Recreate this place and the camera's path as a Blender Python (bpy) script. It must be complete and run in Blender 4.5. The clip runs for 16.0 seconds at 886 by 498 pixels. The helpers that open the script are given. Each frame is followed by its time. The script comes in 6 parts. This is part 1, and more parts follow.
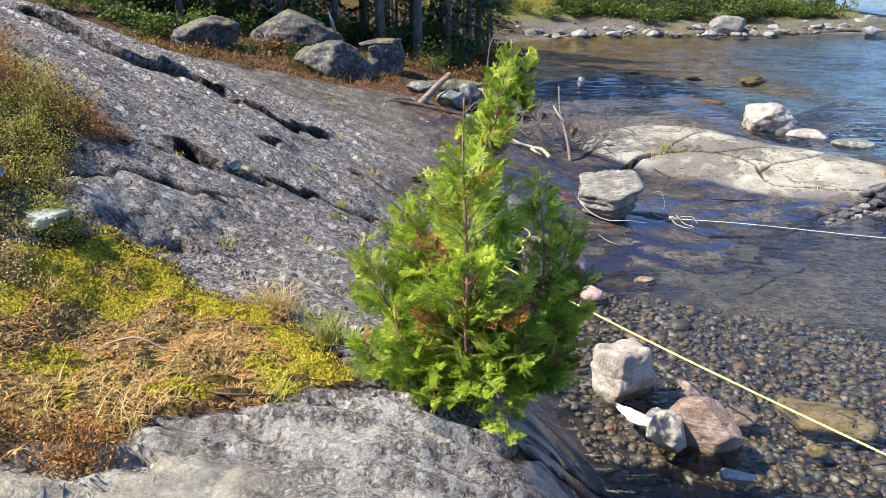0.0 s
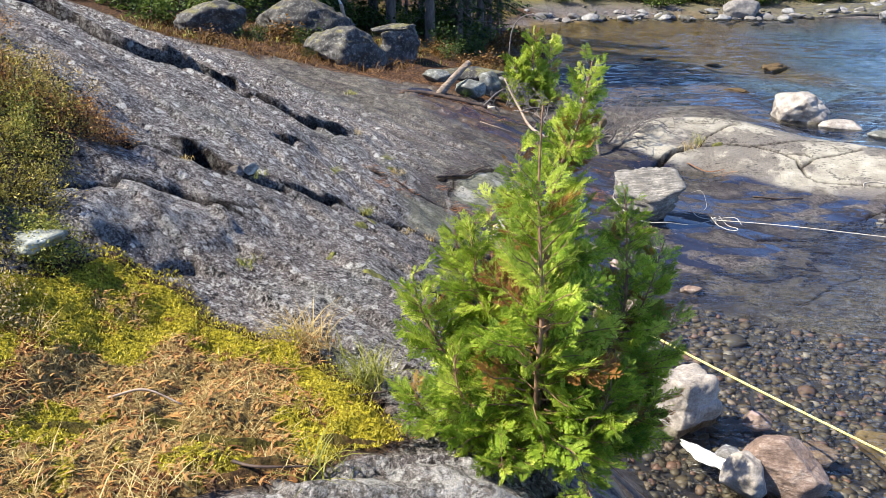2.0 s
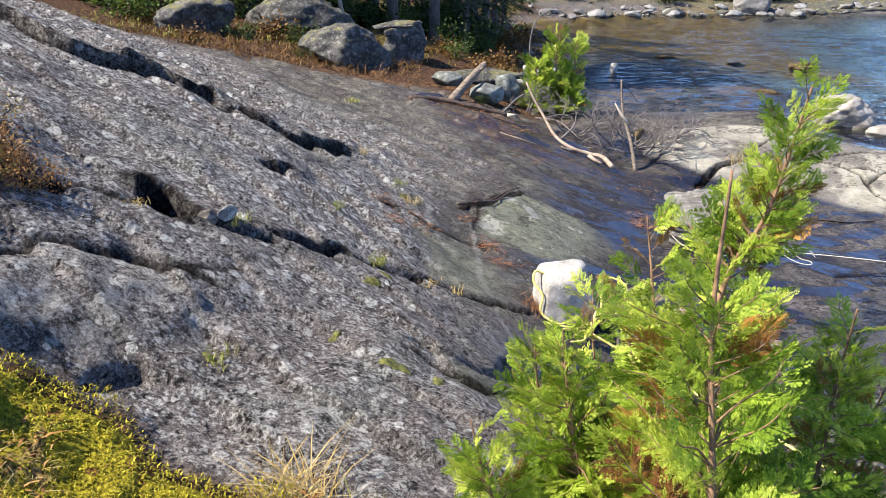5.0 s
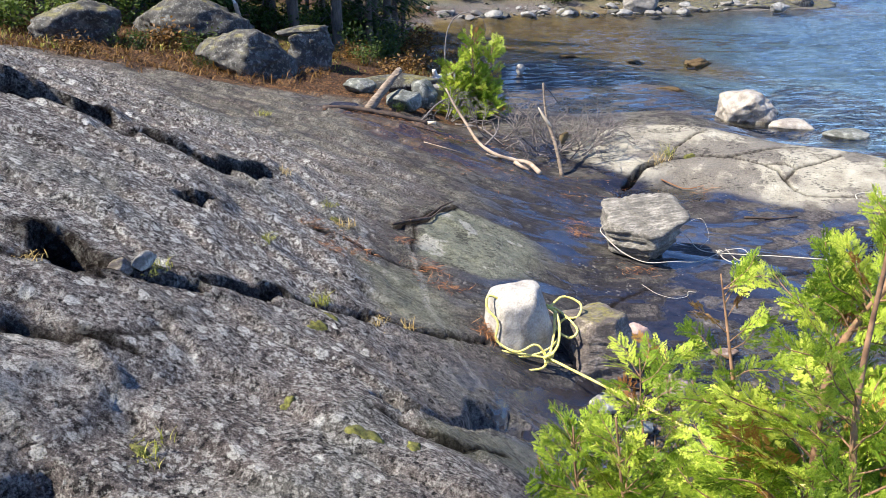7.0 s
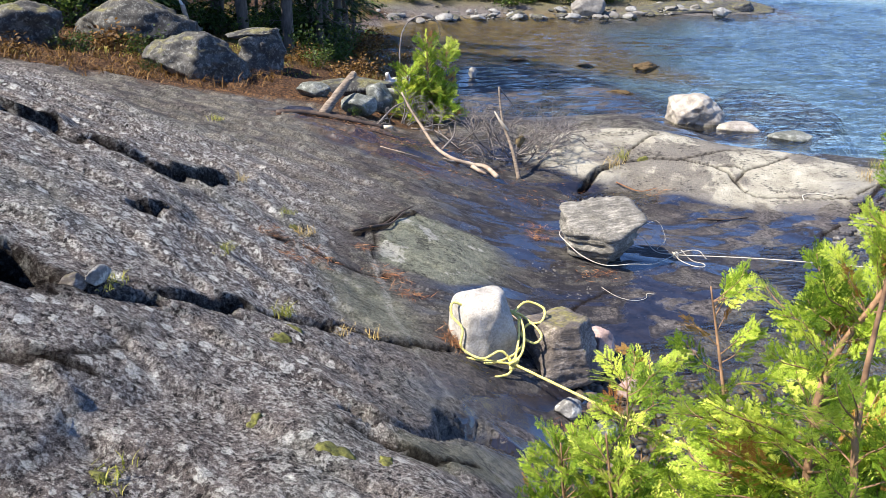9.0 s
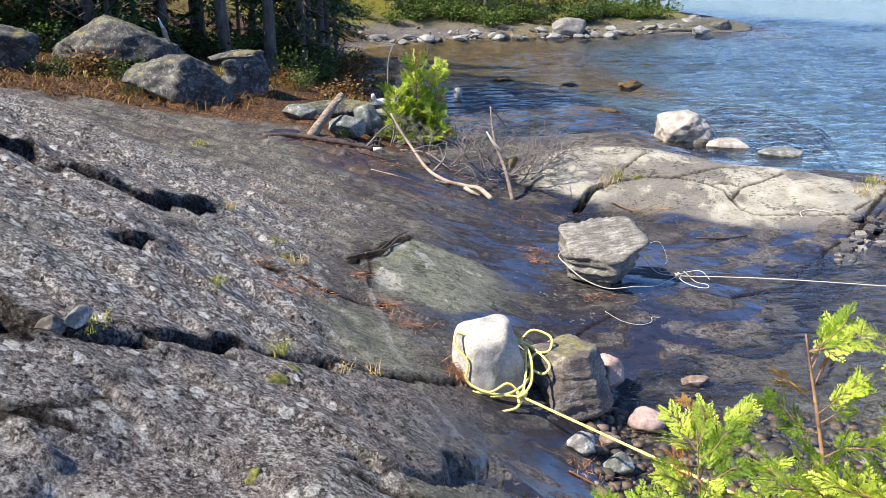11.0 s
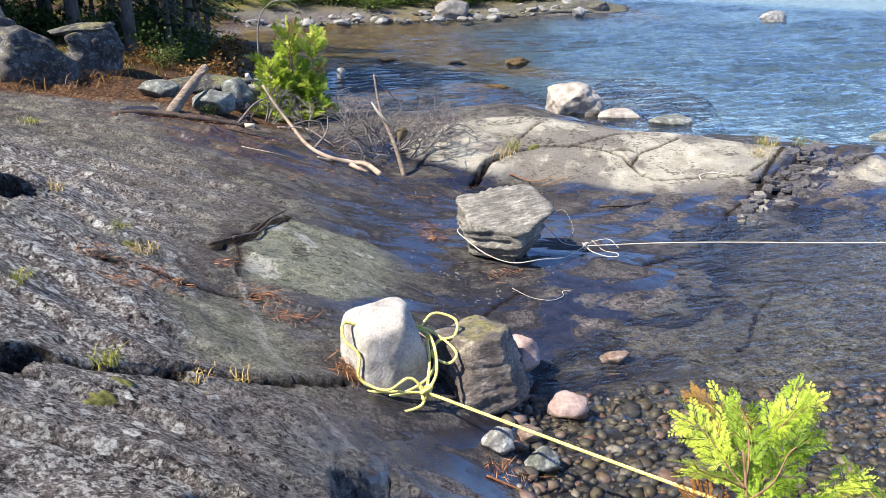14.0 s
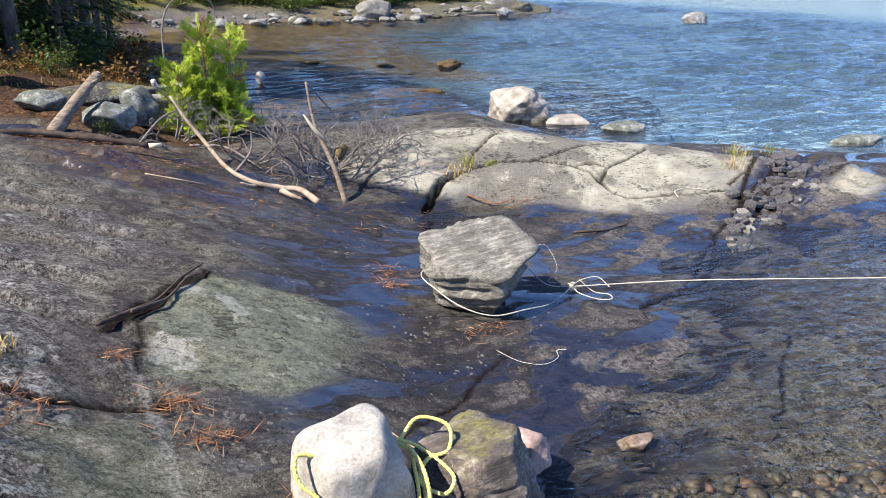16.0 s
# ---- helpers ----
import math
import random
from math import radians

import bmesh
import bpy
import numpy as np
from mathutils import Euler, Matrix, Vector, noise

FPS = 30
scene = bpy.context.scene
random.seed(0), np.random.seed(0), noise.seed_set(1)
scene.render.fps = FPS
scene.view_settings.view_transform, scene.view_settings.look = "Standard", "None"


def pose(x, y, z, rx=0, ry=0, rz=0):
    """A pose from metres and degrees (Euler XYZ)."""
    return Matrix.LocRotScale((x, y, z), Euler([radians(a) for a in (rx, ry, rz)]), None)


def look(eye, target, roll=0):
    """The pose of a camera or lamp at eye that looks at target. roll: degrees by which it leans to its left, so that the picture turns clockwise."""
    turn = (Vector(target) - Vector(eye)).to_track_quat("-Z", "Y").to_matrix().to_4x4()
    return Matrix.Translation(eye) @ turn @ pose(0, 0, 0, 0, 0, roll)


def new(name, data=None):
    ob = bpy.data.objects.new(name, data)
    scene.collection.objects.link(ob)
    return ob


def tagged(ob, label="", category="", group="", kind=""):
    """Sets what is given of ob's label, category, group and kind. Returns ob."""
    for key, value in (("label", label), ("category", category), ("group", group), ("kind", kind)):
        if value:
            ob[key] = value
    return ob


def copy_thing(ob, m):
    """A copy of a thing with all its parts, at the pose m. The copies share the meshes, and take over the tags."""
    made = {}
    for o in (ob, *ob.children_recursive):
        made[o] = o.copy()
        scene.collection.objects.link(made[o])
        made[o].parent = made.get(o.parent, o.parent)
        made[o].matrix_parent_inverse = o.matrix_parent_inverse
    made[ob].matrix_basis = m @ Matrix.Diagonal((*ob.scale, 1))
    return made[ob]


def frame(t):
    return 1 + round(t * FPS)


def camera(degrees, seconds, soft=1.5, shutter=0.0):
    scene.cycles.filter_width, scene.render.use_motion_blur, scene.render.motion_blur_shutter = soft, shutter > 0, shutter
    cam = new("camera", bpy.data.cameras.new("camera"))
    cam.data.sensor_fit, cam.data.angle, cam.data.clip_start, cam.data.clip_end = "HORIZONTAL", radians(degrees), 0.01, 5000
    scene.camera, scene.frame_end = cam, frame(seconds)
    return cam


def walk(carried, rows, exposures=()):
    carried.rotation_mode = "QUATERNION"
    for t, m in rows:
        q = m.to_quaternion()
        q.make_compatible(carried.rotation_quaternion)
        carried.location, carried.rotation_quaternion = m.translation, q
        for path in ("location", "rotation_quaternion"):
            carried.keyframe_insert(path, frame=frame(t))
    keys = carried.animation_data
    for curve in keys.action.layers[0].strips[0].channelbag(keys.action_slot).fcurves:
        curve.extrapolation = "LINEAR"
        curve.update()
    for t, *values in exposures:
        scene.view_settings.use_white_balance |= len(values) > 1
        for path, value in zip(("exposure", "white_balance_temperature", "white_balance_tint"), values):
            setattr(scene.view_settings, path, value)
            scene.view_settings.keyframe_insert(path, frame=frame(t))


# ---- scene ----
cam = camera(61.9, 16.0, soft=0.5)
METRES, EYE, TILT, LEAN, TURN = 4.8, 2.80, -20.8, 0.0, 0.0
ROWS = [
    (0.0, 0.0, 0.0, 0.0, 0.0, 0.0, -0.0),
    (0.5, -0.0291, 0.0344, 0.0145, 0.18, -0.48, -0.12),
    (1.0, -0.0357, 0.0612, 0.0214, 0.24, -1.0, -0.11),
    (1.5, -0.0428, 0.0808, 0.03, 0.16, -1.12, -0.08),
    (2.0, -0.0536, 0.1172, 0.0409, 0.08, -1.19, -0.05),
    (2.5, -0.053, 0.1496, 0.0403, 0.02, -1.24, 0.03),
    (3.0, -0.0477, 0.1885, 0.0496, 0.02, -1.29, 0.04),
    (3.5, -0.0547, 0.2381, 0.0675, 0.03, -1.36, 0.04),
    (4.0, -0.0654, 0.2837, 0.0807, 0.05, -1.43, 0.02),
    (6.5, -0.1424, 0.4486, 0.1427, -4.06, -1.48, 1.71),
    (7.0, -0.1455, 0.4587, 0.1432, -7.71, -1.53, 3.14),
    (7.5, -0.1426, 0.46, 0.1469, -10.52, -1.6, 4.21),
    (8.0, -0.1402, 0.4563, 0.1467, -12.64, -1.66, 4.49),
    (8.5, -0.1446, 0.4572, 0.1455, -12.43, -1.61, 4.05),
    (9.0, -0.1573, 0.4716, 0.1493, -11.45, -1.57, 3.85),
    (11.5, -0.1691, 0.5332, 0.1551, -13.78, -0.06, 5.35),
    (12.0, -0.1594, 0.553, 0.1423, -15.08, -0.44, 5.49),
    (12.5, -0.1505, 0.5807, 0.1443, -15.14, -0.96, 5.49),
    (13.0, -0.1401, 0.5938, 0.1393, -14.9, -1.05, 5.6),
    (13.5, -0.1412, 0.6151, 0.1312, -16.37, -1.21, 6.72),
    (14.0, -0.1243, 0.659, 0.1362, -20.9, -1.71, 8.01),
    (14.5, -0.1158, 0.7062, 0.1511, -22.17, -1.94, 8.02),
    (15.0, -0.118, 0.7688, 0.1663, -22.74, -2.06, 8.42),
    (15.5, -0.1008, 0.8309, 0.1846, -25.32, -2.4, 9.24),
    (16.0, -0.0796, 0.8851, 0.1997, -26.96, -2.56, 9.53),
]
walk(cam, [(t, pose(0, 0, EYE, TILT, LEAN, TURN) @ pose(METRES * x, METRES * y, METRES * z, 90 + pitch, roll, yaw)) for t, x, y, z, yaw, pitch, roll in ROWS],
     exposures=((0.0, 1.43), (4.0, 1.36), (9.0, 1.38), (15.0, 1.35), (16.0, 1.24)))

# ---------------------------------------------------------------- world, sun
world = bpy.data.worlds.new("world")
scene.world = world
world.use_nodes = True
wn = world.node_tree.nodes
sky = wn.new("ShaderNodeTexSky")
sky.sky_type, sky.sun_disc = "NISHITA", False
sky.dust_density, sky.ozone_density, sky.air_density, sky.altitude = 0.3, 5.0, 0.95, 1200
SUN_AZ, SUN_EL = -97.0, 51.0          # degrees clockwise from +y, degrees up
sky.sun_elevation, sky.sun_rotation = radians(SUN_EL), radians(SUN_AZ)
tint = wn.new("ShaderNodeMix")
tint.data_type, tint.blend_type, tint.inputs[0].default_value = "RGBA", "MULTIPLY", 1.0
tint.inputs[7].default_value = (0.80, 0.92, 1.16, 1)
world.node_tree.links.new(sky.outputs[0], tint.inputs[6])
world.node_tree.links.new(tint.outputs[2], wn["Background"].inputs[0])
wn["Background"].inputs[1].default_value = 0.108
sun = new("sun", bpy.data.lights.new("sun", "SUN"))
sun.data.energy, sun.data.angle, sun.data.color = 5.0, radians(0.5), (1.0, 0.92, 0.80)
sd = Vector((math.sin(radians(SUN_AZ)) * math.cos(radians(SUN_EL)), math.cos(radians(SUN_AZ)) * math.cos(radians(SUN_EL)), math.sin(radians(SUN_EL))))
sun.matrix_world = look((0, 0, 30), (-sd[0], -sd[1], 30 - sd[2]))

# ---------------------------------------------------------------- terrain shape
# cross-sections of the shore, one per distance y: pairs of x, height
SECTIONS = {
    -6.0: ((-30, 7.0), (-4, 2.2), (-1, 1.2), (0.5, 1.0), (1.5, 0.1), (3, -0.35), (30, -3)),
    2.3: ((-30, 7.5), (-4, 2.4), (-2.2, 1.35), (-1.2, 1.08), (-0.3, 1.0), (0.35, 0.75), (1.2, -0.1), (3, -0.28), (30, -3)),
    3.3: ((-30, 7.5), (-4, 2.6), (-2.1, 1.40), (-1.5, 1.06), (-0.8, 0.95), (-0.1, 0.85), (0.4, 0.6), (1.2, -0.15), (3, -0.25), (30, -3)),
    4.3: ((-30, 7.5), (-4, 2.6), (-2.2, 1.62), (-1.75, 1.33), (-1.2, 1.09), (-0.6, 0.97), (-0.15, 0.80), (0.5, 0.2), (1.1, -0.15), (3, -0.25), (30, -3)),
    5.4: ((-30, 7.8), (-4, 2.62), (-1.9, 1.58), (-1.0, 1.05), (-0.6, 0.85), (-0.1, 0.56), (0.5, 0.18), (1.2, -0.13), (3, -0.22), (30, -3)),
    6.6: ((-30, 8), (-4, 2.6), (-3, 2.16), (-1.4, 1.32), (-0.8, 0.93), (-0.3, 0.66), (0.35, 0.42), (0.85, 0.20), (1.25, 0.03), (1.7, -0.03), (3, -0.10), (6, -0.28), (30, -3)),
    8.0: ((-30, 8), (-4, 2.35), (-2.2, 1.58), (-1.2, 1.12), (-0.6, 0.84), (0.3, 0.58), (1.1, 0.29), (2.4, 0.12), (3.8, -0.03), (5.2, -0.04), (6.5, 0.06), (8, -0.02), (9.5, -0.3), (30, -3)),
    9.2: ((-30, 7.8), (-4, 2.0), (-1.4, 1.15), (-0.6, 0.9), (0.6, 0.55), (1.8, 0.24), (3.0, 0.08), (4.4, 0.08), (6, 0.16), (7.5, 0.14), (9, 0.02), (11, -0.5), (30, -3)),
    10.4: ((-30, 7.5), (-5, 2.0), (-1.3, 1.06), (-0.3, 0.9), (0.8, 0.62), (1.8, 0.36), (2.6, 0.33), (4.0, 0.42), (5.5, 0.33), (6.8, 0.16), (8.0, -0.03), (11, -0.8), (30, -4)),
    11.5: ((-30, 7), (-5, 1.7), (-1.3, 1.03), (0, 0.85), (1.2, 0.58), (2.4, 0.58), (3.6, 0.62), (4.6, 0.42), (5.6, 0.12), (6.6, -0.15), (9, -1), (30, -4)),
    13.6: ((-30, 6.5), (-5, 1.6), (-1.3, 1.05), (0, 0.85), (1.5, 0.5), (3, 0.22), (4.5, 0.04), (5.6, -0.08), (7, -0.5), (30, -4)),
    17.0: ((-30, 6), (-5, 1.7), (-1, 1.0), (0.5, 0.6), (2, 0.12), (3.5, -0.02), (5.5, -0.08), (8, -0.5), (30, -4)),
    21.0: ((-30, 6), (-5, 2.0), (-1, 0.9), (1, 0.35), (2.5, 0.0), (5, -0.12), (8, -0.5), (30, -4)),
    29.0: ((-30, 6), (-5, 1.5), (0, 0.5), (2.2, 0.05), (5, -0.3), (12, -1.0), (30, -4)),
    35.0: ((-30, 6), (0, 1.2), (4, 0.35), (8, -0.03), (13, -0.12), (19, -0.1), (24, -0.3), (40, -4)),
    42.0: ((-30, 7), (0, 2.5), (12, 1.2), (20, 0.9), (24, 0.35), (27, -0.3), (40, -4)),
    60.0: ((-30, 9), (0, 5), (16, 3), (23, 0.6), (28, -0.6), (60, -5)),
}
YS = np.array(sorted(SECTIONS))


def tangents(xs, v):
    d = np.diff(v, axis=0) / np.diff(xs).reshape(-1, *([1] * (v.ndim - 1)))
    m = np.zeros_like(v)
    m[0], m[-1] = d[0], d[-1]
    ok = d[:-1] * d[1:] > 0
    m[1:-1] = np.where(ok, 2 * d[:-1] * d[1:] / np.where(ok, d[:-1] + d[1:], 1), 0)
    return m


def hermite(xs, v, m, q):
    """Smooth, never overshooting curve through the knots v at xs, read at q."""
    q = np.clip(q, xs[0], xs[-1])
    i = np.clip(np.searchsorted(xs, q) - 1, 0, len(xs) - 2)
    h = xs[i + 1] - xs[i]
    t = (q - xs[i]) / h
    return (v[i] * (1 + 2 * t) * (1 - t) ** 2 + m[i] * h * t * (1 - t) ** 2 + v[i + 1] * t * t * (3 - 2 * t) + m[i + 1] * h * t * t * (t - 1))


CURVES = []
for ky in YS:
    kx, kz = np.array(SECTIONS[ky], float).T
    CURVES.append((kx, kz, tangents(kx, kz)))


def base_height(x, y):
    """Height of the bare shore at arrays x, y."""
    x, y = np.atleast_1d(np.asarray(x, float)), np.atleast_1d(np.asarray(y, float))
    rows = np.array([hermite(kx, kz, km, x) for kx, kz, km in CURVES])
    d = np.diff(rows, axis=0) / np.diff(YS)[:, None]
    m = np.zeros_like(rows)
    m[1:-1] = np.where(d[:-1] * d[1:] > 0, 2 * d[:-1] * d[1:] / np.where(np.abs(d[:-1] + d[1:]) > 1e-9, d[:-1] + d[1:], 1), 0)
    q = np.clip(y, YS[0], YS[-1])
    i = np.clip(np.searchsorted(YS, q) - 1, 0, len(YS) - 2)
    k = np.arange(len(x))
    h = YS[i + 1] - YS[i]
    t = (q - YS[i]) / h
    return (rows[i, k] * (1 + 2 * t) * (1 - t) ** 2 + m[i, k] * h * t * (1 - t) ** 2 + rows[i + 1, k] * t * t * (3 - 2 * t) + m[i + 1, k] * h * t * t * (t - 1))

# ---- end of terrain shape


# ---------------------------------------------------------------- small tools
def hash2(i, j, seed):
    h = (i.astype(np.int64) * 374761393 + j.astype(np.int64) * 668265263 + seed * 974634599) & 0xFFFFFFFF
    h = ((h ^ (h >> 13)) * 1274126177) & 0xFFFFFFFF
    return ((h ^ (h >> 16)) & 0xFFFFFF) / float(0xFFFFFF)


def vnoise(x, y, seed=0):
    i, j = np.floor(x), np.floor(y)
    u, v = x - i, y - j
    u, v = u * u * (3 - 2 * u), v * v * (3 - 2 * v)
    a, b = hash2(i, j, seed), hash2(i + 1, j, seed)
    c, d = hash2(i, j + 1, seed), hash2(i + 1, j + 1, seed)
    return (a * (1 - u) + b * u) * (1 - v) + (c * (1 - u) + d * u) * v - 0.5


def fbm(x, y, octaves=4, seed=0):
    total, amp = 0.0, 1.0
    for k in range(octaves):
        total = total + amp * vnoise(x * 2 ** k + 17.3 * k, y * 2 ** k - 9.1 * k, seed + k)
        amp *= 0.5
    return total


def smooth(a, b, v):
    t = np.clip((v - a) / (b - a), 0, 1)
    return t * t * (3 - 2 * t)


def line_distance(x, y, pts):
    """Distance to a polyline, and how far along it (0 to 1) the nearest place lies."""
    best, along = np.full(x.shape, 1e9), np.zeros(x.shape)
    for k in range(len(pts) - 1):
        (ax, ay), (bx, by) = pts[k], pts[k + 1]
        dx, dy = bx - ax, by - ay
        t = np.clip(((x - ax) * dx + (y - ay) * dy) / (dx * dx + dy * dy), 0, 1)
        d = np.hypot(x - ax - t * dx, y - ay - t * dy)
        along = np.where(d < best, (k + t) / (len(pts) - 1), along)
        best = np.minimum(best, d)
    return best, along


def inside(x, y, pts):
    """Signed distance to a closed outline, positive inside."""
    d, _ = line_distance(x, y, list(pts) + [pts[0]])
    odd = np.zeros(x.shape, bool)
    for (ax, ay), (bx, by) in zip(pts, list(pts[1:]) + [pts[0]]):
        if ay != by:
            odd ^= ((ay > y) != (by > y)) & (x < (bx - ax) * (y - ay) / (by - ay) + ax)
    return np.where(odd, d, -d)


# cracks in the rock: half width, depth, course
CRACKS = (
    (0.044, 0.16, ((-3.6, 6.75), (-3.2, 6.72), (-2.95, 6.6), (-2.7, 6.62), (-2.45, 6.86), (-2.22, 6.92), (-2.08, 7.02))),
    (0.020, 0.05, ((-2.08, 7.02), (-2.0, 6.86), (-1.84, 7.02))),
    (0.028, 0.12, ((-1.84, 7.0), (-1.54, 7.0), (-1.36, 7.2), (-1.19, 7.46))),
    (0.020, 0.05, ((-2.5, 4.95), (-2.24, 4.88), (-2.03, 5.02), (-1.9, 5.15))),
    (0.078, 0.26, ((-1.93, 5.31), (-1.80, 5.26), (-1.70, 5.22))),
    (0.015, 0.08, ((-1.70, 5.22), (-1.54, 5.29), (-1.37, 5.36), (-1.22, 5.50), (-1.01, 5.61))),
    (0.015, 0.05, ((-1.01, 5.62), (-0.85, 5.74), (-0.63, 5.86), (-0.44, 5.93), (-0.24, 6.03), (0.14, 6.16))),
    (0.030, 0.06, ((-1.55, 6.27), (-1.47, 6.27), (-1.40, 6.37))),
    (0.008, 0.012, ((-1.8, 4.74), (-1.56, 4.78), (-1.46, 4.9), (-1.36, 5.1))),
    (0.010, 0.02, ((0.72, 6.76), (1.0, 6.95), (1.26, 7.11), (1.71, 7.41))),
    (0.026, 0.025, ((-0.31, 7.52), (-0.14, 7.66), (0.06, 7.95), (0.24, 8.16))),
    (0.009, 0.012, ((-0.16, 7.6), (-0.23, 7.17))),
    (0.018, 0.03, ((-0.9, 6.84), (-0.52, 6.86), (-0.33, 6.93), (-0.13, 6.98))),
    (0.034, 0.06, ((2.44, 9.84), (2.62, 10.0), (2.79, 10.14), (2.95, 10.19))),
    (0.014, 0.06, ((2.95, 10.19), (3.13, 10.24), (3.49, 10.26), (3.82, 10.16), (4.2, 10.25), (4.82, 10.38), (5.07, 10.44))),
    (0.012, 0.05, ((3.13, 10.24), (3.32, 10.49), (3.65, 10.73), (3.81, 10.82))),
    (0.014, 0.06, ((3.86, 10.15), (4.14, 9.97), (4.27, 9.82), (4.26, 9.66), (4.27, 9.47), (4.34, 9.35))),
    (0.011, 0.04, ((4.34, 9.35), (4.78, 9.29), (5.4, 9.09))),
    (0.012, 0.05, ((4.14, 9.97), (4.41, 9.95), (4.52, 9.87), (4.26, 9.66))),
    (0.011, 0.04, ((4.52, 9.87), (4.86, 9.96), (5.25, 10.13))),
    (0.014, 0.05, ((5.52, 9.19), (6.13, 9.44), (6.87, 9.9))),
    (0.028, 0.09, ((-1.21, 5.52), (-1.10, 5.58), (-1.0, 5.64))),
    (0.016, 0.04, ((-0.62, 4.83), (-0.50, 4.81), (-0.26, 4.76), (-0.03, 4.92))),
    (0.020, 0.05, ((-2.25, 4.2), (-2.09, 4.5), (-1.82, 4.72), (-1.47, 4.77))),
    (0.016, 0.03, ((0.14, 2.86), (0.40, 3.0), (0.62, 3.13), (0.9, 3.36), (1.13, 3.58))),
    (0.022, 0.04, ((0.28, 2.70), (0.65, 3.0), (0.95, 3.2))),
    (0.014, 0.03, ((2.92, 7.63), (3.44, 7.78), (4.43, 8.38), (5.18, 8.8), (5.93, 9.12), (6.89, 9.6))),
    (0.024, 0.05, ((3.3, 7.72), (3.7, 7.86), (4.07, 8.05), (4.6, 8.27), (5.14, 8.57), (5.6, 8.85), (6.1, 9.05), (6.7, 9.25))),
    (0.020, 0.02, ((5.14, 8.57), (5.35, 8.9), (5.9, 9.3), (6.5, 9.7))),
    (0.008, 0.02, ((3.75, 7.1), (3.58, 6.96), (3.18, 6.67), (2.86, 6.46))),
)
MOSS_BED = ((-2.3, 3.0), (-2.05, 3.75), (-1.88, 4.0), (-1.56, 3.95), (-1.33, 3.78), (-0.92, 3.74), (-0.6, 3.45), (-0.38, 3.1),
            (-0.45, 2.92), (-0.75, 2.68), (-1.06, 2.58), (-1.25, 2.36), (-1.55, 2.1), (-2.2, 1.9), (-3.0, 2.4))
SEEP = ((-1.6, 11.6), (-0.8, 11.3), (0.2, 11.0), (1.5, 10.6), (1.5, 9.9), (0.9, 9.3), (0.3, 9.2), (-0.3, 9.6), (-0.9, 10.5))
RIDGE = ((6.3, 14.4), (7.5, 16.3), (8.9, 17.7), (10.2, 17.0), (10.0, 15.2), (9.9, 14.2), (8.5, 13.0), (7.2, 12.9))
SHELF = ((2.0, 12.2), (4.2, 11.9), (5.5, 12.7), (6.2, 14.2), (6.7, 17.0), (6.3, 20.0), (4.8, 22.0), (3.2, 21.0), (2.0, 17.0))
LEDGE = ((-0.62, 5.0), (-0.42, 5.03), (-0.26, 5.08), (-0.09, 5.42), (0.1, 5.5), (0.36, 5.34), (-0.06, 5.19), (-0.28, 5.0), (-0.46, 4.89))
STEP = ((-2.3, 4.1), (-2.09, 4.48), (-1.82, 4.70), (-1.5, 4.76), (-1.42, 4.5), (-1.55, 4.28), (-1.76, 4.13), (-1.97, 3.9))
VEIN = ((-0.24, 7.3), (-0.2, 6.9), (-0.2, 6.35), (-0.1, 5.9), (0.02, 5.55))
PALE_SLAB = ((2.0, 10.5), (2.6, 10.05), (3.1, 9.75), (3.7, 9.45), (4.4, 9.1), (5.3, 8.95), (6.1, 9.35), (6.6, 9.7), (6.0, 10.0), (5.0, 10.5), (4.0, 10.95), (3.0, 11.15), (2.3, 11.0))


def wander(x, y):
    """Coordinates shaken a little, so that edges and cracks run unevenly; less on the flat slab."""
    a = 0.05 - 0.035 * smooth(8.6, 9.2, y)
    return x + a * fbm(x * 5, y * 5, 2, 31), y + a * fbm(x * 5, y * 5, 2, 47)


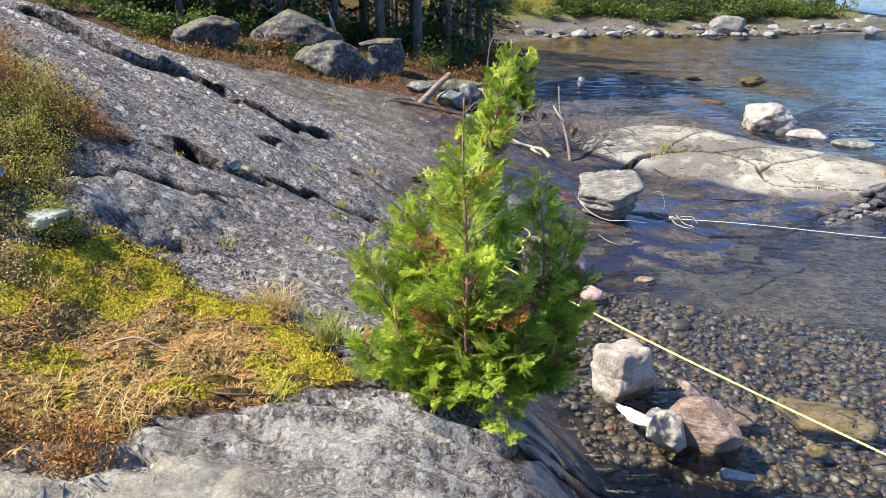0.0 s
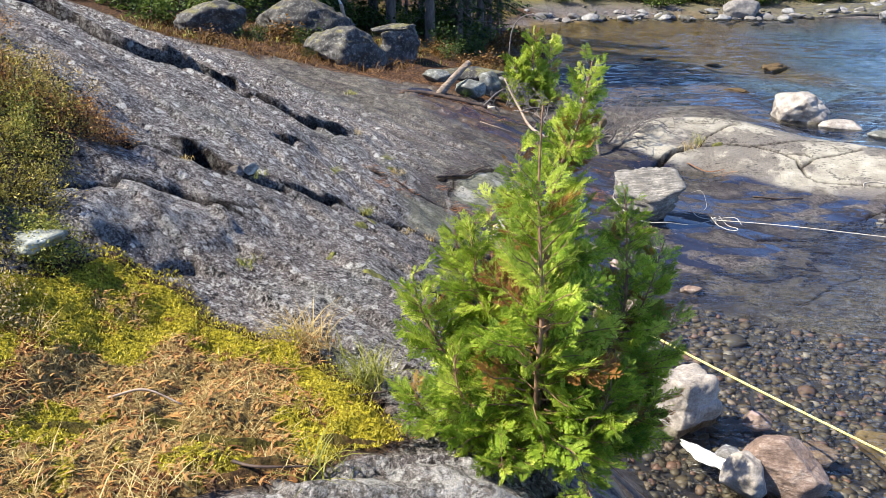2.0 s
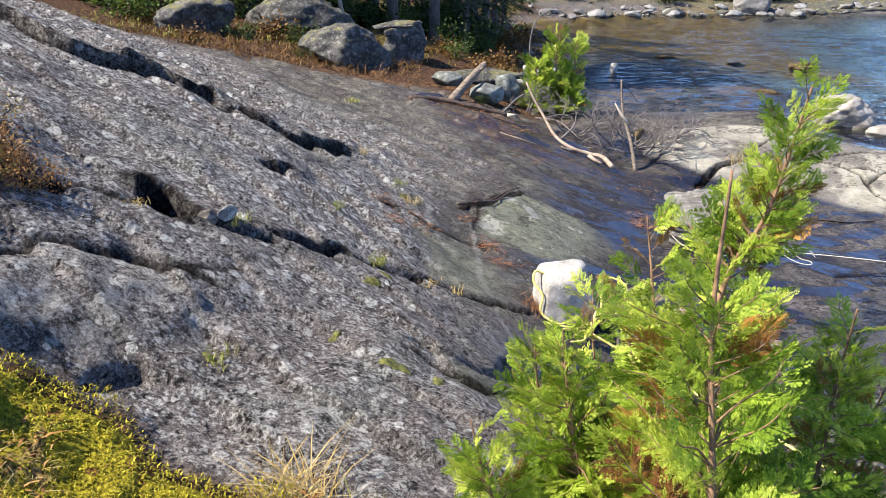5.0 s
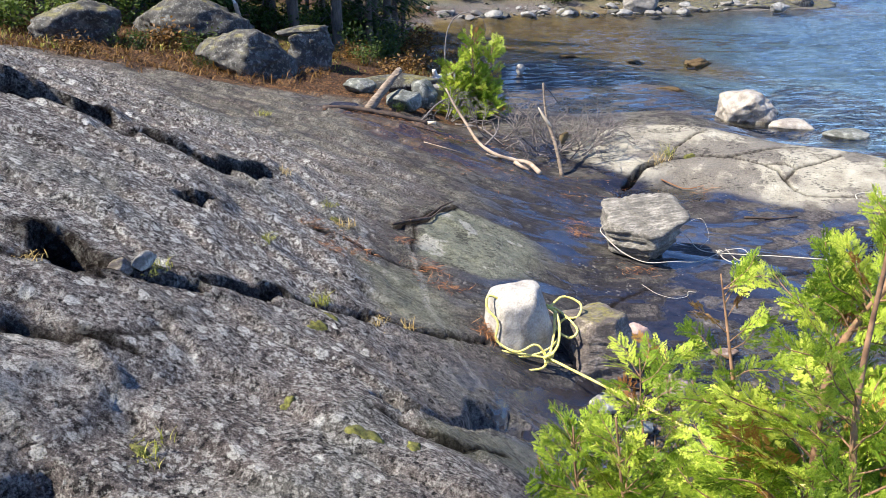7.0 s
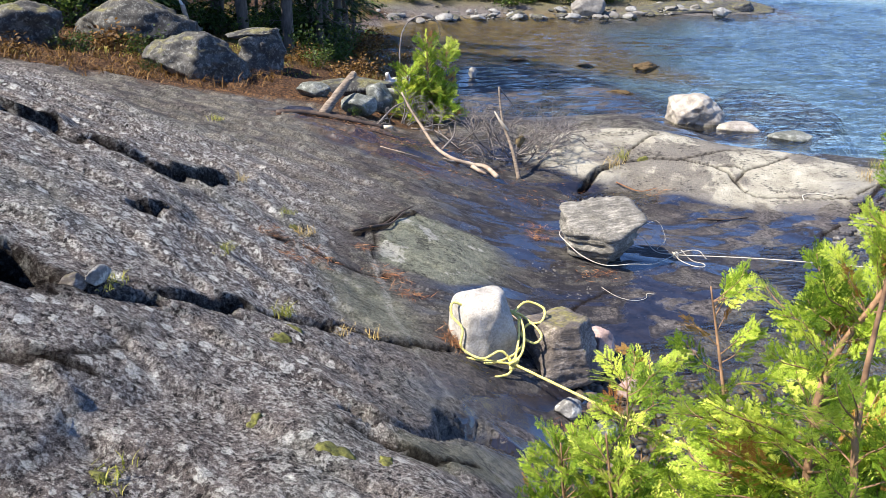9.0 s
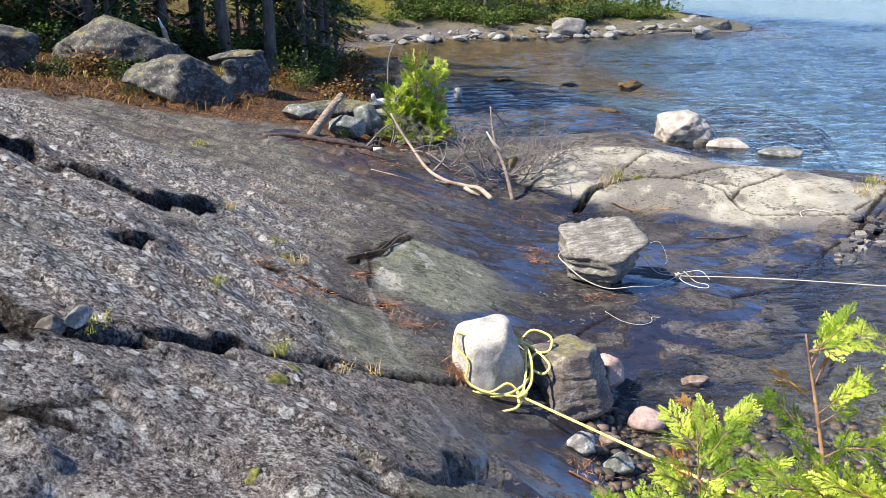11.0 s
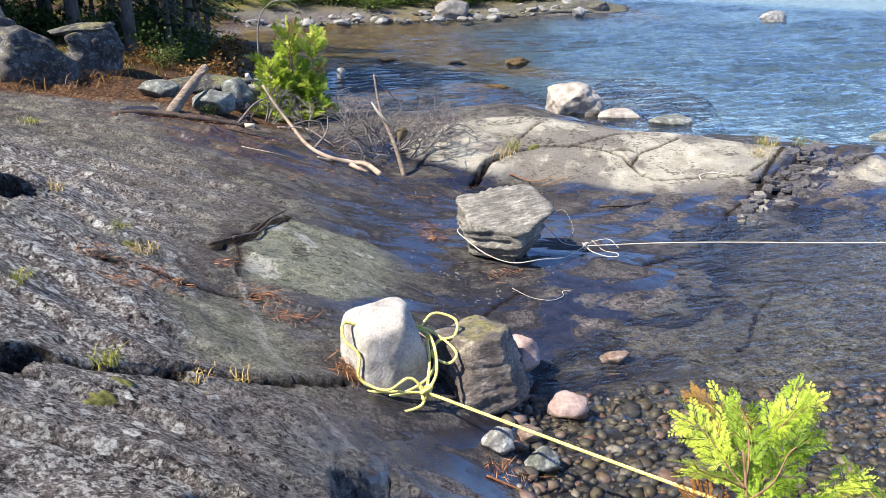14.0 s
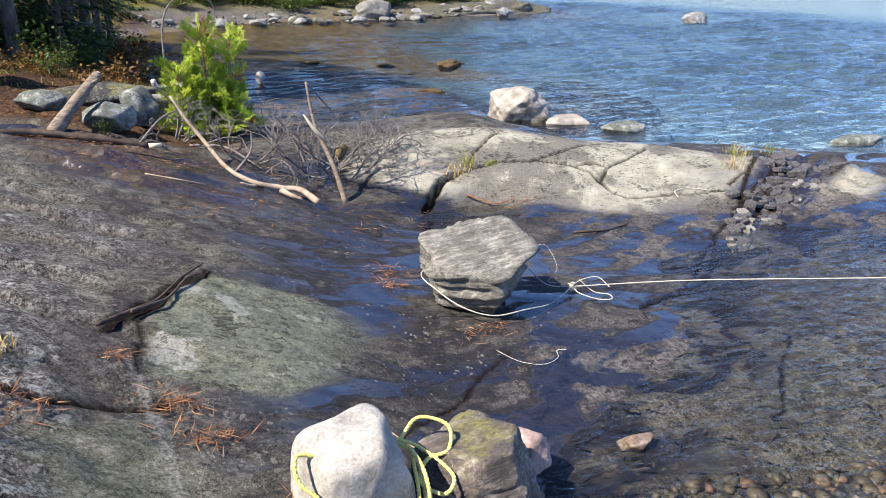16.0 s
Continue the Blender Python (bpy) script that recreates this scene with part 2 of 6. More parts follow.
def height(x, y, fine=True):
    """Height of the ground with its relief, ledges and cracks."""
    x, y = np.atleast_1d(np.asarray(x, float)), np.atleast_1d(np.asarray(y, float))
    z = base_height(x, y)
    near = (np.abs(x - 1) < 9) & (y > -2) & (y < 22)
    z = z + np.where(near, 0.05, 0.25) * fbm(x * 0.7, y * 0.7, 3, 5)
    if not fine:
        return z
    up = smooth(0.35, 0.9, z) * (x < 1.5)
    wx, wy = wander(x, y)
    # low steps that follow the rock's layering
    layer = (wx * 0.45 + wy * 0.9) * 2.6 + 0.8 * fbm(x * 0.9, y * 0.9, 3, 3)
    z = z + (0.005 + 0.042 * up) * (smooth(0.0, 0.10, layer - np.floor(layer)) - (layer - np.floor(layer)))
    z = z + (0.006 + 0.042 * up) * fbm(x * 4, y * 4, 4, 11) + (0.002 + 0.010 * up) * fbm(x * 19, y * 19, 2, 23)
    # ledge that breaks off over a lower shelf
    d = inside(wx, wy, LEDGE)
    z = z - 0.13 * smooth(-0.005, 0.02, d) * smooth(1.0, 0.1, x)
    # lichened step over the moss bed, with a dark notch under its end
    d = inside(wx, wy, STEP)
    z = z + 0.035 * smooth(-0.02, 0.10, d) + 0.035 * smooth(0.0, 0.1, d) * fbm(x * 6, y * 6, 3, 81)
    d = inside(wx, wy, ((-1.72, 3.99), (-1.60, 4.04), (-1.50, 4.15), (-1.58, 4.24), (-1.70, 4.12)))
    z = z - 0.07 * smooth(-0.01, 0.03, d)
    # layered shelf in front of the moss: thin beds that break off one over another
    front = smooth(3.05, 2.85, y) * smooth(0.7, 0.0, x) * smooth(0.5, 1.5, y)
    bed = (wy - 0.22 * wx + 0.10 * fbm(x * 2.5, y * 2.5, 2, 83)) * 5.2
    part_of = bed - np.floor(bed)
    z = z + front * (0.075 * (smooth(0.0, 0.12, part_of) - part_of) * (0.5 + np.abs(fbm(np.floor(bed) * 3.7, x * 1.6, 2, 85)) * 2) + 0.035 * fbm(x * 7, y * 9, 3, 87))
    # broken rubble band at the end of the pale slab
    d = inside(x, y, ((5.0, 8.5), (5.9, 9.4), (6.6, 9.9), (7.6, 9.5), (7.2, 8.7), (6.0, 8.3)))
    z = z + smooth(-0.1, 0.2, d) * (0.11 * np.round(3 * fbm(x * 2.2, y * 2.2, 2, 71)) / 3 + 0.10 * np.abs(fbm(x * 6, y * 4, 2, 77)))
    # the upper side of the long cracks stands higher
    for rise, pts in ((0.10, CRACKS[0][2]), (0.08, CRACKS[2][2]), (0.03, CRACKS[5][2]), (0.02, CRACKS[6][2])):
        px, py = np.array(pts).T
        s = wy - np.interp(wx, px, py)
        z = z + rise * smooth(-0.01, 0.03, s) * np.exp(-np.maximum(s, 0) / 0.45) * smooth(px[0] - 0.25, px[0] + 0.1, wx) * smooth(px[-1] + 0.12, px[-1] - 0.05, wx)
    # flat ledge of the bay, awash
    d = inside(x, y, SHELF)
    z = z + (0.012 + 0.06 * fbm(x * 0.8, y * 0.8, 3, 97) - z) * smooth(-0.6, 0.7, d) * (np.abs(z) < 0.5)
    # smooth dark ridge just under the lake
    d = inside(x, y, RIDGE)
    z = z + (-0.05 - z) * smooth(-0.3, 0.6, d) * (z < -0.05)
    # pale slab stands a little proud
    z = z + 0.035 * smooth(-0.04, 0.06, inside(wx, wy, PALE_SLAB))
    # level hollow of the rain pool
    d = np.hypot((x - 2.72) / 0.52, (y - 9.55) / 0.27)
    z = z + (0.10 + 0.045 * d ** 2 - z) * smooth(1.8, 1.1, d)
    for half, depth, pts in CRACKS:
        lo, hi = np.min(pts, 0) - 0.4, np.max(pts, 0) + 0.4
        k = np.where((x > lo[0]) & (x < hi[0]) & (y > lo[1]) & (y < hi[1]))[0]
        if len(k):
            d, t = line_distance(wx[k], wy[k], pts)
            w = 1.12 * half * (0.85 + 0.55 * (vnoise(wx[k] * 6, wy[k] * 6, 9) + 0.25)) * (1 - 0.5 * np.abs(2 * t - 1) ** 4)
            z[k] -= (1.8 if half > 0.029 else 0.55) * depth * smooth(1.25, 0.6, d / np.maximum(w, 0.016))
    return z


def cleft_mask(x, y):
    """1 inside the cracks, where shade is painted into the colour over dark peat."""
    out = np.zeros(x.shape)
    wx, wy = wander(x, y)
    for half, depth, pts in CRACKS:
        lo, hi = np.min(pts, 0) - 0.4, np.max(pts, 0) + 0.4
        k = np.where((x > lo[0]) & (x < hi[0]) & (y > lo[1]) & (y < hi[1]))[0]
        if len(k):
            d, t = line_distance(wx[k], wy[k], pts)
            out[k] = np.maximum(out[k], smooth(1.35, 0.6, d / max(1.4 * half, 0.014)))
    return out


def ground_z(x, y):
    return float(height(x, y)[0])


def mesh_of(name, verts, faces, material=None, smooth_faces=True):
    me = bpy.data.meshes.new(name)
    me.from_pydata(verts if isinstance(verts, list) else np.asarray(verts).tolist(), [], faces if isinstance(faces, list) else np.asarray(faces).tolist())
    if material:
        me.materials.append(material)
    if smooth_faces:
        me.polygons.foreach_set("use_smooth", np.ones(len(me.polygons), bool))
    return me


def part(name, me, parent, label="", m=None):
    ob = new(name, me)
    ob.parent = parent
    if m is not None:
        ob.matrix_basis = m
    return tagged(ob, label)


def thing(name, label, category, group="", me=None, m=None, kind=""):
    ob = tagged(new(name, me), label, category, group, kind)
    if m is not None:
        ob.matrix_basis = m
    return ob


# ---------------------------------------------------------------- materials
class Net:
    """A node material under construction."""

    def __init__(self, name):
        self.m = bpy.data.materials.new(name)
        self.m.use_nodes = True
        self.t = self.m.node_tree
        self.p = self.t.nodes["Principled BSDF"]
        self.out = self.t.nodes["Material Output"]
        self.co = self.t.nodes.new("ShaderNodeTexCoord").outputs["Object"]

    def put(self, socket, v):
        if isinstance(v, bpy.types.NodeSocket):
            self.t.links.new(v, socket)
        elif isinstance(v, tuple) and len(v) == 3 and socket.type == "RGBA":
            socket.default_value = (*v, 1)
        else:
            socket.default_value = v

    def stretch(self, sx, sy, sz, turn=0.0):
        n = self.t.nodes.new("ShaderNodeMapping")
        self.put(n.inputs[0], self.co)
        n.inputs["Scale"].default_value = (sx, sy, sz)
        n.inputs["Rotation"].default_value = (0, 0, radians(turn))
        return n.outputs[0]

    def noise(self, scale, detail=4.0, rough=0.55, co=None, distort=0.0):
        n = self.t.nodes.new("ShaderNodeTexNoise")
        self.put(n.inputs["Vector"], co or self.co)
        n.inputs["Scale"].default_value, n.inputs["Detail"].default_value, n.inputs["Roughness"].default_value, n.inputs["Distortion"].default_value = scale, detail, rough, distort
        return n.outputs[0]

    def cells(self, scale, co=None, feature="F1", rand=1.0):
        n = self.t.nodes.new("ShaderNodeTexVoronoi")
        n.feature = feature
        self.put(n.inputs["Vector"], co or self.co)
        n.inputs["Scale"].default_value = scale
        n.inputs["Randomness"].default_value = rand
        return n.outputs["Distance"]

    def spots(self, scale, share, reach, edge, co=None):
        """Round patches of many sizes: in a share of the cells only, with ragged rims."""
        n = self.t.nodes.new("ShaderNodeTexVoronoi")
        self.put(n.inputs["Vector"], co or self.co)
        n.inputs["Scale"].default_value = scale
        sep = self.t.nodes.new("ShaderNodeSeparateColor")
        self.put(sep.inputs[0], n.outputs["Color"])
        size = self.math("MULTIPLY", self.math("SUBTRACT", sep.outputs[0], 1.0 - share), reach / share)
        ragged = self.math("MULTIPLY", self.math("SUBTRACT", self.noise(scale * 5, 5, 0.65), 0.5), 0.5)
        return self.ramp(self.math("SUBTRACT", size, self.math("ADD", n.outputs["Distance"], ragged)), (0.0, 0.0), (edge, 1.0))

    def warp(self, scale, amount, co=None):
        n = self.t.nodes.new("ShaderNodeTexNoise")
        self.put(n.inputs["Vector"], co or self.co)
        n.inputs["Scale"].default_value, n.inputs["Detail"].default_value = scale, 3
        a = self.t.nodes.new("ShaderNodeVectorMath")
        a.operation = "MULTIPLY_ADD"
        self.put(a.inputs[0], n.outputs["Color"])
        a.inputs[1].default_value = (amount,) * 3
        self.put(a.inputs[2], co or self.co)
        return a.outputs[0]

    def ramp(self, v, *stops):
        n = self.t.nodes.new("ShaderNodeValToRGB")
        self.put(n.inputs[0], v)
        e = n.color_ramp.elements
        while len(e) < len(stops):
            e.new(0.5)
        for k, (pos, c) in enumerate(stops):
            e[k].position, e[k].color = pos, (*c, 1) if isinstance(c, tuple) else (c, c, c, 1)
        return n.outputs[0]

    def math(self, op, a, b=0.0, clamp=False):
        n = self.t.nodes.new("ShaderNodeMath")
        n.operation, n.use_clamp = op, clamp
        self.put(n.inputs[0], a), self.put(n.inputs[1], b)
        return n.outputs[0]

    def mix(self, f, a, b, mode="MIX"):
        n = self.t.nodes.new("ShaderNodeMix")
        n.data_type, n.blend_type = "RGBA", mode
        self.put(n.inputs[0], f), self.put(n.inputs[6], a), self.put(n.inputs[7], b)
        return n.outputs[2]

    def attr(self, name):
        n = self.t.nodes.new("ShaderNodeAttribute")
        n.attribute_name = name
        return n.outputs["Fac"]

    def island(self):
        return self.t.nodes.new("ShaderNodeNewGeometry").outputs["Random Per Island"]

    def rand(self):
        return self.t.nodes.new("ShaderNodeObjectInfo").outputs["Random"]

    def up(self):
        n = self.t.nodes.new("ShaderNodeSeparateXYZ")
        self.put(n.inputs[0], self.t.nodes.new("ShaderNodeNewGeometry").outputs["Normal"])
        return n.outputs[2]

    def bump(self, h, strength=0.5, dist=0.02, under=None):
        n = self.t.nodes.new("ShaderNodeBump")
        self.put(n.inputs["Height"], h)
        self.put(n.inputs["Strength"], strength)
        n.inputs["Distance"].default_value = dist
        if under:
            self.put(n.inputs["Normal"], under)
        return n.outputs[0]

    def done(self, colour, rough=0.8, normal=None, spec=0.5):
        self.put(self.p.inputs["Base Color"], colour)
        self.put(self.p.inputs["Roughness"], rough)
        self.put(self.p.inputs["Specular IOR Level"], spec)
        if normal:
            self.put(self.p.inputs["Normal"], normal)
        return self.m


def ground_material():
    n = Net("shore_granite")
    w = n.warp(9, 0.10)
    grain, fine, mid, big = n.noise(170, 4, 0.7), n.noise(62, 7, 0.72), n.noise(17, 7, 0.68), n.noise(1.7, 5, 0.6)
    lay = n.noise(11, 9, 0.72, n.stretch(0.9, 1.3, 1.0, -18))
    v = n.math("ADD", n.math("MULTIPLY", mid, 0.32), n.math("ADD", n.math("MULTIPLY", fine, 0.38), n.math("MULTIPLY", grain, 0.30)))
    c = n.ramp(v, (0.42, (0.018, 0.016, 0.016)), (0.48, (0.105, 0.091, 0.085)), (0.53, (0.21, 0.188, 0.172)), (0.59, (0.42, 0.385, 0.35)))
    c = n.mix(n.ramp(big, (0.44, 0.0), (0.60, 0.55)), c, n.ramp(v, (0.42, (0.020, 0.017, 0.016)), (0.60, (0.19, 0.155, 0.142))))
    # bare grey-green places
    c = n.mix(n.ramp(n.noise(0.9, 5, 0.6), (0.55, 0.0), (0.62, 0.5)), c, n.ramp(v, (0.41, (0.035, 0.037, 0.033)), (0.6, (0.25, 0.255, 0.225))))
    pit = n.ramp(n.math("ADD", n.math("MULTIPLY", n.noise(34, 5, 0.65), 0.7), n.math("MULTIPLY", n.noise(7, 5, 0.6), 0.3)), (0.405, 1.0), (0.44, 0.0))
    c = n.mix(pit, c, (0.014, 0.012, 0.012))
    # crusty pale lichen: rosettes, small flecks, a fine dust along the layers
    thin = n.ramp(n.noise(1.3, 4, 0.6), (0.40, 0.45), (0.60, 1.0))
    patch = n.math("MULTIPLY", n.spots(15, 0.5, 0.50, 0.05, n.warp(22, 0.035)), n.ramp(fine, (0.38, 0.55), (0.52, 1.0)))
    fleck = n.math("MULTIPLY", n.spots(36, 0.55, 0.50, 0.08, w), 0.85)
    dust = n.ramp(n.math("ADD", n.math("MULTIPLY", fine, 0.45), n.math("MULTIPLY", n.noise(23, 6, 0.7), 0.55)), (0.505, 0.0), (0.56, 0.75))
    lich = n.math("MAXIMUM", patch, n.math("MULTIPLY", n.math("MAXIMUM", fleck, dust), thin))
    lich = n.math("MULTIPLY", lich, n.attr("lichen"), True)
    crust = n.ramp(n.math("ADD", n.math("MULTIPLY", n.noise(9, 7, 0.7), 0.6), n.math("MULTIPLY", n.noise(2.2, 4), 0.4)), (0.505, 0.0), (0.535, 0.9))
    lich = n.math("MAXIMUM", lich, n.math("MULTIPLY", crust, n.attr("crust"), True))
    c = n.mix(lich, c, n.ramp(n.math("ADD", n.math("MULTIPLY", fine, 0.6), n.math("MULTIPLY", grain, 0.4)), (0.40, (0.27, 0.27, 0.245)), (0.56, (0.70, 0.69, 0.64))))
    # olive-grey rock of the hollow, scuffed and stained
    ol = n.math("ADD", n.math("MULTIPLY", lay, 0.36), n.math("ADD", n.math("MULTIPLY", fine, 0.36), n.math("MULTIPLY", grain, 0.28)))
    ocol = n.ramp(ol, (0.42, (0.012, 0.010, 0.010)), (0.5, (0.085, 0.078, 0.064)), (0.58, (0.22, 0.205, 0.168)))
    ocol = n.mix(n.ramp(n.noise(2.3, 6, 0.65), (0.485, 0.0), (0.53, 0.75)), ocol, n.ramp(ol, (0.41, (0.010, 0.009, 0.011)), (0.60, (0.075, 0.062, 0.062))))
    c = n.mix(n.attr("olive"), c, ocol)
    # smooth grey-green bed with bare pale flakes
    gcol = n.ramp(ol, (0.41, (0.040, 0.042, 0.030)), (0.5, (0.135, 0.138, 0.100)), (0.60, (0.25, 0.25, 0.19)))
    gcol = n.mix(n.ramp(n.noise(2.6, 5, 0.6, w), (0.575, 0.0), (0.60, 0.8)), gcol, n.ramp(fine, (0.40, (0.24, 0.235, 0.20)), (0.6, (0.36, 0.35, 0.31))))
    c = n.mix(n.attr("green"), c, gcol)
    # dark biofilm at the waterline, broken into drifts
    streak = n.noise(2.6, 8, 0.60, n.stretch(0.7, 1.7, 1.0, -14), 0.6)
    film = n.ramp(n.math("ADD", n.math("MULTIPLY", streak, 0.6), n.math("MULTIPLY", n.noise(1.1, 6, 0.6), 0.4)), (0.50, 1.0), (0.53, 0.62), (0.60, 0.45))
    film = n.math("MULTIPLY", film, n.attr("dark"), True)
    c = n.mix(film, c, n.ramp(ol, (0.42, (0.004, 0.004, 0.006)), (0.6, (0.030, 0.026, 0.030))))
    # pale bleached slab with darker stains
    pv = n.math("ADD", n.math("MULTIPLY", n.noise(3.6, 8, 0.68, n.stretch(1, 1.5, 1, 15)), 0.65), n.math("MULTIPLY", fine, 0.35))
    pale = n.ramp(pv, (0.38, (0.21, 0.19, 0.15)), (0.50, (0.32, 0.298, 0.235)), (0.62, (0.43, 0.405, 0.33)))
    stain = n.ramp(n.math("ADD", n.math("MULTIPLY", n.noise(1.5, 6, 0.6, w), 0.75), n.math("MULTIPLY", fine, 0.25)), (0.515, 0.0), (0.535, 0.85))
    pale = n.mix(stain, pale, n.ramp(fine, (0.40, (0.075, 0.066, 0.058)), (0.60, (0.17, 0.152, 0.13))))
    c = n.mix(n.attr("pale"), c, pale)
    speck = n.ramp(n.math("ADD", n.math("MULTIPLY", n.noise(27, 6, 0.7, n.stretch(0.7, 1.5, 1.0, 25)), 0.6), n.math("MULTIPLY", n.noise(4, 5, 0.6), 0.4)), (0.425, 0.7), (0.45, 0.0))
    c = n.mix(n.math("MULTIPLY", speck, n.math("SUBTRACT", 1.0, n.attr("lichen"), True)), c, (0.010, 0.009, 0.009))
    chip = n.math("MULTIPLY", n.ramp(n.math("ADD", n.cells(21, w), n.math("MULTIPLY", n.noise(2.7, 5), 1.0)), (0.60, 0.55), (0.64, 0.0)), n.math("SUBTRACT", n.attr("olive"), n.attr("pale"), True))
    c = n.mix(chip, c, (0.20, 0.185, 0.165))
    c = n.mix(n.math("MULTIPLY", n.attr("vein"), n.ramp(fine, (0.42, 0.1), (0.56, 0.8))), c, (0.30, 0.29, 0.26))
    # peat, needles and soil
    soil = n.ramp(n.noise(34, 7, 0.75), (0.38, (0.012, 0.008, 0.006)), (0.5, (0.055, 0.029, 0.016)), (0.63, (0.18, 0.095, 0.038)))
    c = n.mix(n.attr("soil"), c, soil)
    moss = n.ramp(n.noise(16, 7, 0.75), (0.38, (0.030, 0.028, 0.006)), (0.52, (0.14, 0.125, 0.02)), (0.66, (0.30, 0.25, 0.03)))
    c = n.mix(n.attr("moss"), c, moss)
    c = n.mix(n.attr("sand"), c, n.ramp(n.noise(2.0, 6, 0.65), (0.35, (0.085, 0.058, 0.018)), (0.65, (0.21, 0.15, 0.045))))
    # deep silt bed coloured blue for the light the lake scatters and reflects
    c = n.mix(n.attr("silt_scatter"), c, n.ramp(n.noise(1.2, 5), (0.3, (0.07, 0.12, 0.175)), (0.7, (0.135, 0.20, 0.26))))
    # near-black cracks: peat, with the shade of the clefts put into the colour
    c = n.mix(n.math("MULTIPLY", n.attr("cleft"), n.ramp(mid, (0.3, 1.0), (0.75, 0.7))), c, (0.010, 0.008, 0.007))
    wet = n.math("MULTIPLY", film, n.ramp(streak, (0.47, 1.0), (0.53, 0.15)))
    rough = n.math("SUBTRACT", 0.84, n.math("MULTIPLY", wet, 0.70))
    h = n.math("ADD", n.math("MULTIPLY", mid, 0.6), n.math("ADD", n.math("MULTIPLY", fine, 0.35), n.math("MULTIPLY", lay, 0.25)))
    h = n.math("SUBTRACT", n.math("ADD", h, n.math("MULTIPLY", lich, 0.06)), n.math("MULTIPLY", pit, 0.10))
    rel = n.math("SUBTRACT", 1.0, n.math("MULTIPLY", n.math("MAXIMUM", n.math("MULTIPLY", n.math("MAXIMUM", n.attr("olive"), n.attr("pale")), 0.8), n.attr("dark")), 0.45), True)
    rel = n.math("MULTIPLY", rel, n.math("SUBTRACT", 1.0, n.math("MULTIPLY", wet, 0.85)))
    # no gloss in the cracks, so their painted shade stays dark
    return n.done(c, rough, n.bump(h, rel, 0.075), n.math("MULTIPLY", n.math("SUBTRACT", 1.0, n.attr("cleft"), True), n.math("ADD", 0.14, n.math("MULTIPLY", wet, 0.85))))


def stone_material(name, dark, mid, light, moss=0.0, bands=0.0, lichen=0.0, scale=1.0, rough=0.8):
    n = Net(name)
    fine, big = n.noise(60 * scale, 6, 0.65), n.noise(6 * scale, 5, 0.6)
    v = n.math("ADD", n.math("MULTIPLY", big, 0.6), n.math("MULTIPLY", fine, 0.4))
    h = n.math("ADD", n.math("MULTIPLY", big, 0.4), n.math("MULTIPLY", fine, 0.5))
    if bands:
        b = n.noise(7, 8, 0.72, n.stretch(1.3, 6.0, 9.0, 8), 0.5)
        v = n.math("ADD", n.math("MULTIPLY", v, 1 - bands), n.math("MULTIPLY", b, bands))
        h = n.math("ADD", h, n.math("MULTIPLY", b, 1.5))
    c = n.ramp(v, (0.36, dark), (0.5, mid), (0.64, light))
    if lichen:
        f = n.ramp(n.noise(15 * scale, 6, 0.7), (0.53, 0.0), (0.60, lichen))
        c = n.mix(f, c, (0.48, 0.49, 0.45))
    if moss:
        f = n.math("MULTIPLY", n.ramp(n.up(), (0.55, 0.0), (0.85, 1.0)), n.ramp(n.noise(5, 4), (0.5 - 0.1 * moss, 0.0), (0.6, moss)))
        c = n.mix(f, c, n.ramp(n.noise(40, 5, 0.7), (0.35, (0.05, 0.045, 0.01)), (0.65, (0.28, 0.25, 0.04))))
    return n.done(c, rough, n.bump(h, 0.6, 0.02 / scale))


def plain_material(name, a, b, scale=20, rough=0.75, bump=0.4, stretch=(1, 1, 1), spec=0.4):
    n = Net(name)
    co = n.stretch(*stretch)
    v = n.noise(scale, 6, 0.65, co)
    return n.done(n.ramp(v, (0.32, a), (0.68, b)), rough, n.bump(v, bump, 0.006), spec)


def leaf_material(name, dark, mid, tip, glow=0.35, by_object=False):
    """Leaves: matt, letting some light through; every leaf or spray a little different."""
    n = Net(name)
    v = n.math("ADD", n.math("MULTIPLY", n.island(), 0.5), n.math("MULTIPLY", n.noise(9, 3), 0.5))
    if by_object:
        v = n.math("ADD", n.math("MULTIPLY", v, 0.55), n.math("MULTIPLY", n.rand(), 0.45))
    c = n.ramp(v, (0.22, dark), (0.5, mid), (0.8, tip))
    n.done(c, 0.6, None, 0.25)
    tr = n.t.nodes.new("ShaderNodeBsdfTranslucent")
    n.put(tr.inputs[0], c)
    mx = n.t.nodes.new("ShaderNodeMixShader")
    mx.inputs[0].default_value = glow
    n.t.links.new(n.p.outputs[0], mx.inputs[1]), n.t.links.new(tr.outputs[0], mx.inputs[2])
    n.t.links.new(mx.outputs[0], n.out.inputs[0])
    return n.m


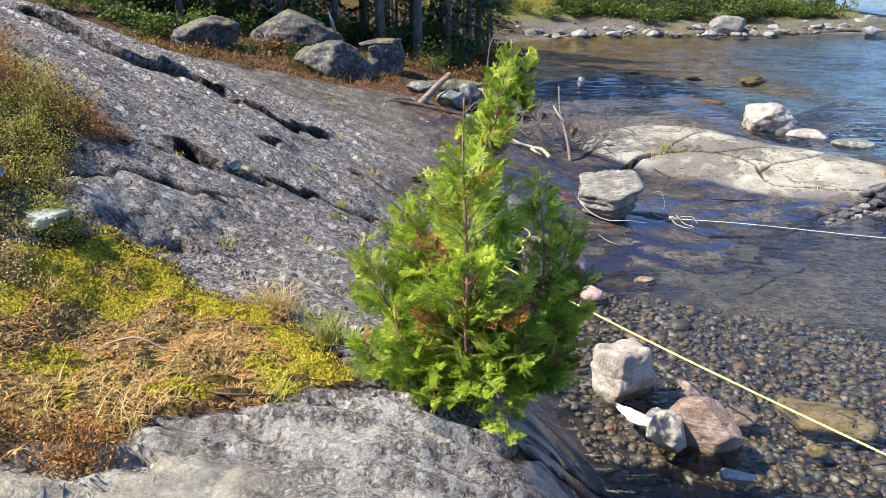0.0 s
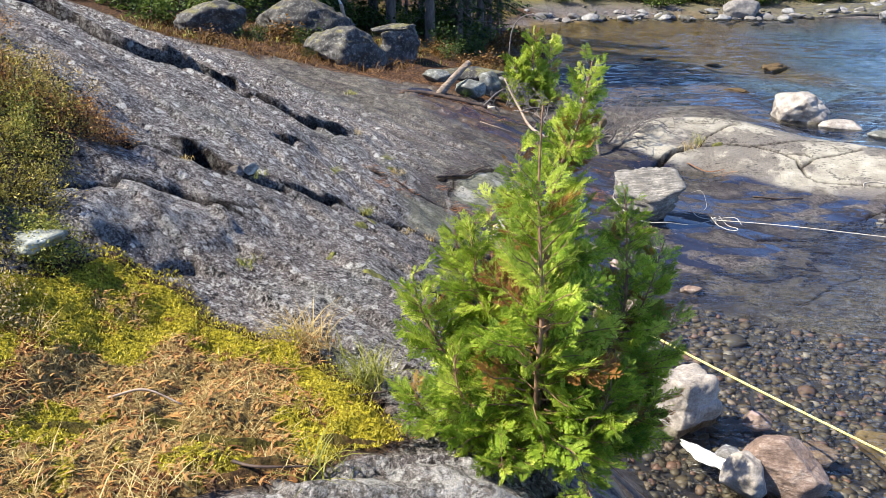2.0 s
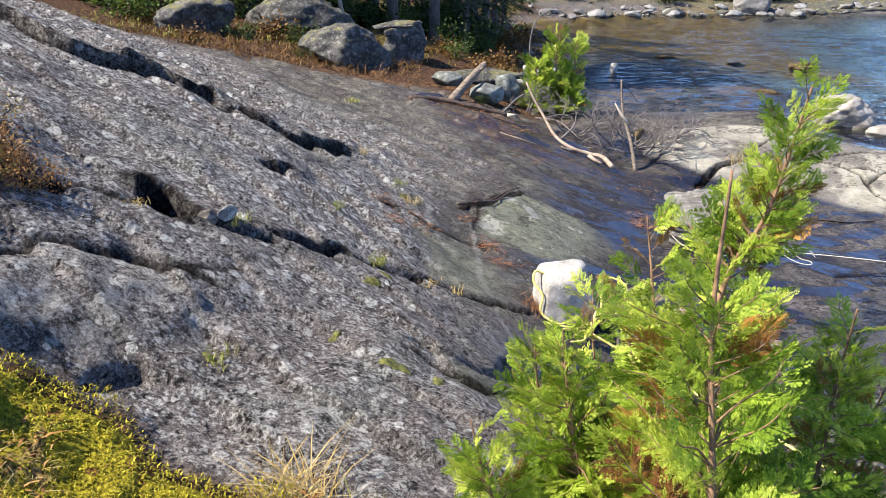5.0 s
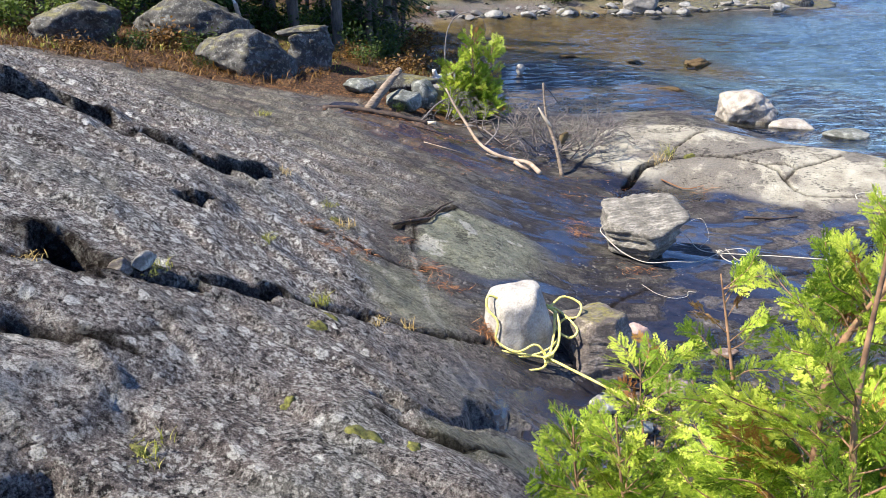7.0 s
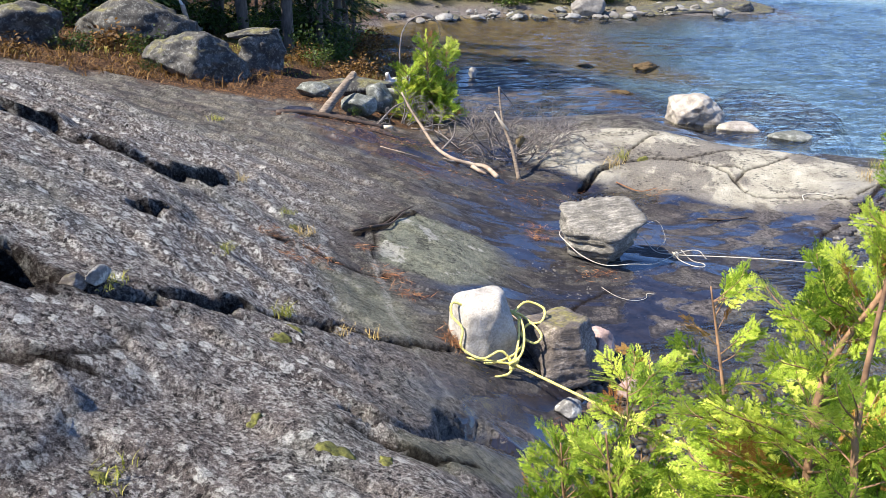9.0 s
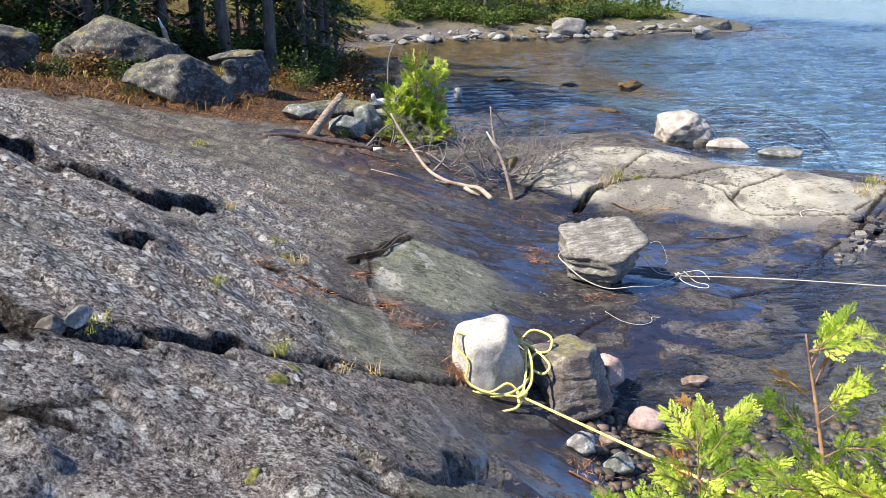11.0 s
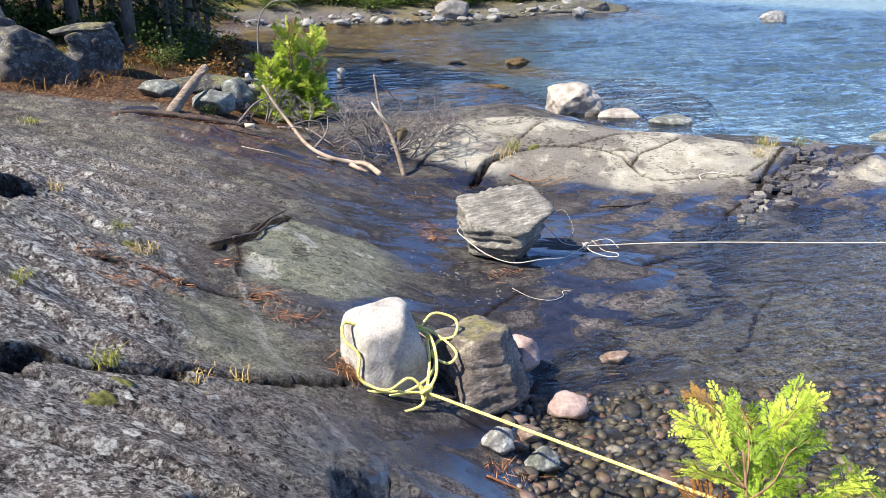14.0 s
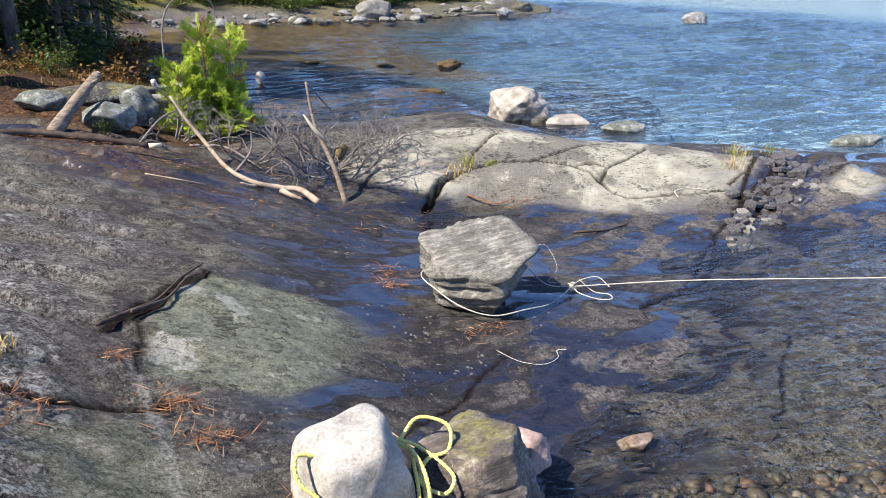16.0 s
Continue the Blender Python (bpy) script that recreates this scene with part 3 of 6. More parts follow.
def water_material():
    n = Net("lake_water")
    sep = n.t.nodes.new("ShaderNodeSeparateXYZ")
    n.put(sep.inputs[0], n.co)
    # open lake: long chop; sheltered cove: small ripples
    out = n.math("ADD", n.math("MULTIPLY", n.math("SUBTRACT", sep.outputs[0], 4.5), 0.16), n.math("MULTIPLY", n.math("SUBTRACT", sep.outputs[1], 11.0), 0.07), True)
    chop = n.noise(2.4, 4, 0.55, n.stretch(0.45, 1.5, 1, -14), 0.4)
    small = n.noise(7.5, 3, 0.55, n.stretch(0.6, 1.6, 1, -20), 0.5)
    h = n.math("ADD", n.math("MULTIPLY", chop, n.math("ADD", 0.24, n.math("MULTIPLY", out, 0.95))), n.math("MULTIPLY", small, n.math("ADD", 0.30, n.math("MULTIPLY", out, 0.22))))
    nor = n.bump(h, 1.0, 0.13)
    fr = n.t.nodes.new("ShaderNodeFresnel")
    fr.inputs["IOR"].default_value = 1.33
    n.put(fr.inputs["Normal"], nor)
    gl = n.t.nodes.new("ShaderNodeBsdfGlossy")
    gl.inputs["Roughness"].default_value = 0.02
    n.put(gl.inputs["Normal"], nor)
    tr = n.t.nodes.new("ShaderNodeBsdfTransparent")
    tr.inputs[0].default_value = (0.90, 0.91, 0.86, 1)
    mx = n.t.nodes.new("ShaderNodeMixShader")
    n.t.links.new(fr.outputs[0], mx.inputs[0]), n.t.links.new(tr.outputs[0], mx.inputs[1]), n.t.links.new(gl.outputs[0], mx.inputs[2])
    n.t.links.new(mx.outputs[0], n.out.inputs[0])
    return n.m


# ---------------------------------------------------------------- ground and water
def axis(lo, hi, step, ends, grow):
    mid = list(np.arange(lo, hi + step / 2, step))
    a, s, left = lo, step, []
    while a > ends[0]:
        s *= grow
        a -= s
        left.append(a)
    b, s, right = hi, step, []
    while b < ends[1]:
        s *= grow
        b += s
        right.append(b)
    return np.array(left[::-1] + mid + right)


def build_ground():
    gx, gy = axis(-3.4, 6.6, 0.0245, (-600, 900), 1.10), axis(2.1, 11.6, 0.0245, (-300, 1500), 1.06)
    gx, gy = np.sort(gx), np.sort(gy)
    X, Y = [a.ravel() for a in np.meshgrid(gx, gy)]
    Z = height(X, Y)
    nx, ny = len(gx), len(gy)
    ii = (np.arange(ny - 1)[:, None] * nx + np.arange(nx - 1)[None]).ravel()
    me = mesh_of("ground", np.stack([X, Y, Z], 1), np.stack([ii, ii + 1, ii + nx + 1, ii + nx], 1), ground_material())
    warp = 0.35 * fbm(X * 1.3, Y * 1.3, 4, 91)
    lichen = smooth(0.55, 1.0, Z + warp * 0.6) * smooth(12.8, 11.0, Y + warp) * smooth(1.6, 0.2, X + warp)
    lichen = np.maximum(lichen * (0.35 + 0.65 * smooth(11.0, 8.6, Y + warp)), 0.8 * smooth(3.1, 2.7, Y) * smooth(0.5, 0.1, X))
    lichen = lichen * (0.72 + 0.28 * smooth(4.6, 6.2, Y + warp))
    olive = smooth(0.95, 0.7, Z + warp * 0.5) * smooth(5.6, 6.6, Y + warp) * (Y < 13) * smooth(0.02, 0.2, Z + 0.2 * warp)
    dark = smooth(0.72, 0.34, Z + warp * 0.5) * smooth(-0.16, -0.05, Z) * (Y < 25)
    dark = np.maximum(dark, 0.8 * smooth(0.3, 0.6, X + warp) * (Y < 6.0) * (Z < 1.1))
    olive = np.maximum(olive, 0.85 * smooth(8.0, 9.6, Y + warp) * smooth(1.7, 1.3, Z) * (Y < 13.5) * (Z > 0.2))
    olive = np.maximum(olive, 0.9 * smooth(-0.02, -0.12, Z) * (Y < 15))
    pale = smooth(-0.10, 0.12, inside(X + 0.12 * warp, Y + 0.3 * warp, PALE_SLAB)) * (0.6 + 0.4 * smooth(-0.3, 0.1, warp))
    pale = np.maximum(pale, 0.8 * smooth(0.1, 0.3, inside(X + 0.3 * warp, Y + 0.3 * warp, ((5.6, 8.4), (6.2, 8.95), (7.4, 9.3), (7.6, 8.6), (6.6, 8.2)))))
    pale = np.maximum(pale, 0.22 * smooth(2.95, 2.75, Y + 0.35 * warp - 0.1 * X) * smooth(0.35, 0.0, X + 0.4 * warp) * smooth(0.05, 0.2, warp + 0.2))
    pale = np.maximum(pale, 0.7 * smooth(2.42, 2.25, Y + 0.25 * warp + 0.12 * (X + 1)) * smooth(-0.45, -0.7, X + 0.3 * warp))
    green = smooth(-0.01, 0.05, inside(X + 0.06 * warp, Y + 0.06 * warp, ((-0.2, 7.15), (-0.12, 7.62), (0.06, 7.95), (0.24, 8.16), (0.8, 8.1), (1.2, 7.75), (0.95, 7.3), (0.3, 6.98)))) * smooth(0.25, 0.42, Z + 0.3 * warp)
    green = np.maximum(green, 0.75 * smooth(-0.02, 0.08, inside(X + 0.1 * warp, Y + 0.1 * warp, ((-0.46, 4.86), (-0.06, 5.17), (0.36, 5.3), (0.35, 4.9), (0.0, 4.72), (-0.4, 4.66)))))
    green = np.maximum(green, 0.7 * smooth(0.0, 0.25, inside(X + 0.3 * warp, Y + 0.3 * warp, ((-0.75, 6.85), (-0.15, 6.98), (0.1, 6.4), (0.05, 5.9), (-0.6, 6.0)))))
    dark = np.maximum(dark, smooth(11.3, 11.9, Y + warp - 0.1 * X) * smooth(22, 18, Y - 0.4 * X) * smooth(0.45, 0.2, Z + 0.2 * warp) * smooth(0.5, 1.6, X))
    dark = np.maximum(dark, smooth(0.0, 0.5, inside(X + warp, Y + warp, RIDGE)))
    dark = np.maximum(dark, smooth(-0.3, 0.4, inside(X + warp, Y + warp, SHELF)))
    seep = inside(X + 0.5 * warp, Y + 0.8 * warp, SEEP)
    dark = np.maximum(dark, 0.95 * smooth(-0.15, 0.35, seep))
    dark = dark * (1 - 0.9 * pale) * (1 - 0.85 * green)
    soil = smooth(0.0, 0.3, 0.25 + warp * 1.4 + np.minimum(Y - 11.2 + 0.25 * X, 1.2)) * smooth(0.04, 0.35, Z) * smooth(1.6, 0.5, X + warp - 0.16 * np.maximum(Y - 12, 0)) * (Y < 34)
    soil = np.maximum(soil, 0.6 * smooth(0.0, 0.3, seep) * smooth(-0.1, 0.1, warp))
    bed = inside(X + 0.1 * warp, Y + 0.1 * warp, MOSS_BED)
    soil = np.maximum(soil, smooth(-0.05, 0.05, bed))
    moss = np.maximum(smooth(0.0, 0.25, bed) * 0.8, smooth(13.5, 17.5, Y + 3 * warp) * smooth(0.0, 0.2, fbm(X * 0.6, Y * 0.6, 3, 19)) * smooth(0.1, 0.3, Z) * 0.5)
    moss = np.maximum(moss, smooth(31, 36, Y) * smooth(0.35, 0.8, Z))
    heath_bed = smooth(-2.15, -2.45, X + 0.5 * warp) * smooth(5.3, 4.9, Y + 0.3 * warp)
    soil = np.maximum(soil, heath_bed * 0.9)
    moss = np.maximum(moss, heath_bed * smooth(0.0, 0.2, warp) * 0.7)
    crust = smooth(-0.05, 0.10, inside(X + 0.1 * warp, Y + 0.1 * warp, STEP)) * 0.42
    crust = np.maximum(crust, 0.6 * smooth(3.0, 2.85, Y) * smooth(0.45, 0.0, X + 0.5 * warp) * smooth(-0.05, 0.12, warp + 0.1))
    crust = np.maximum(crust, 0.5 * lichen * smooth(0.15, 0.3, warp))
    sand = smooth(0.06, -0.02, Z) * smooth(18.5, 21, Y - 0.25 * X + warp) * smooth(40, 36, Y) * smooth(15, 11, X + 2 * warp)
    vein = smooth(0.026, 0.006, line_distance(X + 0.04 * warp, Y + 0.04 * warp, VEIN)[0]) * (0.35 + 0.65 * smooth(-0.1, 0.15, warp))
    # deep bed that carries the lake's painted blue light
    silt_scatter = smooth(-0.25, -0.5, Z) * (1 - sand)
    for key, v in (("lichen", lichen), ("olive", olive), ("dark", dark), ("pale", pale), ("green", green), ("soil", soil), ("moss", moss), ("sand", sand), ("silt_scatter", silt_scatter), ("cleft", cleft_mask(X, Y)), ("vein", vein), ("crust", crust)):
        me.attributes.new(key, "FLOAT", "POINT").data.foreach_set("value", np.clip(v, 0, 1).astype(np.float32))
    return tagged(new("ground", me), "bare lichen-flecked grey granite shore with moss and soil pockets", "ground", kind="structure")


build_ground()
def build_water():
    """The lake sheet: flat in the cove, with wind chop further out."""
    gx, gy = axis(3, 32, 0.19, (-600, 900), 1.25), np.concatenate([[-300, -100, -30, -10], np.arange(-4, 9, 0.5), np.arange(9, 32, 0.085), np.arange(32, 66, 0.2), [75, 90, 120, 200, 500, 1500]])
    X, Y = [a.ravel() for a in np.meshgrid(gx, gy)]
    out = np.clip((X - 4.8) * 0.16 + (Y - 11.5) * 0.07, 0, 1) * smooth(70, 50, Y) * smooth(-3, 0, Y) * smooth(36, 28, X) * smooth(0.3, 0.9, (X + 6) / np.maximum(Y, 1))
    wind = 0.45 + 0.9 * smooth(-0.25, 0.3, fbm(X * 0.12, Y * 0.2, 2, 140))
    a = radians(-10)
    U, W = X * math.cos(a) + Y * math.sin(a), Y * math.cos(a) - X * math.sin(a)
    out = out * (1 - 0.75 * smooth(-0.2, 0.6, inside(X, Y, RIDGE)))
    Z = out * wind * (0.12 * fbm(U * 0.75, W * 2.4, 3, 131) + 0.085 * fbm(U * 1.9, W * 4.6, 2, 137))
    nx, ny = len(gx), len(gy)
    ii = (np.arange(ny - 1)[:, None] * nx + np.arange(nx - 1)[None]).ravel()
    return mesh_of("water", np.stack([X, Y, Z], 1), np.stack([ii, ii + 1, ii + nx + 1, ii + nx], 1), water_material())


WATER = build_water()
tagged(new("water", WATER), "clear rippled blue lake water reflecting the sky", "water", kind="structure")


# ---------------------------------------------------------------- shapes
def ico(sub):
    bm = bmesh.new()
    bmesh.ops.create_icosphere(bm, subdivisions=sub, radius=1)
    bm.verts.ensure_lookup_table()
    v = np.array([p.co[:] for p in bm.verts])
    f = [[q.index for q in face.verts] for face in bm.faces]
    bm.free()
    return v, f


ICO = {k: ico(k) for k in (1, 2, 3, 4, 5)}


def noise3(v, scale, seed):
    s = Vector((seed * 3.7, seed * 1.9, -seed * 2.3))
    return np.array([noise.noise(Vector(p) * scale + s) for p in v])


def rock_shape(size, seed, sub=3, cuts=11, soft=0.035, rough=0.07, planes=(), bands=0.0, square=0.0):
    """A stone: a ball cut by random planes (and by those given), roughened, scaled to its half sizes."""
    rng = random.Random(seed)
    v, f = ICO[sub]
    r = np.ones(len(v))
    if square:
        r = 1 / (np.abs(v) ** (2 + 6 * square)).sum(1) ** (1 / (2 + 6 * square))
    flats = [(Vector((rng.gauss(0, 1), rng.gauss(0, 1), rng.gauss(0, 0.8))).normalized(), rng.uniform(0.56, 0.86)) for _ in range(cuts)]
    flats += [(Vector(a).normalized(), d) for a, d in planes]
    for a, d in flats:
        c = v @ np.array(a)
        lim = np.where(c > 0.05, d / np.maximum(c, 0.05), 99)
        k = soft
        r = np.where(lim > r + k, r, np.where(lim < r - k, lim, (r + lim) / 2 - ((lim - r) ** 2 + k * k) / (4 * k)))
    r = r * (1 + rough * (noise3(v, 1.8, seed) * 1.2 + noise3(v, 5, seed + 9) * 0.6 + noise3(v, 12, seed + 4) * 0.35))
    p = v * r[:, None]
    p = p / np.abs(p).max(0)
    if bands:
        out = np.array([noise.noise(Vector((q[0] * 0.7, q[1] * 0.7, q[2] * 9 + seed))) + 0.6 * noise.noise(Vector((q[0] * 1.5, q[1] * 1.5, q[2] * 21 + seed))) for q in p])
        p[:, :2] *= (1 + bands * out)[:, None]
    return p * np.array(size), f


def rock(name, label, category, at, size, seed, material, turn=0.0, sink=0.2, group="", tilt=(0, 0), z=None, **kw):
    """A stone that sits on the ground at x, y, its lowest fifth or so in it."""
    kw["sub"] = max(kw.get("sub", 4), 4)
    v, f = rock_shape(size, seed, **kw)
    me = mesh_of(name, v, f, material)
    base = z if z is not None else ground_z(*at)
    low = -v[:, 2].min()
    return thing(name, label, category, group, me, pose(at[0], at[1], base + low * (1 - 2 * sink), tilt[0], tilt[1], turn))


def spline(pts, n):
    """Smooth curve of n+1 points through the points given."""
    p = np.array(pts, float)
    if len(p) == 2:
        return np.linspace(p[0], p[1], n + 1)
    p = np.vstack([2 * p[0] - p[1], p, 2 * p[-1] - p[-2]])
    t = np.linspace(0, len(pts) - 1 - 1e-9, n + 1)
    i = t.astype(int)
    u = (t - i)[:, None]
    a, b, c, d = p[i], p[i + 1], p[i + 2], p[i + 3]
    return 0.5 * (2 * b + (c - a) * u + (2 * a - 5 * b + 4 * c - d) * u ** 2 + (3 * b - a - 3 * c + d) * u ** 3)


def tube(pts, radii, sides=8, rough=0.0, seed=0, caps=True):
    """Verts and faces of a tube along pts."""
    pts = np.asarray(pts, float)
    n = len(pts)
    radii = np.broadcast_to(radii, n)
    tan = np.gradient(pts, axis=0)
    tan /= np.linalg.norm(tan, axis=1)[:, None] + 1e-12
    side = np.cross(tan[0], (0.3, 0.2, 0.93))
    V, F = [], []
    rng = np.random.RandomState(seed)
    for k in range(n):
        side = side - tan[k] * side.dot(tan[k])
        if np.linalg.norm(side) < 1e-6:
            side = np.cross(tan[k], (1, 0, 0.1))
        side /= np.linalg.norm(side)
        up = np.cross(tan[k], side)
        for s in range(sides):
            a = 2 * math.pi * s / sides
            r = radii[k] * (1 + rough * rng.uniform(-1, 1))
            V.append(pts[k] + r * (math.cos(a) * side + math.sin(a) * up))
        if k:
            o = (k - 1) * sides
            for s in range(sides):
                q = (s + 1) % sides
                F.append((o + s, o + q, o + sides + q, o + sides + s))
    if caps:
        F.append(tuple(range(sides))[::-1])
        F.append(tuple(range((n - 1) * sides, n * sides)))
    return V, F


def join(chunks):
    V, F = [], []
    for v, f in chunks:
        o = len(V)
        V.extend([tuple(p) for p in v])
        F.extend([tuple(i + o for i in q) for q in f])
    return V, F


def rope_mesh(name, pts, radius, material, pitch=0.05, step=0.012, rounds=6):
    """Three strands laid round one another along a course."""
    rough_len = np.linalg.norm(np.diff(np.array(pts, float), axis=0), axis=1).sum()
    c = spline(pts, max(8, int(rough_len / step)))
    s = np.concatenate([[0], np.cumsum(np.linalg.norm(np.diff(c, axis=0), axis=1))])
    tan = np.gradient(c, axis=0)
    tan /= np.linalg.norm(tan, axis=1)[:, None] + 1e-12
    side = np.cross(tan, (0.11, 0.07, 0.99))
    side /= np.linalg.norm(side, axis=1)[:, None] + 1e-12
    up = np.cross(tan, side)
    chunks = []
    for k in range(3):
        a = 2 * math.pi * (s / pitch + k / 3)
        chunks.append(tube(c + radius * 0.48 * (np.cos(a)[:, None] * side + np.sin(a)[:, None] * up), radius * 0.56, rounds))
    return mesh_of(name, *join(chunks), material)


# ---------------------------------------------------------------- stone materials
M_WHITE = stone_material("bleached_granite", (0.15, 0.136, 0.116), (0.32, 0.30, 0.268), (0.48, 0.46, 0.42), scale=1.3)
M_GREY = stone_material("grey_granite", (0.06, 0.058, 0.055), (0.17, 0.165, 0.155), (0.34, 0.33, 0.31), lichen=0.7)
M_BLOCK = stone_material("banded_gneiss", (0.018, 0.016, 0.013), (0.14, 0.13, 0.11), (0.40, 0.375, 0.325), bands=0.5)
M_MOSSY = stone_material("rusty_mossy_stone", (0.014, 0.012, 0.012), (0.11, 0.09, 0.076), (0.40, 0.35, 0.30), moss=0.75, bands=0.35)
M_LAKE = stone_material("weathered_lake_granite", (0.10, 0.085, 0.068), (0.26, 0.232, 0.195), (0.42, 0.39, 0.34))
M_PINK = stone_material("pink_granite", (0.16, 0.11, 0.10), (0.28, 0.20, 0.18), (0.42, 0.33, 0.30))
M_RUST = stone_material("rust_brown_stone", (0.04, 0.022, 0.015), (0.19, 0.13, 0.095), (0.40, 0.33, 0.27), bands=0.35)
M_GREEN = stone_material("green_grey_stone", (0.035, 0.038, 0.032), (0.10, 0.106, 0.090), (0.26, 0.265, 0.235), lichen=0.3)
M_BOULDER = stone_material("dark_lichen_boulder", (0.010, 0.0095, 0.009), (0.030, 0.028, 0.025), (0.11, 0.104, 0.092), lichen=0.2, moss=0.45, scale=1.3)
M_OCHRE = stone_material("ochre_stone", (0.05, 0.035, 0.014), (0.14, 0.10, 0.045), (0.25, 0.19, 0.10))
M_WEED = plain_material("brown_weed", (0.025, 0.016, 0.008), (0.11, 0.07, 0.024), 30, 0.8, 0.8)

# ---------------------------------------------------------------- stones on the slab and in the shallows
rock("tethered_stone", "pale egg-shaped granite stone standing upright, tied with yellow rope", "stone", (0.37, 6.32), (0.205, 0.18, 0.265), 21, M_WHITE, turn=12, sink=0.0, z=0.195, sub=5,
     cuts=0, soft=0.10, rough=0.035, planes=(((0.15, -1, 0.05), 0.82), ((0.75, -0.55, 0.55), 0.93), ((0.9, -0.1, 0.25), 0.92), ((-0.95, -0.1, 0.2), 0.93), ((-0.25, -1, 0.2), 0.84), ((0.5, -0.8, 0.2), 0.90), ((-0.3, -0.3, 1), 0.95)), square=0.42)
rock("mossy_stone", "rusty layered stone with a crest of yellow moss", "stone", (0.92, 6.34), (0.29, 0.24, 0.25), 5, M_MOSSY, turn=14, sink=0.0, z=0.03, sub=5, cuts=3, soft=0.012, rough=0.075, bands=0.05, square=0.3,
     planes=(((0.70, -0.62, 0.30), 0.60), ((-0.30, -0.95, 0.25), 0.70), ((-0.85, -0.2, 0.35), 0.72), ((0.1, 0.1, 1), 0.80), ((0.95, 0.2, 0.25), 0.8)))
rock("flat_stone", "grey slab-like stone leaning behind the mossy stone", "stone", (1.10, 6.62), (0.17, 0.13, 0.12), 8, M_GREY, turn=50, sub=3, cuts=10)
rock("pink_stone", "pinkish granite stone at the water's edge", "stone", (1.27, 6.55), (0.11, 0.10, 0.145), 13, M_PINK, turn=20, sub=3, cuts=9, sink=0.12)
rock("wedge_stone", "pale wedge-shaped stone with a rusty top", "stone", (1.36, 6.16), (0.12, 0.085, 0.095), 17, M_PINK, turn=-20, sub=3, soft=0.01, cuts=6, sink=0.14)
rock("cobble", "small grey rounded cobble beside the rope", "stone", (0.78, 5.86), (0.085, 0.07, 0.07), 23, M_GREY, sub=3, group="cobbles by the rope", sink=0.14)
rock("cobble", "pale grey cobble lying at the waterline", "stone", (0.97, 5.78), (0.10, 0.08, 0.065), 29, M_GREEN, sub=3, group="cobbles by the rope", sink=0.14)
rock("cobble", "small rounded brown cobble at the waterline", "stone", (1.02, 5.98), (0.065, 0.06, 0.05), 31, M_RUST, sub=3, group="cobbles by the rope", sink=0.14)
rock("gneiss_block", "large squarish banded gneiss block tied with white rope", "stone", (1.87, 8.0), (0.36, 0.34, 0.275), 40, M_BLOCK, turn=-4, sink=0.13, tilt=(3, -4), sub=5, cuts=0, soft=0.012, rough=0.07, bands=0.13, square=0.5,
     planes=(((-0.06, -0.30, 1), 0.62), ((-0.62, -0.74, -0.16), 0.76), ((0.60, -0.70, -0.42), 0.72), ((0.95, 0.1, -0.38), 0.80), ((-0.95, 0.25, -0.12), 0.84), ((0.1, 1, 0.1), 0.8), ((-0.3, -0.2, -1), 0.70)))
rock("lake_boulder", "pale rounded boulder standing in the shallow lake", "boulder", (6.12, 13.75), (0.47, 0.38, 0.30), 54, M_LAKE, turn=-6, sink=0.12, sub=5, cuts=0, soft=0.03, rough=0.09, z=-0.06, square=0.6, planes=(((0.6, -0.7, 0.35), 0.86), ((0.8, 0, 0.6), 0.84), ((-0.7, -0.4, 0.5), 0.92), ((-0.2, -0.9, -0.2), 0.85)))
rock("low_stone", "flat pale stone lying beside the lake boulder", "stone", (6.55, 13.05), (0.40, 0.24, 0.11), 53, M_LAKE, turn=-18, sink=0.2, sub=3, z=-0.05)
rock("low_stone", "low grey rock just breaking the water surface", "stone", (7.0, 12.35), (0.38, 0.22, 0.11), 57, M_GREEN, turn=-15, sink=0.25, sub=3, z=-0.06)
rock("low_stone", "low brown rock off the end of the slab", "stone", (9.2, 10.3), (0.5, 0.22, 0.10), 58, M_GREEN, turn=-8, sink=0.25, sub=3, z=-0.06)
rock("far_lake_rock", "grey rock standing alone far out in the lake", "rock", (24.3, 27.6), (0.62, 0.45, 0.36), 59, M_GREY, sub=3, z=-0.12, sink=0.1)
rock("weed_rock", "low rock covered in brown weed in the lake", "rock", (8.05, 19.6), (0.42, 0.25, 0.16), 61, M_WEED, sub=4, cuts=12, rough=0.35, z=-0.1, sink=0.1)
rock("weed_rock", "thin dark weedy ridge breaking the shallows", "rock", (5.95, 16.5), (0.36, 0.10, 0.08), 63, M_WEED, turn=-40, sub=4, rough=0.45, z=-0.06, sink=0.1)
rock("weed_rock", "small reddish weedy rock in the shallows", "rock", (6.8, 20.3), (0.28, 0.14, 0.07), 64, M_WEED, sub=4, rough=0.45, z=-0.06, sink=0.1)
rock("weed_rock", "dark flat weedy rock in the shallows", "rock", (5.4, 21.6), (0.36, 0.12, 0.06), 65, M_WEED, sub=4, rough=0.45, z=-0.05, sink=0.1)
rock("waterline_stone", "grey angular stone at the foot of the cedar", "stone", (1.30, 4.60), (0.22, 0.20, 0.20), 171, M_LAKE, turn=15, sub=5, cuts=7, soft=0.010, rough=0.1, square=0.4, z=-0.04, sink=0.1)
rock("waterline_stone", "large rust-and-grey stone lying half in the water", "stone", (1.66, 3.97), (0.26, 0.20, 0.185), 73, M_RUST, turn=-18, sub=5, cuts=9, soft=0.012, z=-0.05, sink=0.1)
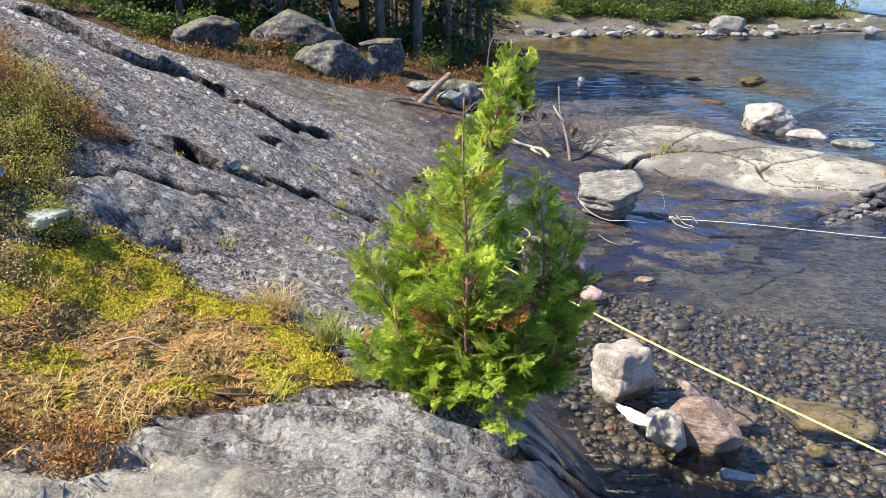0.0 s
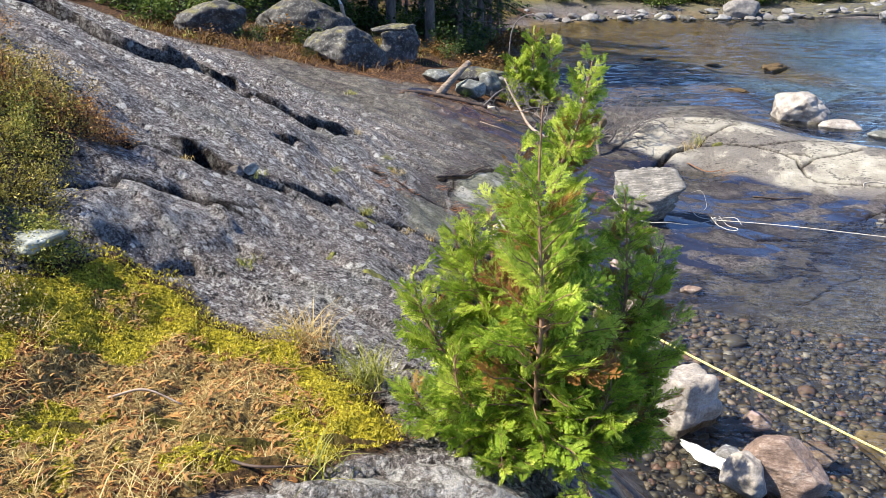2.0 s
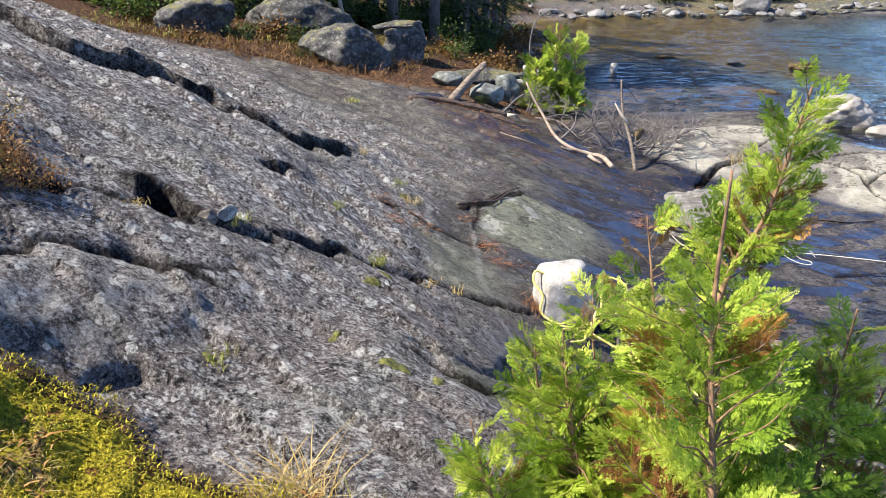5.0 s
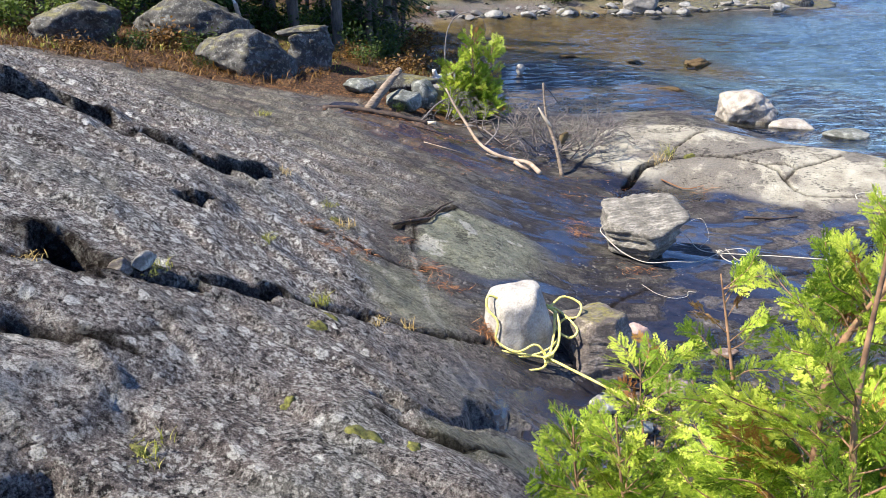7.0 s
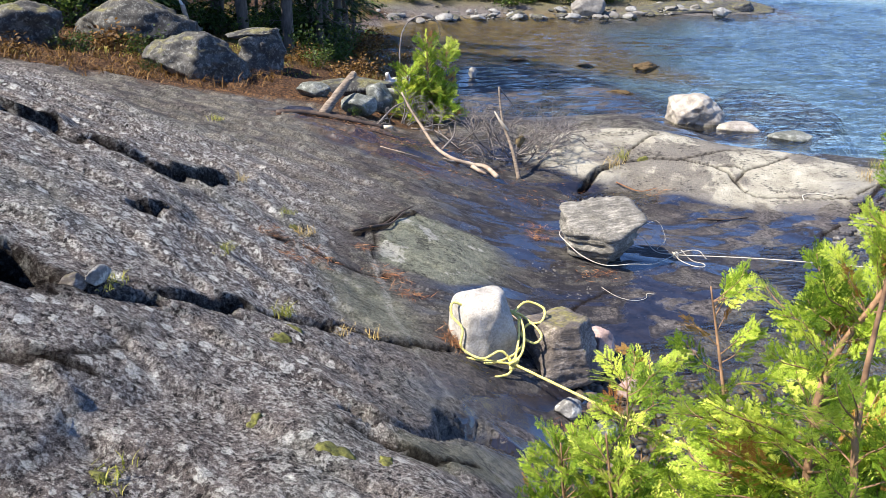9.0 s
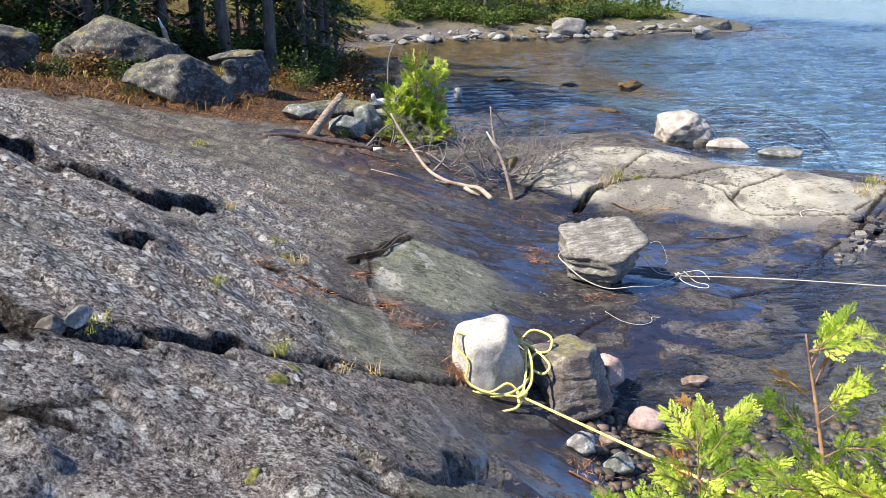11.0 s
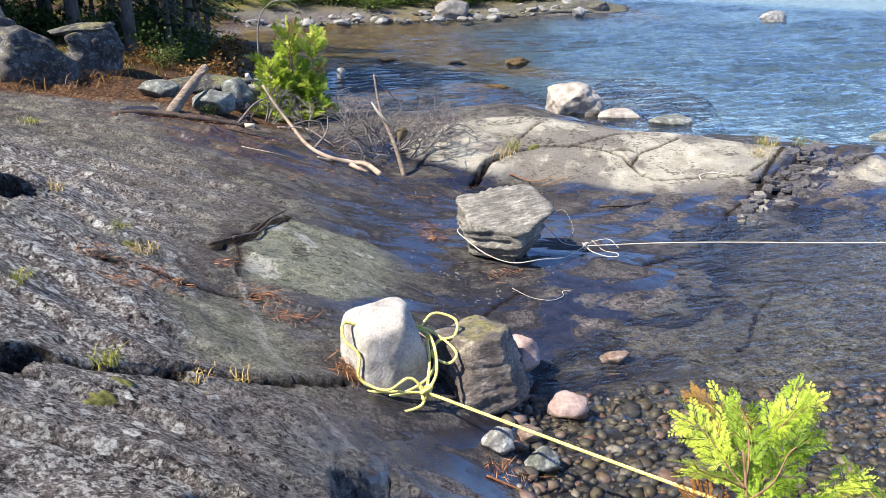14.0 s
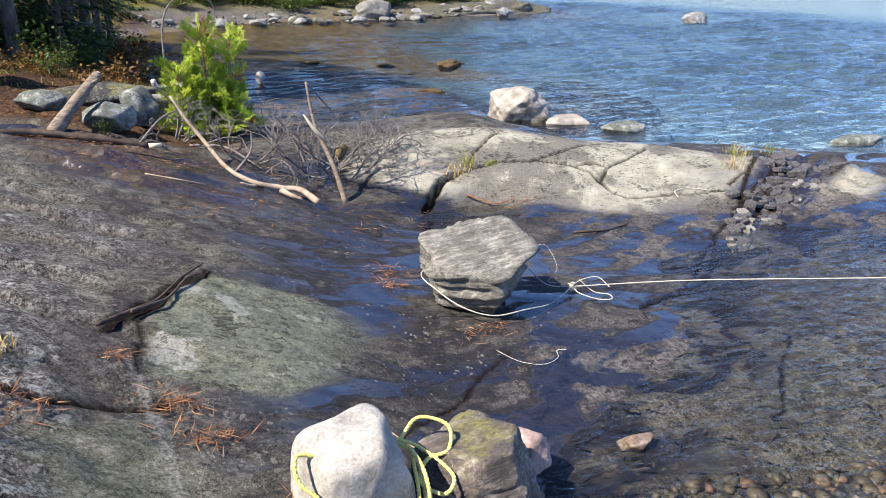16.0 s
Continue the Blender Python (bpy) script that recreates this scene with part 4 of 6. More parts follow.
rock("waterline_stone", "grey lichen-spotted stone leaning on the rusty one", "stone", (1.42, 3.93), (0.15, 0.13, 0.14), 74, M_LAKE, turn=40, sub=5, cuts=8, soft=0.012, z=-0.03, sink=0.1)
rock("waterline_stone", "small dark stone wedged at the waterline", "stone", (1.42, 4.2), (0.10, 0.07, 0.06), 76, M_GREY, turn=10, sub=3, z=-0.02)
rock("white_stone", "flat bright white stone in the shallows", "stone", (1.74, 3.60), (0.10, 0.05, 0.035), 77, M_WHITE, turn=-15, sub=3, z=-0.02)
rock("sunken_stone", "pink stone lying just under clear water", "stone", (1.80, 4.66), (0.10, 0.08, 0.07), 79, M_PINK, sub=3, z=-0.10)
rock("sunken_stone", "broad ochre stone lying under clear water", "stone", (2.64, 4.36), (0.34, 0.20, 0.11), 80, M_OCHRE, turn=-22, sub=3, z=-0.17)
rock("sunken_stone", "orange stone lying under clear water", "stone", (2.42, 4.02), (0.08, 0.06, 0.05), 81, M_OCHRE, sub=3, z=-0.15)
rock("sunken_stone", "rust-red stone lying under clear water", "stone", (2.06, 4.36), (0.13, 0.10, 0.07), 82, M_RUST, sub=3, z=-0.14)
rock("sunken_stone", "orange stone at the shallow edge of the slab", "stone", (1.93, 6.56), (0.11, 0.06, 0.05), 83, M_RUST, turn=-8, sub=3, z=-0.05)

# ---------------------------------------------------------------- boulders, hearth stones at the wood's edge
rock("wood_boulder", "large dark boulder flecked with grey lichen", "boulder", (-1.85, 12.7), (0.72, 0.55, 0.44), 101, M_BOULDER, turn=-12, sink=0.27, sub=5, cuts=6, soft=0.02, rough=0.11, square=0.35, planes=(((0.8, -0.6, 0.1), 0.62), ((-0.2, -1, 0.35), 0.72), ((-0.75, -0.4, 0.5), 0.75)))
rock("wood_boulder", "dark boulder leaning against the larger one", "boulder", (-0.98, 13.6), (0.42, 0.40, 0.42), 103, M_BOULDER, turn=20, sink=0.16, sub=5, cuts=7, soft=0.02, rough=0.11, square=0.35, planes=(((0, -1, 0.2), 0.66), ((0.9, -0.2, 0.4), 0.7)))
rock("cap_slab", "flat grey slab resting across two boulders", "stone", (-1.15, 13.55), (0.42, 0.28, 0.06), 105, M_BOULDER, turn=5, sink=0.0, tilt=(4, -7), sub=3, z=ground_z(-1.0, 13.6) + 0.47)
rock("wood_boulder", "long lichen-grey boulder behind the dark one", "boulder", (-2.95, 14.9), (1.05, 0.6, 0.52), 107, M_BOULDER, turn=-8, sink=0.27, sub=5, cuts=8, soft=0.02, rough=0.11, square=0.2)
rock("wood_boulder", "mossy grey boulder half grown over", "boulder", (-4.15, 13.6), (0.64, 0.45, 0.40), 109, M_BOULDER, turn=10, sink=0.28, sub=5, cuts=8, soft=0.02, rough=0.11)
rock("hearth_stone", "green-grey layered stone beside the leaning log", "stone", (0.10, 11.15), (0.25, 0.20, 0.15), 111, M_GREEN, turn=10, sub=4, sink=0.12, bands=0.03)
rock("hearth_stone", "pale pointed stone beside the green one", "stone", (0.42, 11.6), (0.20, 0.17, 0.21), 113, M_GREEN, turn=25, sub=3, sink=0.1, cuts=10, soft=0.04)
rock("hearth_stone", "flat grey stone on dark litter", "stone", (-0.38, 12.0), (0.22, 0.15, 0.11), 115, M_GREEN, turn=-20, sub=3, sink=0.1)
rock("hearth_stone", "dark low slab behind the hearth stones", "stone", (0.25, 12.7), (0.75, 0.35, 0.17), 117, M_BOULDER, turn=0, sub=3, sink=0.1)
rock("hearth_stone", "brown-grey stone under the cedar twigs", "stone", (0.72, 12.2), (0.32, 0.24, 0.19), 119, M_GREY, turn=30, sub=3, sink=0.1)
rock("white_cobble", "white pointed stone on the wet ledge", "stone", (3.45, 18.8), (0.12, 0.10, 0.13), 121, M_WHITE, sub=3, sink=0.1)
M_BIRCH = plain_material("birch_bark", (0.30, 0.27, 0.23), (0.72, 0.70, 0.66), 9, 0.7, 0.3, (1, 1, 1))


def birch_log():
    c = spline(((-0.36, 0, 0.0), (-0.1, 0.02, 0.02), (0.36, 0.05, 0.05)), 12)
    at = (1.38, 15.9)
    ob = thing("birch_log", "short piece of white birch log lying on the ledge", "log", m=pose(at[0], at[1], ground_z(*at) + 0.085, 0, 0, 14))
    part("bark", mesh_of("bark", *tube(c, 0.09, 10, 0.06, 3), M_BIRCH), ob)
    part("branch_stub", mesh_of("branch_stub", *tube(spline(((-0.25, 0, 0.05), (-0.30, -0.04, 0.2)), 4), (0.05, 0.05, 0.045, 0.04, 0.035), 8, 0.05, 4), M_BIRCH), ob)


birch_log()

# ---------------------------------------------------------------- ropes
M_YELLOW = plain_material("yellow_rope", (0.58, 0.47, 0.08), (0.80, 0.72, 0.28), 60, 0.55, 0.3)
M_CORD = plain_material("pale_rope", (0.34, 0.31, 0.25), (0.58, 0.54, 0.46), 60, 0.65, 0.3)
GZ = ground_z


def knot(c, r, material, seed):
    """A fist of rope turns."""
    rng = random.Random(seed)
    pts = []
    for k in range(22):
        a = k * 1.25
        pts.append((c[0] + r * math.cos(a) * (1 + 0.3 * rng.random()), c[1] + r * math.sin(a * 1.31) * 0.9, c[2] + r * math.sin(a * 0.83 + 1)))
    return pts


def yellow_rope():
    ob = thing("yellow_rope", "yellow twisted rope looped round the pale stone over water", "rope")
    r = 0.0086
    k = (0.50, 6.09, 0.345)
    z0 = 0.30
    ring = [(0.39 + 0.235 * math.cos(a), 6.33 + 0.205 * math.sin(a), z0 + 0.06 + 0.05 * math.sin(a + 0.6) + (0.03 if math.sin(a) < 0 else 0.1)) for a in np.linspace(-1.3, 5.0, 18)]
    part("line", rope_mesh("line", (k, (1.2, 5.13, 0.30), (2.0, 3.9, 0.33), (4.0, 0.85, 0.46), (6.0, -2.2, 0.45), (7.5, -4.5, -0.2)), r, M_YELLOW, 0.05, 0.02, 5), ob)
    part("loop", rope_mesh("loop", ring, r, M_YELLOW), ob)
    part("loop", rope_mesh("loop", (k, (0.44, 6.05, z0 - 0.00), (0.26, 6.02, z0 + 0.03), (0.15, 6.08, z0 + 0.08), (0.16, 6.14, z0 + 0.10), (0.3, 6.12, z0 + 0.08), k), r, M_YELLOW), ob)
    part("loop", rope_mesh("loop", (k, (0.57, 6.14, z0 + 0.11), (0.60, 6.24, z0 + 0.20), (0.60, 6.34, z0 + 0.22), (0.565, 6.22, z0 + 0.14), k), r, M_YELLOW), ob)
    part("loop", rope_mesh("loop", ((0.60, 6.46, z0 + 0.20), (0.70, 6.50, z0 + 0.25), (0.80, 6.44, z0 + 0.22), (0.76, 6.36, z0 + 0.17), (0.67, 6.36, z0 + 0.16), (0.61, 6.30, z0 + 0.12), (0.67, 6.22, z0 + 0.10), (0.73, 6.27, z0 + 0.13), (0.66, 6.40, z0 + 0.19), (0.58, 6.46, z0 + 0.22)), r, M_YELLOW), ob)
    part("loop", rope_mesh("loop", ((0.24, 6.30, z0 + 0.36), (0.16, 6.30, z0 + 0.39), (0.145, 6.25, z0 + 0.33), (0.20, 6.20, z0 + 0.26), (0.19, 6.17, z0 + 0.15), (0.30, 6.10, z0 + 0.10), (0.42, 6.115, z0 + 0.13), k), r, M_YELLOW), ob)
    part("knot", rope_mesh("knot", knot(k, 0.026, M_YELLOW, 3), r, M_YELLOW), ob)


def white_rope():
    ob = thing("white_rope", "thin pale rope tied round the banded gneiss block", "rope")
    r = 0.0044
    z = GZ(2.58, 7.9)
    k = (2.58, 7.92, z + 0.05)
    part("line", rope_mesh("line", (k, (3.2, 7.45, z + 0.15), (4.0, 6.75, 0.38), (5.2, 5.65, 0.58), (6.6, 4.4, 0.55), (8.0, 3.1, -0.2)), r, M_CORD, 0.04, 0.02, 5), ob)
    zb = GZ(1.92, 7.98)
    part("loop", rope_mesh("loop", (k, (2.3, 7.77, z + 0.05), (2.02, 7.66, zb + 0.05), (1.80, 7.68, zb + 0.05), (1.64, 7.78, zb + 0.10), (1.55, 7.94, zb + 0.17), (1.58, 8.2, zb + 0.18), (1.9, 8.4, zb + 0.16), (2.3, 8.2, zb + 0.12), (2.42, 8.0, z + 0.07), k), r, M_CORD, 0.04), ob)
    part("loop", rope_mesh("loop", (k, (2.60, 7.86, z + 0.02), (2.66, 7.74, z + 0.012), (2.74, 7.70, z + 0.012), (2.77, 7.76, z + 0.015), (2.70, 7.84, z + 0.02), (2.62, 7.90, z + 0.10)), r, M_CORD, 0.04), ob)
    part("knot", rope_mesh("knot", knot(k, 0.022, M_CORD, 5), r, M_CORD, 0.04), ob)
    part("tail", rope_mesh("tail", (k, (2.70, 7.98, z + 0.05), (2.82, 7.95, z + 0.06), (2.86, 7.86, z + 0.012)), r * 0.8, M_CORD, 0.04), ob)
    part("tail", rope_mesh("tail", ((2.35, 8.15, zb + 0.2), (2.48, 8.12, zb + 0.24), (2.52, 8.02, zb + 0.1), (2.44, 8.0, zb + 0.02), (2.52, 7.95, zb + 0.02)), r * 0.4, M_CORD, 0.03), ob)


yellow_rope()
white_rope()
thing("frayed_cord", "thin frayed white cord lying on the dark rock", "cord", me=rope_mesh("frayed_cord", [(x, y, GZ(x, y) + 0.008) for x, y in ((1.66, 7.42), (1.74, 7.30), (1.86, 7.24), (1.98, 7.27), (2.02, 7.33), (2.08, 7.32))], 0.0026, M_CORD, 0.03))
thing("frayed_cord", "thin frayed white cord lying on the pale slab", "cord", me=rope_mesh("frayed_cord", [(x, y, GZ(x, y) + 0.008) for x, y in ((4.84, 9.2), (4.9, 9.3), (5.05, 9.3), (5.2, 9.18))], 0.006, M_CORD, 0.03))

# ---------------------------------------------------------------- driftwood
M_LOG = plain_material("weathered_log", (0.06, 0.045, 0.034), (0.30, 0.235, 0.175), 6, 0.85, 0.7, (3, 3, 14))
M_DRIFT = plain_material("bleached_driftwood", (0.16, 0.11, 0.075), (0.44, 0.35, 0.26), 8, 0.8, 0.5)
M_DARKWOOD = plain_material("dark_wet_wood", (0.018, 0.013, 0.01), (0.10, 0.065, 0.045), 14, 0.7, 0.8)
M_TWIG = plain_material("grey_dead_twigs", (0.07, 0.058, 0.052), (0.22, 0.195, 0.18), 20, 0.85, 0.3)
M_CUT = plain_material("fresh_cut_wood", (0.50, 0.40, 0.26), (0.72, 0.62, 0.46), 20, 0.7, 0.3)


def leaning_log():
    a, b = Vector((-0.33, 10.78, GZ(-0.33, 10.78) + 0.03)), Vector((0.09, 11.38, 1.30))
    ob = thing("leaning_log", "grey weathered log leaning on the hearth stones", "log")
    c = spline((a, a.lerp(b, 0.5) + Vector((0.01, 0, 0.015)), b), 14)
    part("trunk", mesh_of("trunk", *tube(c, np.linspace(0.056, 0.038, 15), 12, 0.13, 1), M_LOG), ob)
    d = (b - a).normalized()
    part("cut_end", mesh_of("cut_end", *tube([b - d * 0.004, b + d * 0.006], 0.035, 12), M_CUT), ob, "pale sawn end")
    part("stub", mesh_of("stub", *tube(spline((a.lerp(b, 0.8), a.lerp(b, 0.86) + Vector((0.05, -0.05, 0.03))), 3), (0.025, 0.022, 0.018, 0.012), 7), M_LOG), ob)


leaning_log()
long_pts = [(x, y, GZ(x, y) + 0.03) for x, y in ((-0.84, 10.62), (-0.5, 10.68), (-0.1, 10.62), (0.33, 10.60))]
pole_ob = thing("fallen_pole", "long thin brown pole lying on the rock", "pole")
part("trunk", mesh_of("trunk", *tube(spline(long_pts, 24), np.linspace(0.034, 0.022, 25), 9, 0.08, 2), M_DARKWOOD), pole_ob)
part("cut_end", mesh_of("cut_end", *tube([Vector(long_pts[-1]), Vector(long_pts[-1]) + Vector((0.10, 0, -0.002))], (0.024, 0.018), 8), M_CUT), pole_ob, "pale broken end")


def drift_branch():
    ob = thing("driftwood_branch", "bare bleached driftwood branch bent like a hook", "branch")
    z = GZ(1.3, 9.95)
    c = spline(((1.44, 9.74, z + 0.0), (1.36, 9.93, z + 0.06), (1.22, 10.0, z + 0.08), (1.02, 10.05, GZ(1.02, 10.05) + 0.03), (0.86, 10.22, GZ(0.86, 10.22) + 0.04), (0.76, 10.5, GZ(0.76, 10.5) + 0.16), (0.66, 10.62, 0.98), (0.56, 10.72, 1.18)), 40)
    part("stem", mesh_of("stem", *tube(c, np.linspace(0.028, 0.011, 41), 9, 0.12, 4), M_DRIFT), ob)
    part("fork", mesh_of("fork", *tube(spline(((1.22, 10.0, z + 0.06), (1.26, 9.85, z + 0.05), (1.33, 9.80, z + 0.02)), 8), np.linspace(0.026, 0.012, 9), 8, 0.08, 5), M_DRIFT), ob)
    part("fork", mesh_of("fork", *tube(spline(((1.1, 10.1, z + 0.10), (1.0, 10.02, z + 0.12), (0.9, 10.0, GZ(0.9, 10) + 0.02)), 8), np.linspace(0.018, 0.008, 9), 7, 0.08, 6), M_DRIFT), ob)
    part("fork", mesh_of("fork", *tube(spline(((0.92, 10.3, z + 0.16), (1.1, 10.42, z + 0.30), (1.14, 10.5, z + 0.45)), 8), np.linspace(0.014, 0.005, 9), 6, 0.08, 6), M_TWIG), ob)


drift_branch()


def upright_pole():
    ob = thing("leaning_stick", "thin dead tree stem with a white stripped patch", "stick")
    b = Vector((1.77, 10.0, GZ(1.77, 10.0) - 0.02))
    c = spline((b, b + Vector((-0.05, 0.12, 0.30)), b + Vector((-0.13, 0.30, 0.62)), b + Vector((-0.16, 0.40, 0.98))), 24)
    part("stem", mesh_of("stem", *tube(c, np.linspace(0.026, 0.010, 25), 8, 0.10, 8), M_LOG), ob)
    s = c[14]
    part("stripped_wood", mesh_of("stripped_wood", *tube(spline((s + (0.03, -0.03, -0.02), s + (-0.04, -0.02, 0.06), s + (-0.13, 0.0, 0.20)), 8), (0.010, 0.013, 0.016, 0.018, 0.018, 0.016, 0.014, 0.010, 0.004), 8, 0.12, 9), M_CUT), ob, "stripped white wood")
    part("fork", mesh_of("fork", *tube(spline((c[24], c[24] + (0.12, 0.02, -0.14), c[24] + (0.24, 0.05, -0.28)), 8), np.linspace(0.008, 0.004, 9), 6), M_TWIG), ob)
    part("dead_leaf", mesh_of("dead_leaf", *rock_shape((0.055, 0.03, 0.10), 3, 2, rough=0.3), M_OCHRE), ob, "hanging brown dead leaf cluster", pose(b[0] + 0.06, b[1] + 0.2, b[2] + 0.40, 15, 20, 0))


upright_pole()


def twig_tree(start, direction, length, radius, rng, depth, out):
    """A crooked dead branch with its side twigs, as tubes."""
    pts, p, d = [np.array(start)], np.array(start, float), np.array(direction, float)
    n = 5
    for k in range(n):
        d = d + np.array([rng.gauss(0, 0.28), rng.gauss(0, 0.28), rng.gauss(0, 0.22)])
        d /= np.linalg.norm(d)
        p = p + d * length / n
        pts.append(p.copy())
        if depth and k > 0:
            for _ in range(rng.choice((1, 1, 2))):
                e = d + np.array([rng.gauss(0, 0.8), rng.gauss(0, 0.8), rng.gauss(0.1, 0.6)])
                twig_tree(p, e / np.linalg.norm(e), length * rng.uniform(0.35, 0.6), radius * 0.55, rng, depth - 1, out)
    out.append(tube(spline(pts, 6), np.linspace(radius, radius * 0.4, 7), 4, 0.1, 1))


def dead_brush(at, seed, boughs, reach, label):
    rng = random.Random(seed)
    ob = thing("dead_brush", label, "brushwood")
    z = GZ(*at)
    for k in range(boughs):
        out = []
        a = rng.uniform(0, 6.28)
        s = (at[0] + 0.25 * math.cos(a) * rng.random(), at[1] + 0.2 * math.sin(a), z + 0.01)
        twig_tree(s, (0.8 * math.cos(a), 0.6 * math.sin(a), rng.uniform(0.35, 0.95)), reach * rng.uniform(0.6, 1), 0.010, rng, 2, out)
        part("bough", mesh_of("bough", *join(out), M_TWIG), ob)


dead_brush((1.75, 10.6), 4, 15, 0.66, "tangle of grey dead twigs round the thin stem")
dead_brush((2.05, 10.5), 14, 9, 0.6, "grey dead twigs fanning out beside the thin stem")
dead_brush((1.15, 10.75), 6, 6, 0.5, "bare grey twigs below the small cedar")
dead_brush((0.62, 11.0), 8, 6, 0.36, "low tangle of dead roots beside the hearth stones")
for seed, pts in ((11, ((-0.33, 7.50), (-0.2, 7.62), (-0.05, 7.80), (0.1, 8.0), (0.24, 8.17))), (12, ((-0.18, 7.60), (0.0, 7.80), (0.12, 7.98), (0.2, 8.1)))):
    me = mesh_of("dark_stick", *tube(spline([(x, y, GZ(x, y) + 0.035) for x, y in pts], 20), np.linspace(0.010, 0.005, 21), 7, 0.3, seed), M_DARKWOOD)
    thing("dark_stick", "blackened rotten stick lying in a rock hollow", "stick", "rotten sticks", me)


# ---------------------------------------------------------------- cedars
M_CEDAR = leaf_material("cedar_foliage", (0.07, 0.135, 0.012), (0.30, 0.43, 0.036), (0.76, 0.80, 0.15), 0.54, True)
M_CEDAR_OLD = leaf_material("withered_cedar_foliage", (0.15, 0.06, 0.018), (0.34, 0.16, 0.036), (0.46, 0.29, 0.08), 0.3, True)
M_CEDAR_BARK = plain_material("cedar_bark", (0.10, 0.055, 0.03), (0.34, 0.20, 0.11), 25, 0.85, 0.5)


def leaflet(V, F, p, d, n, length, width):
    """A flat pointed scale-leaf twig from p along d in the plane with normal n."""
    s = np.cross(n, d)
    s = s / (np.linalg.norm(s) + 1e-9) * width
    o = len(V)
    V += [tuple(p), tuple(p + d * length * 0.45 + s), tuple(p + d * length), tuple(p + d * length * 0.45 - s)]
    F.append((o, o + 1, o + 2, o + 3))


def frond(V, F, p, d, n, length, rng):
    """A flat cedar spray: a midrib, side twigs, and scale tips on them."""
    n = n / np.linalg.norm(n)
    d = d / np.linalg.norm(d)
    s = np.cross(n, d)
    pairs = 7
    leaflet(V, F, p, d, n, length * 1.02, length * 0.011)
    for k in range(pairs):
        t = 0.08 + 0.88 * k / pairs
        for side in (-1, 1):
            q = p + d * length * (t + 0.03 * side) - n * length * 0.14 * t * t
            a = math.radians(rng.uniform(34, 52))
            e = d * math.cos(a) + s * side * math.sin(a) + n * rng.uniform(-0.25, 0.15)
            e /= np.linalg.norm(e)
            ln = length * 0.50 * (1.02 - t) ** 0.7 * rng.uniform(0.7, 1.15)
            leaflet(V, F, q, e, n, ln, length * 0.015)
            m = 5 if t < 0.6 else 3
            for j in range(m):
                u = 0.22 + 0.66 * j / m
                for w in (-1, 1):
                    g = e * 0.82 + np.cross(n, e) * w * 0.55 + n * rng.uniform(-0.2, 0.2)
                    leaflet(V, F, q + e * ln * u, g / np.linalg.norm(g), n, ln * 0.46 * (1.15 - u), length * 0.0145)


def cedar_bough(seed):
    """A unit bough along +x: its twig mesh and its foliage mesh data."""
    rng = random.Random(seed)
    axis_pts = spline(((0, 0, 0), (0.35, rng.uniform(-0.05, 0.05), 0.03), (0.7, rng.uniform(-0.08, 0.08), 0.04), (0.95, rng.uniform(-0.1, 0.1), 0.08)), 20)
    V, F, twigs = [], [], [tube(axis_pts, np.linspace(0.014, 0.005, 21), 5)]
    n0 = np.array((0, 0, 1.0))
    for k, t in enumerate(np.linspace(0.26, 0.97, 11)):
        i = int(t * 20)
        p, d = axis_pts[i], axis_pts[min(i + 1, 20)] - axis_pts[i - 1]
        d = d / np.linalg.norm(d)
        side = 1 if k % 2 else -1
        a = math.radians(rng.uniform(30, 62)) if t < 0.95 else 0.0
        e = d * math.cos(a) + np.array((0, side, 0)) * math.sin(a) + n0 * rng.uniform(-0.2, 0.3)
        n = n0 + np.array((rng.gauss(0, 0.35), rng.gauss(0, 0.35), 0))
        frond(V, F, p, e, n, rng.uniform(0.30, 0.44) * (1.15 - 0.35 * t), rng)
    return twigs, (V, F)


BOUGHS = []
for sd in range(6):
    tw, lf = cedar_bough(200 + sd)
    BOUGHS.append((mesh_of("branch", *join(tw), M_CEDAR_BARK), mesh_of("foliage", *lf, M_CEDAR, False), mesh_of("withered_foliage", *lf, M_CEDAR_OLD, False)))


def bough_at(parent, p, d, size, rng, old=0.06, roll=0.8):
    """A bough from p along d under the stem part given."""
    d = Vector(d).normalized()
    zdir = Vector((rng.gauss(0, roll), rng.gauss(0, roll), 1))
    y = zdir.cross(d).normalized()
    z = d.cross(y)
    m = Matrix((d, y, z)).transposed().to_4x4()
    m.translation = Vector(p)
    m = m @ Matrix.Scale(size, 4)
    tw, green, brown = BOUGHS[rng.randrange(6)]
    b = part("branch", tw, parent, "", m)
    if rng.random() < old:
        part("withered_foliage", brown, b, "withered orange-brown foliage")
    else:
        part("foliage", green, b)


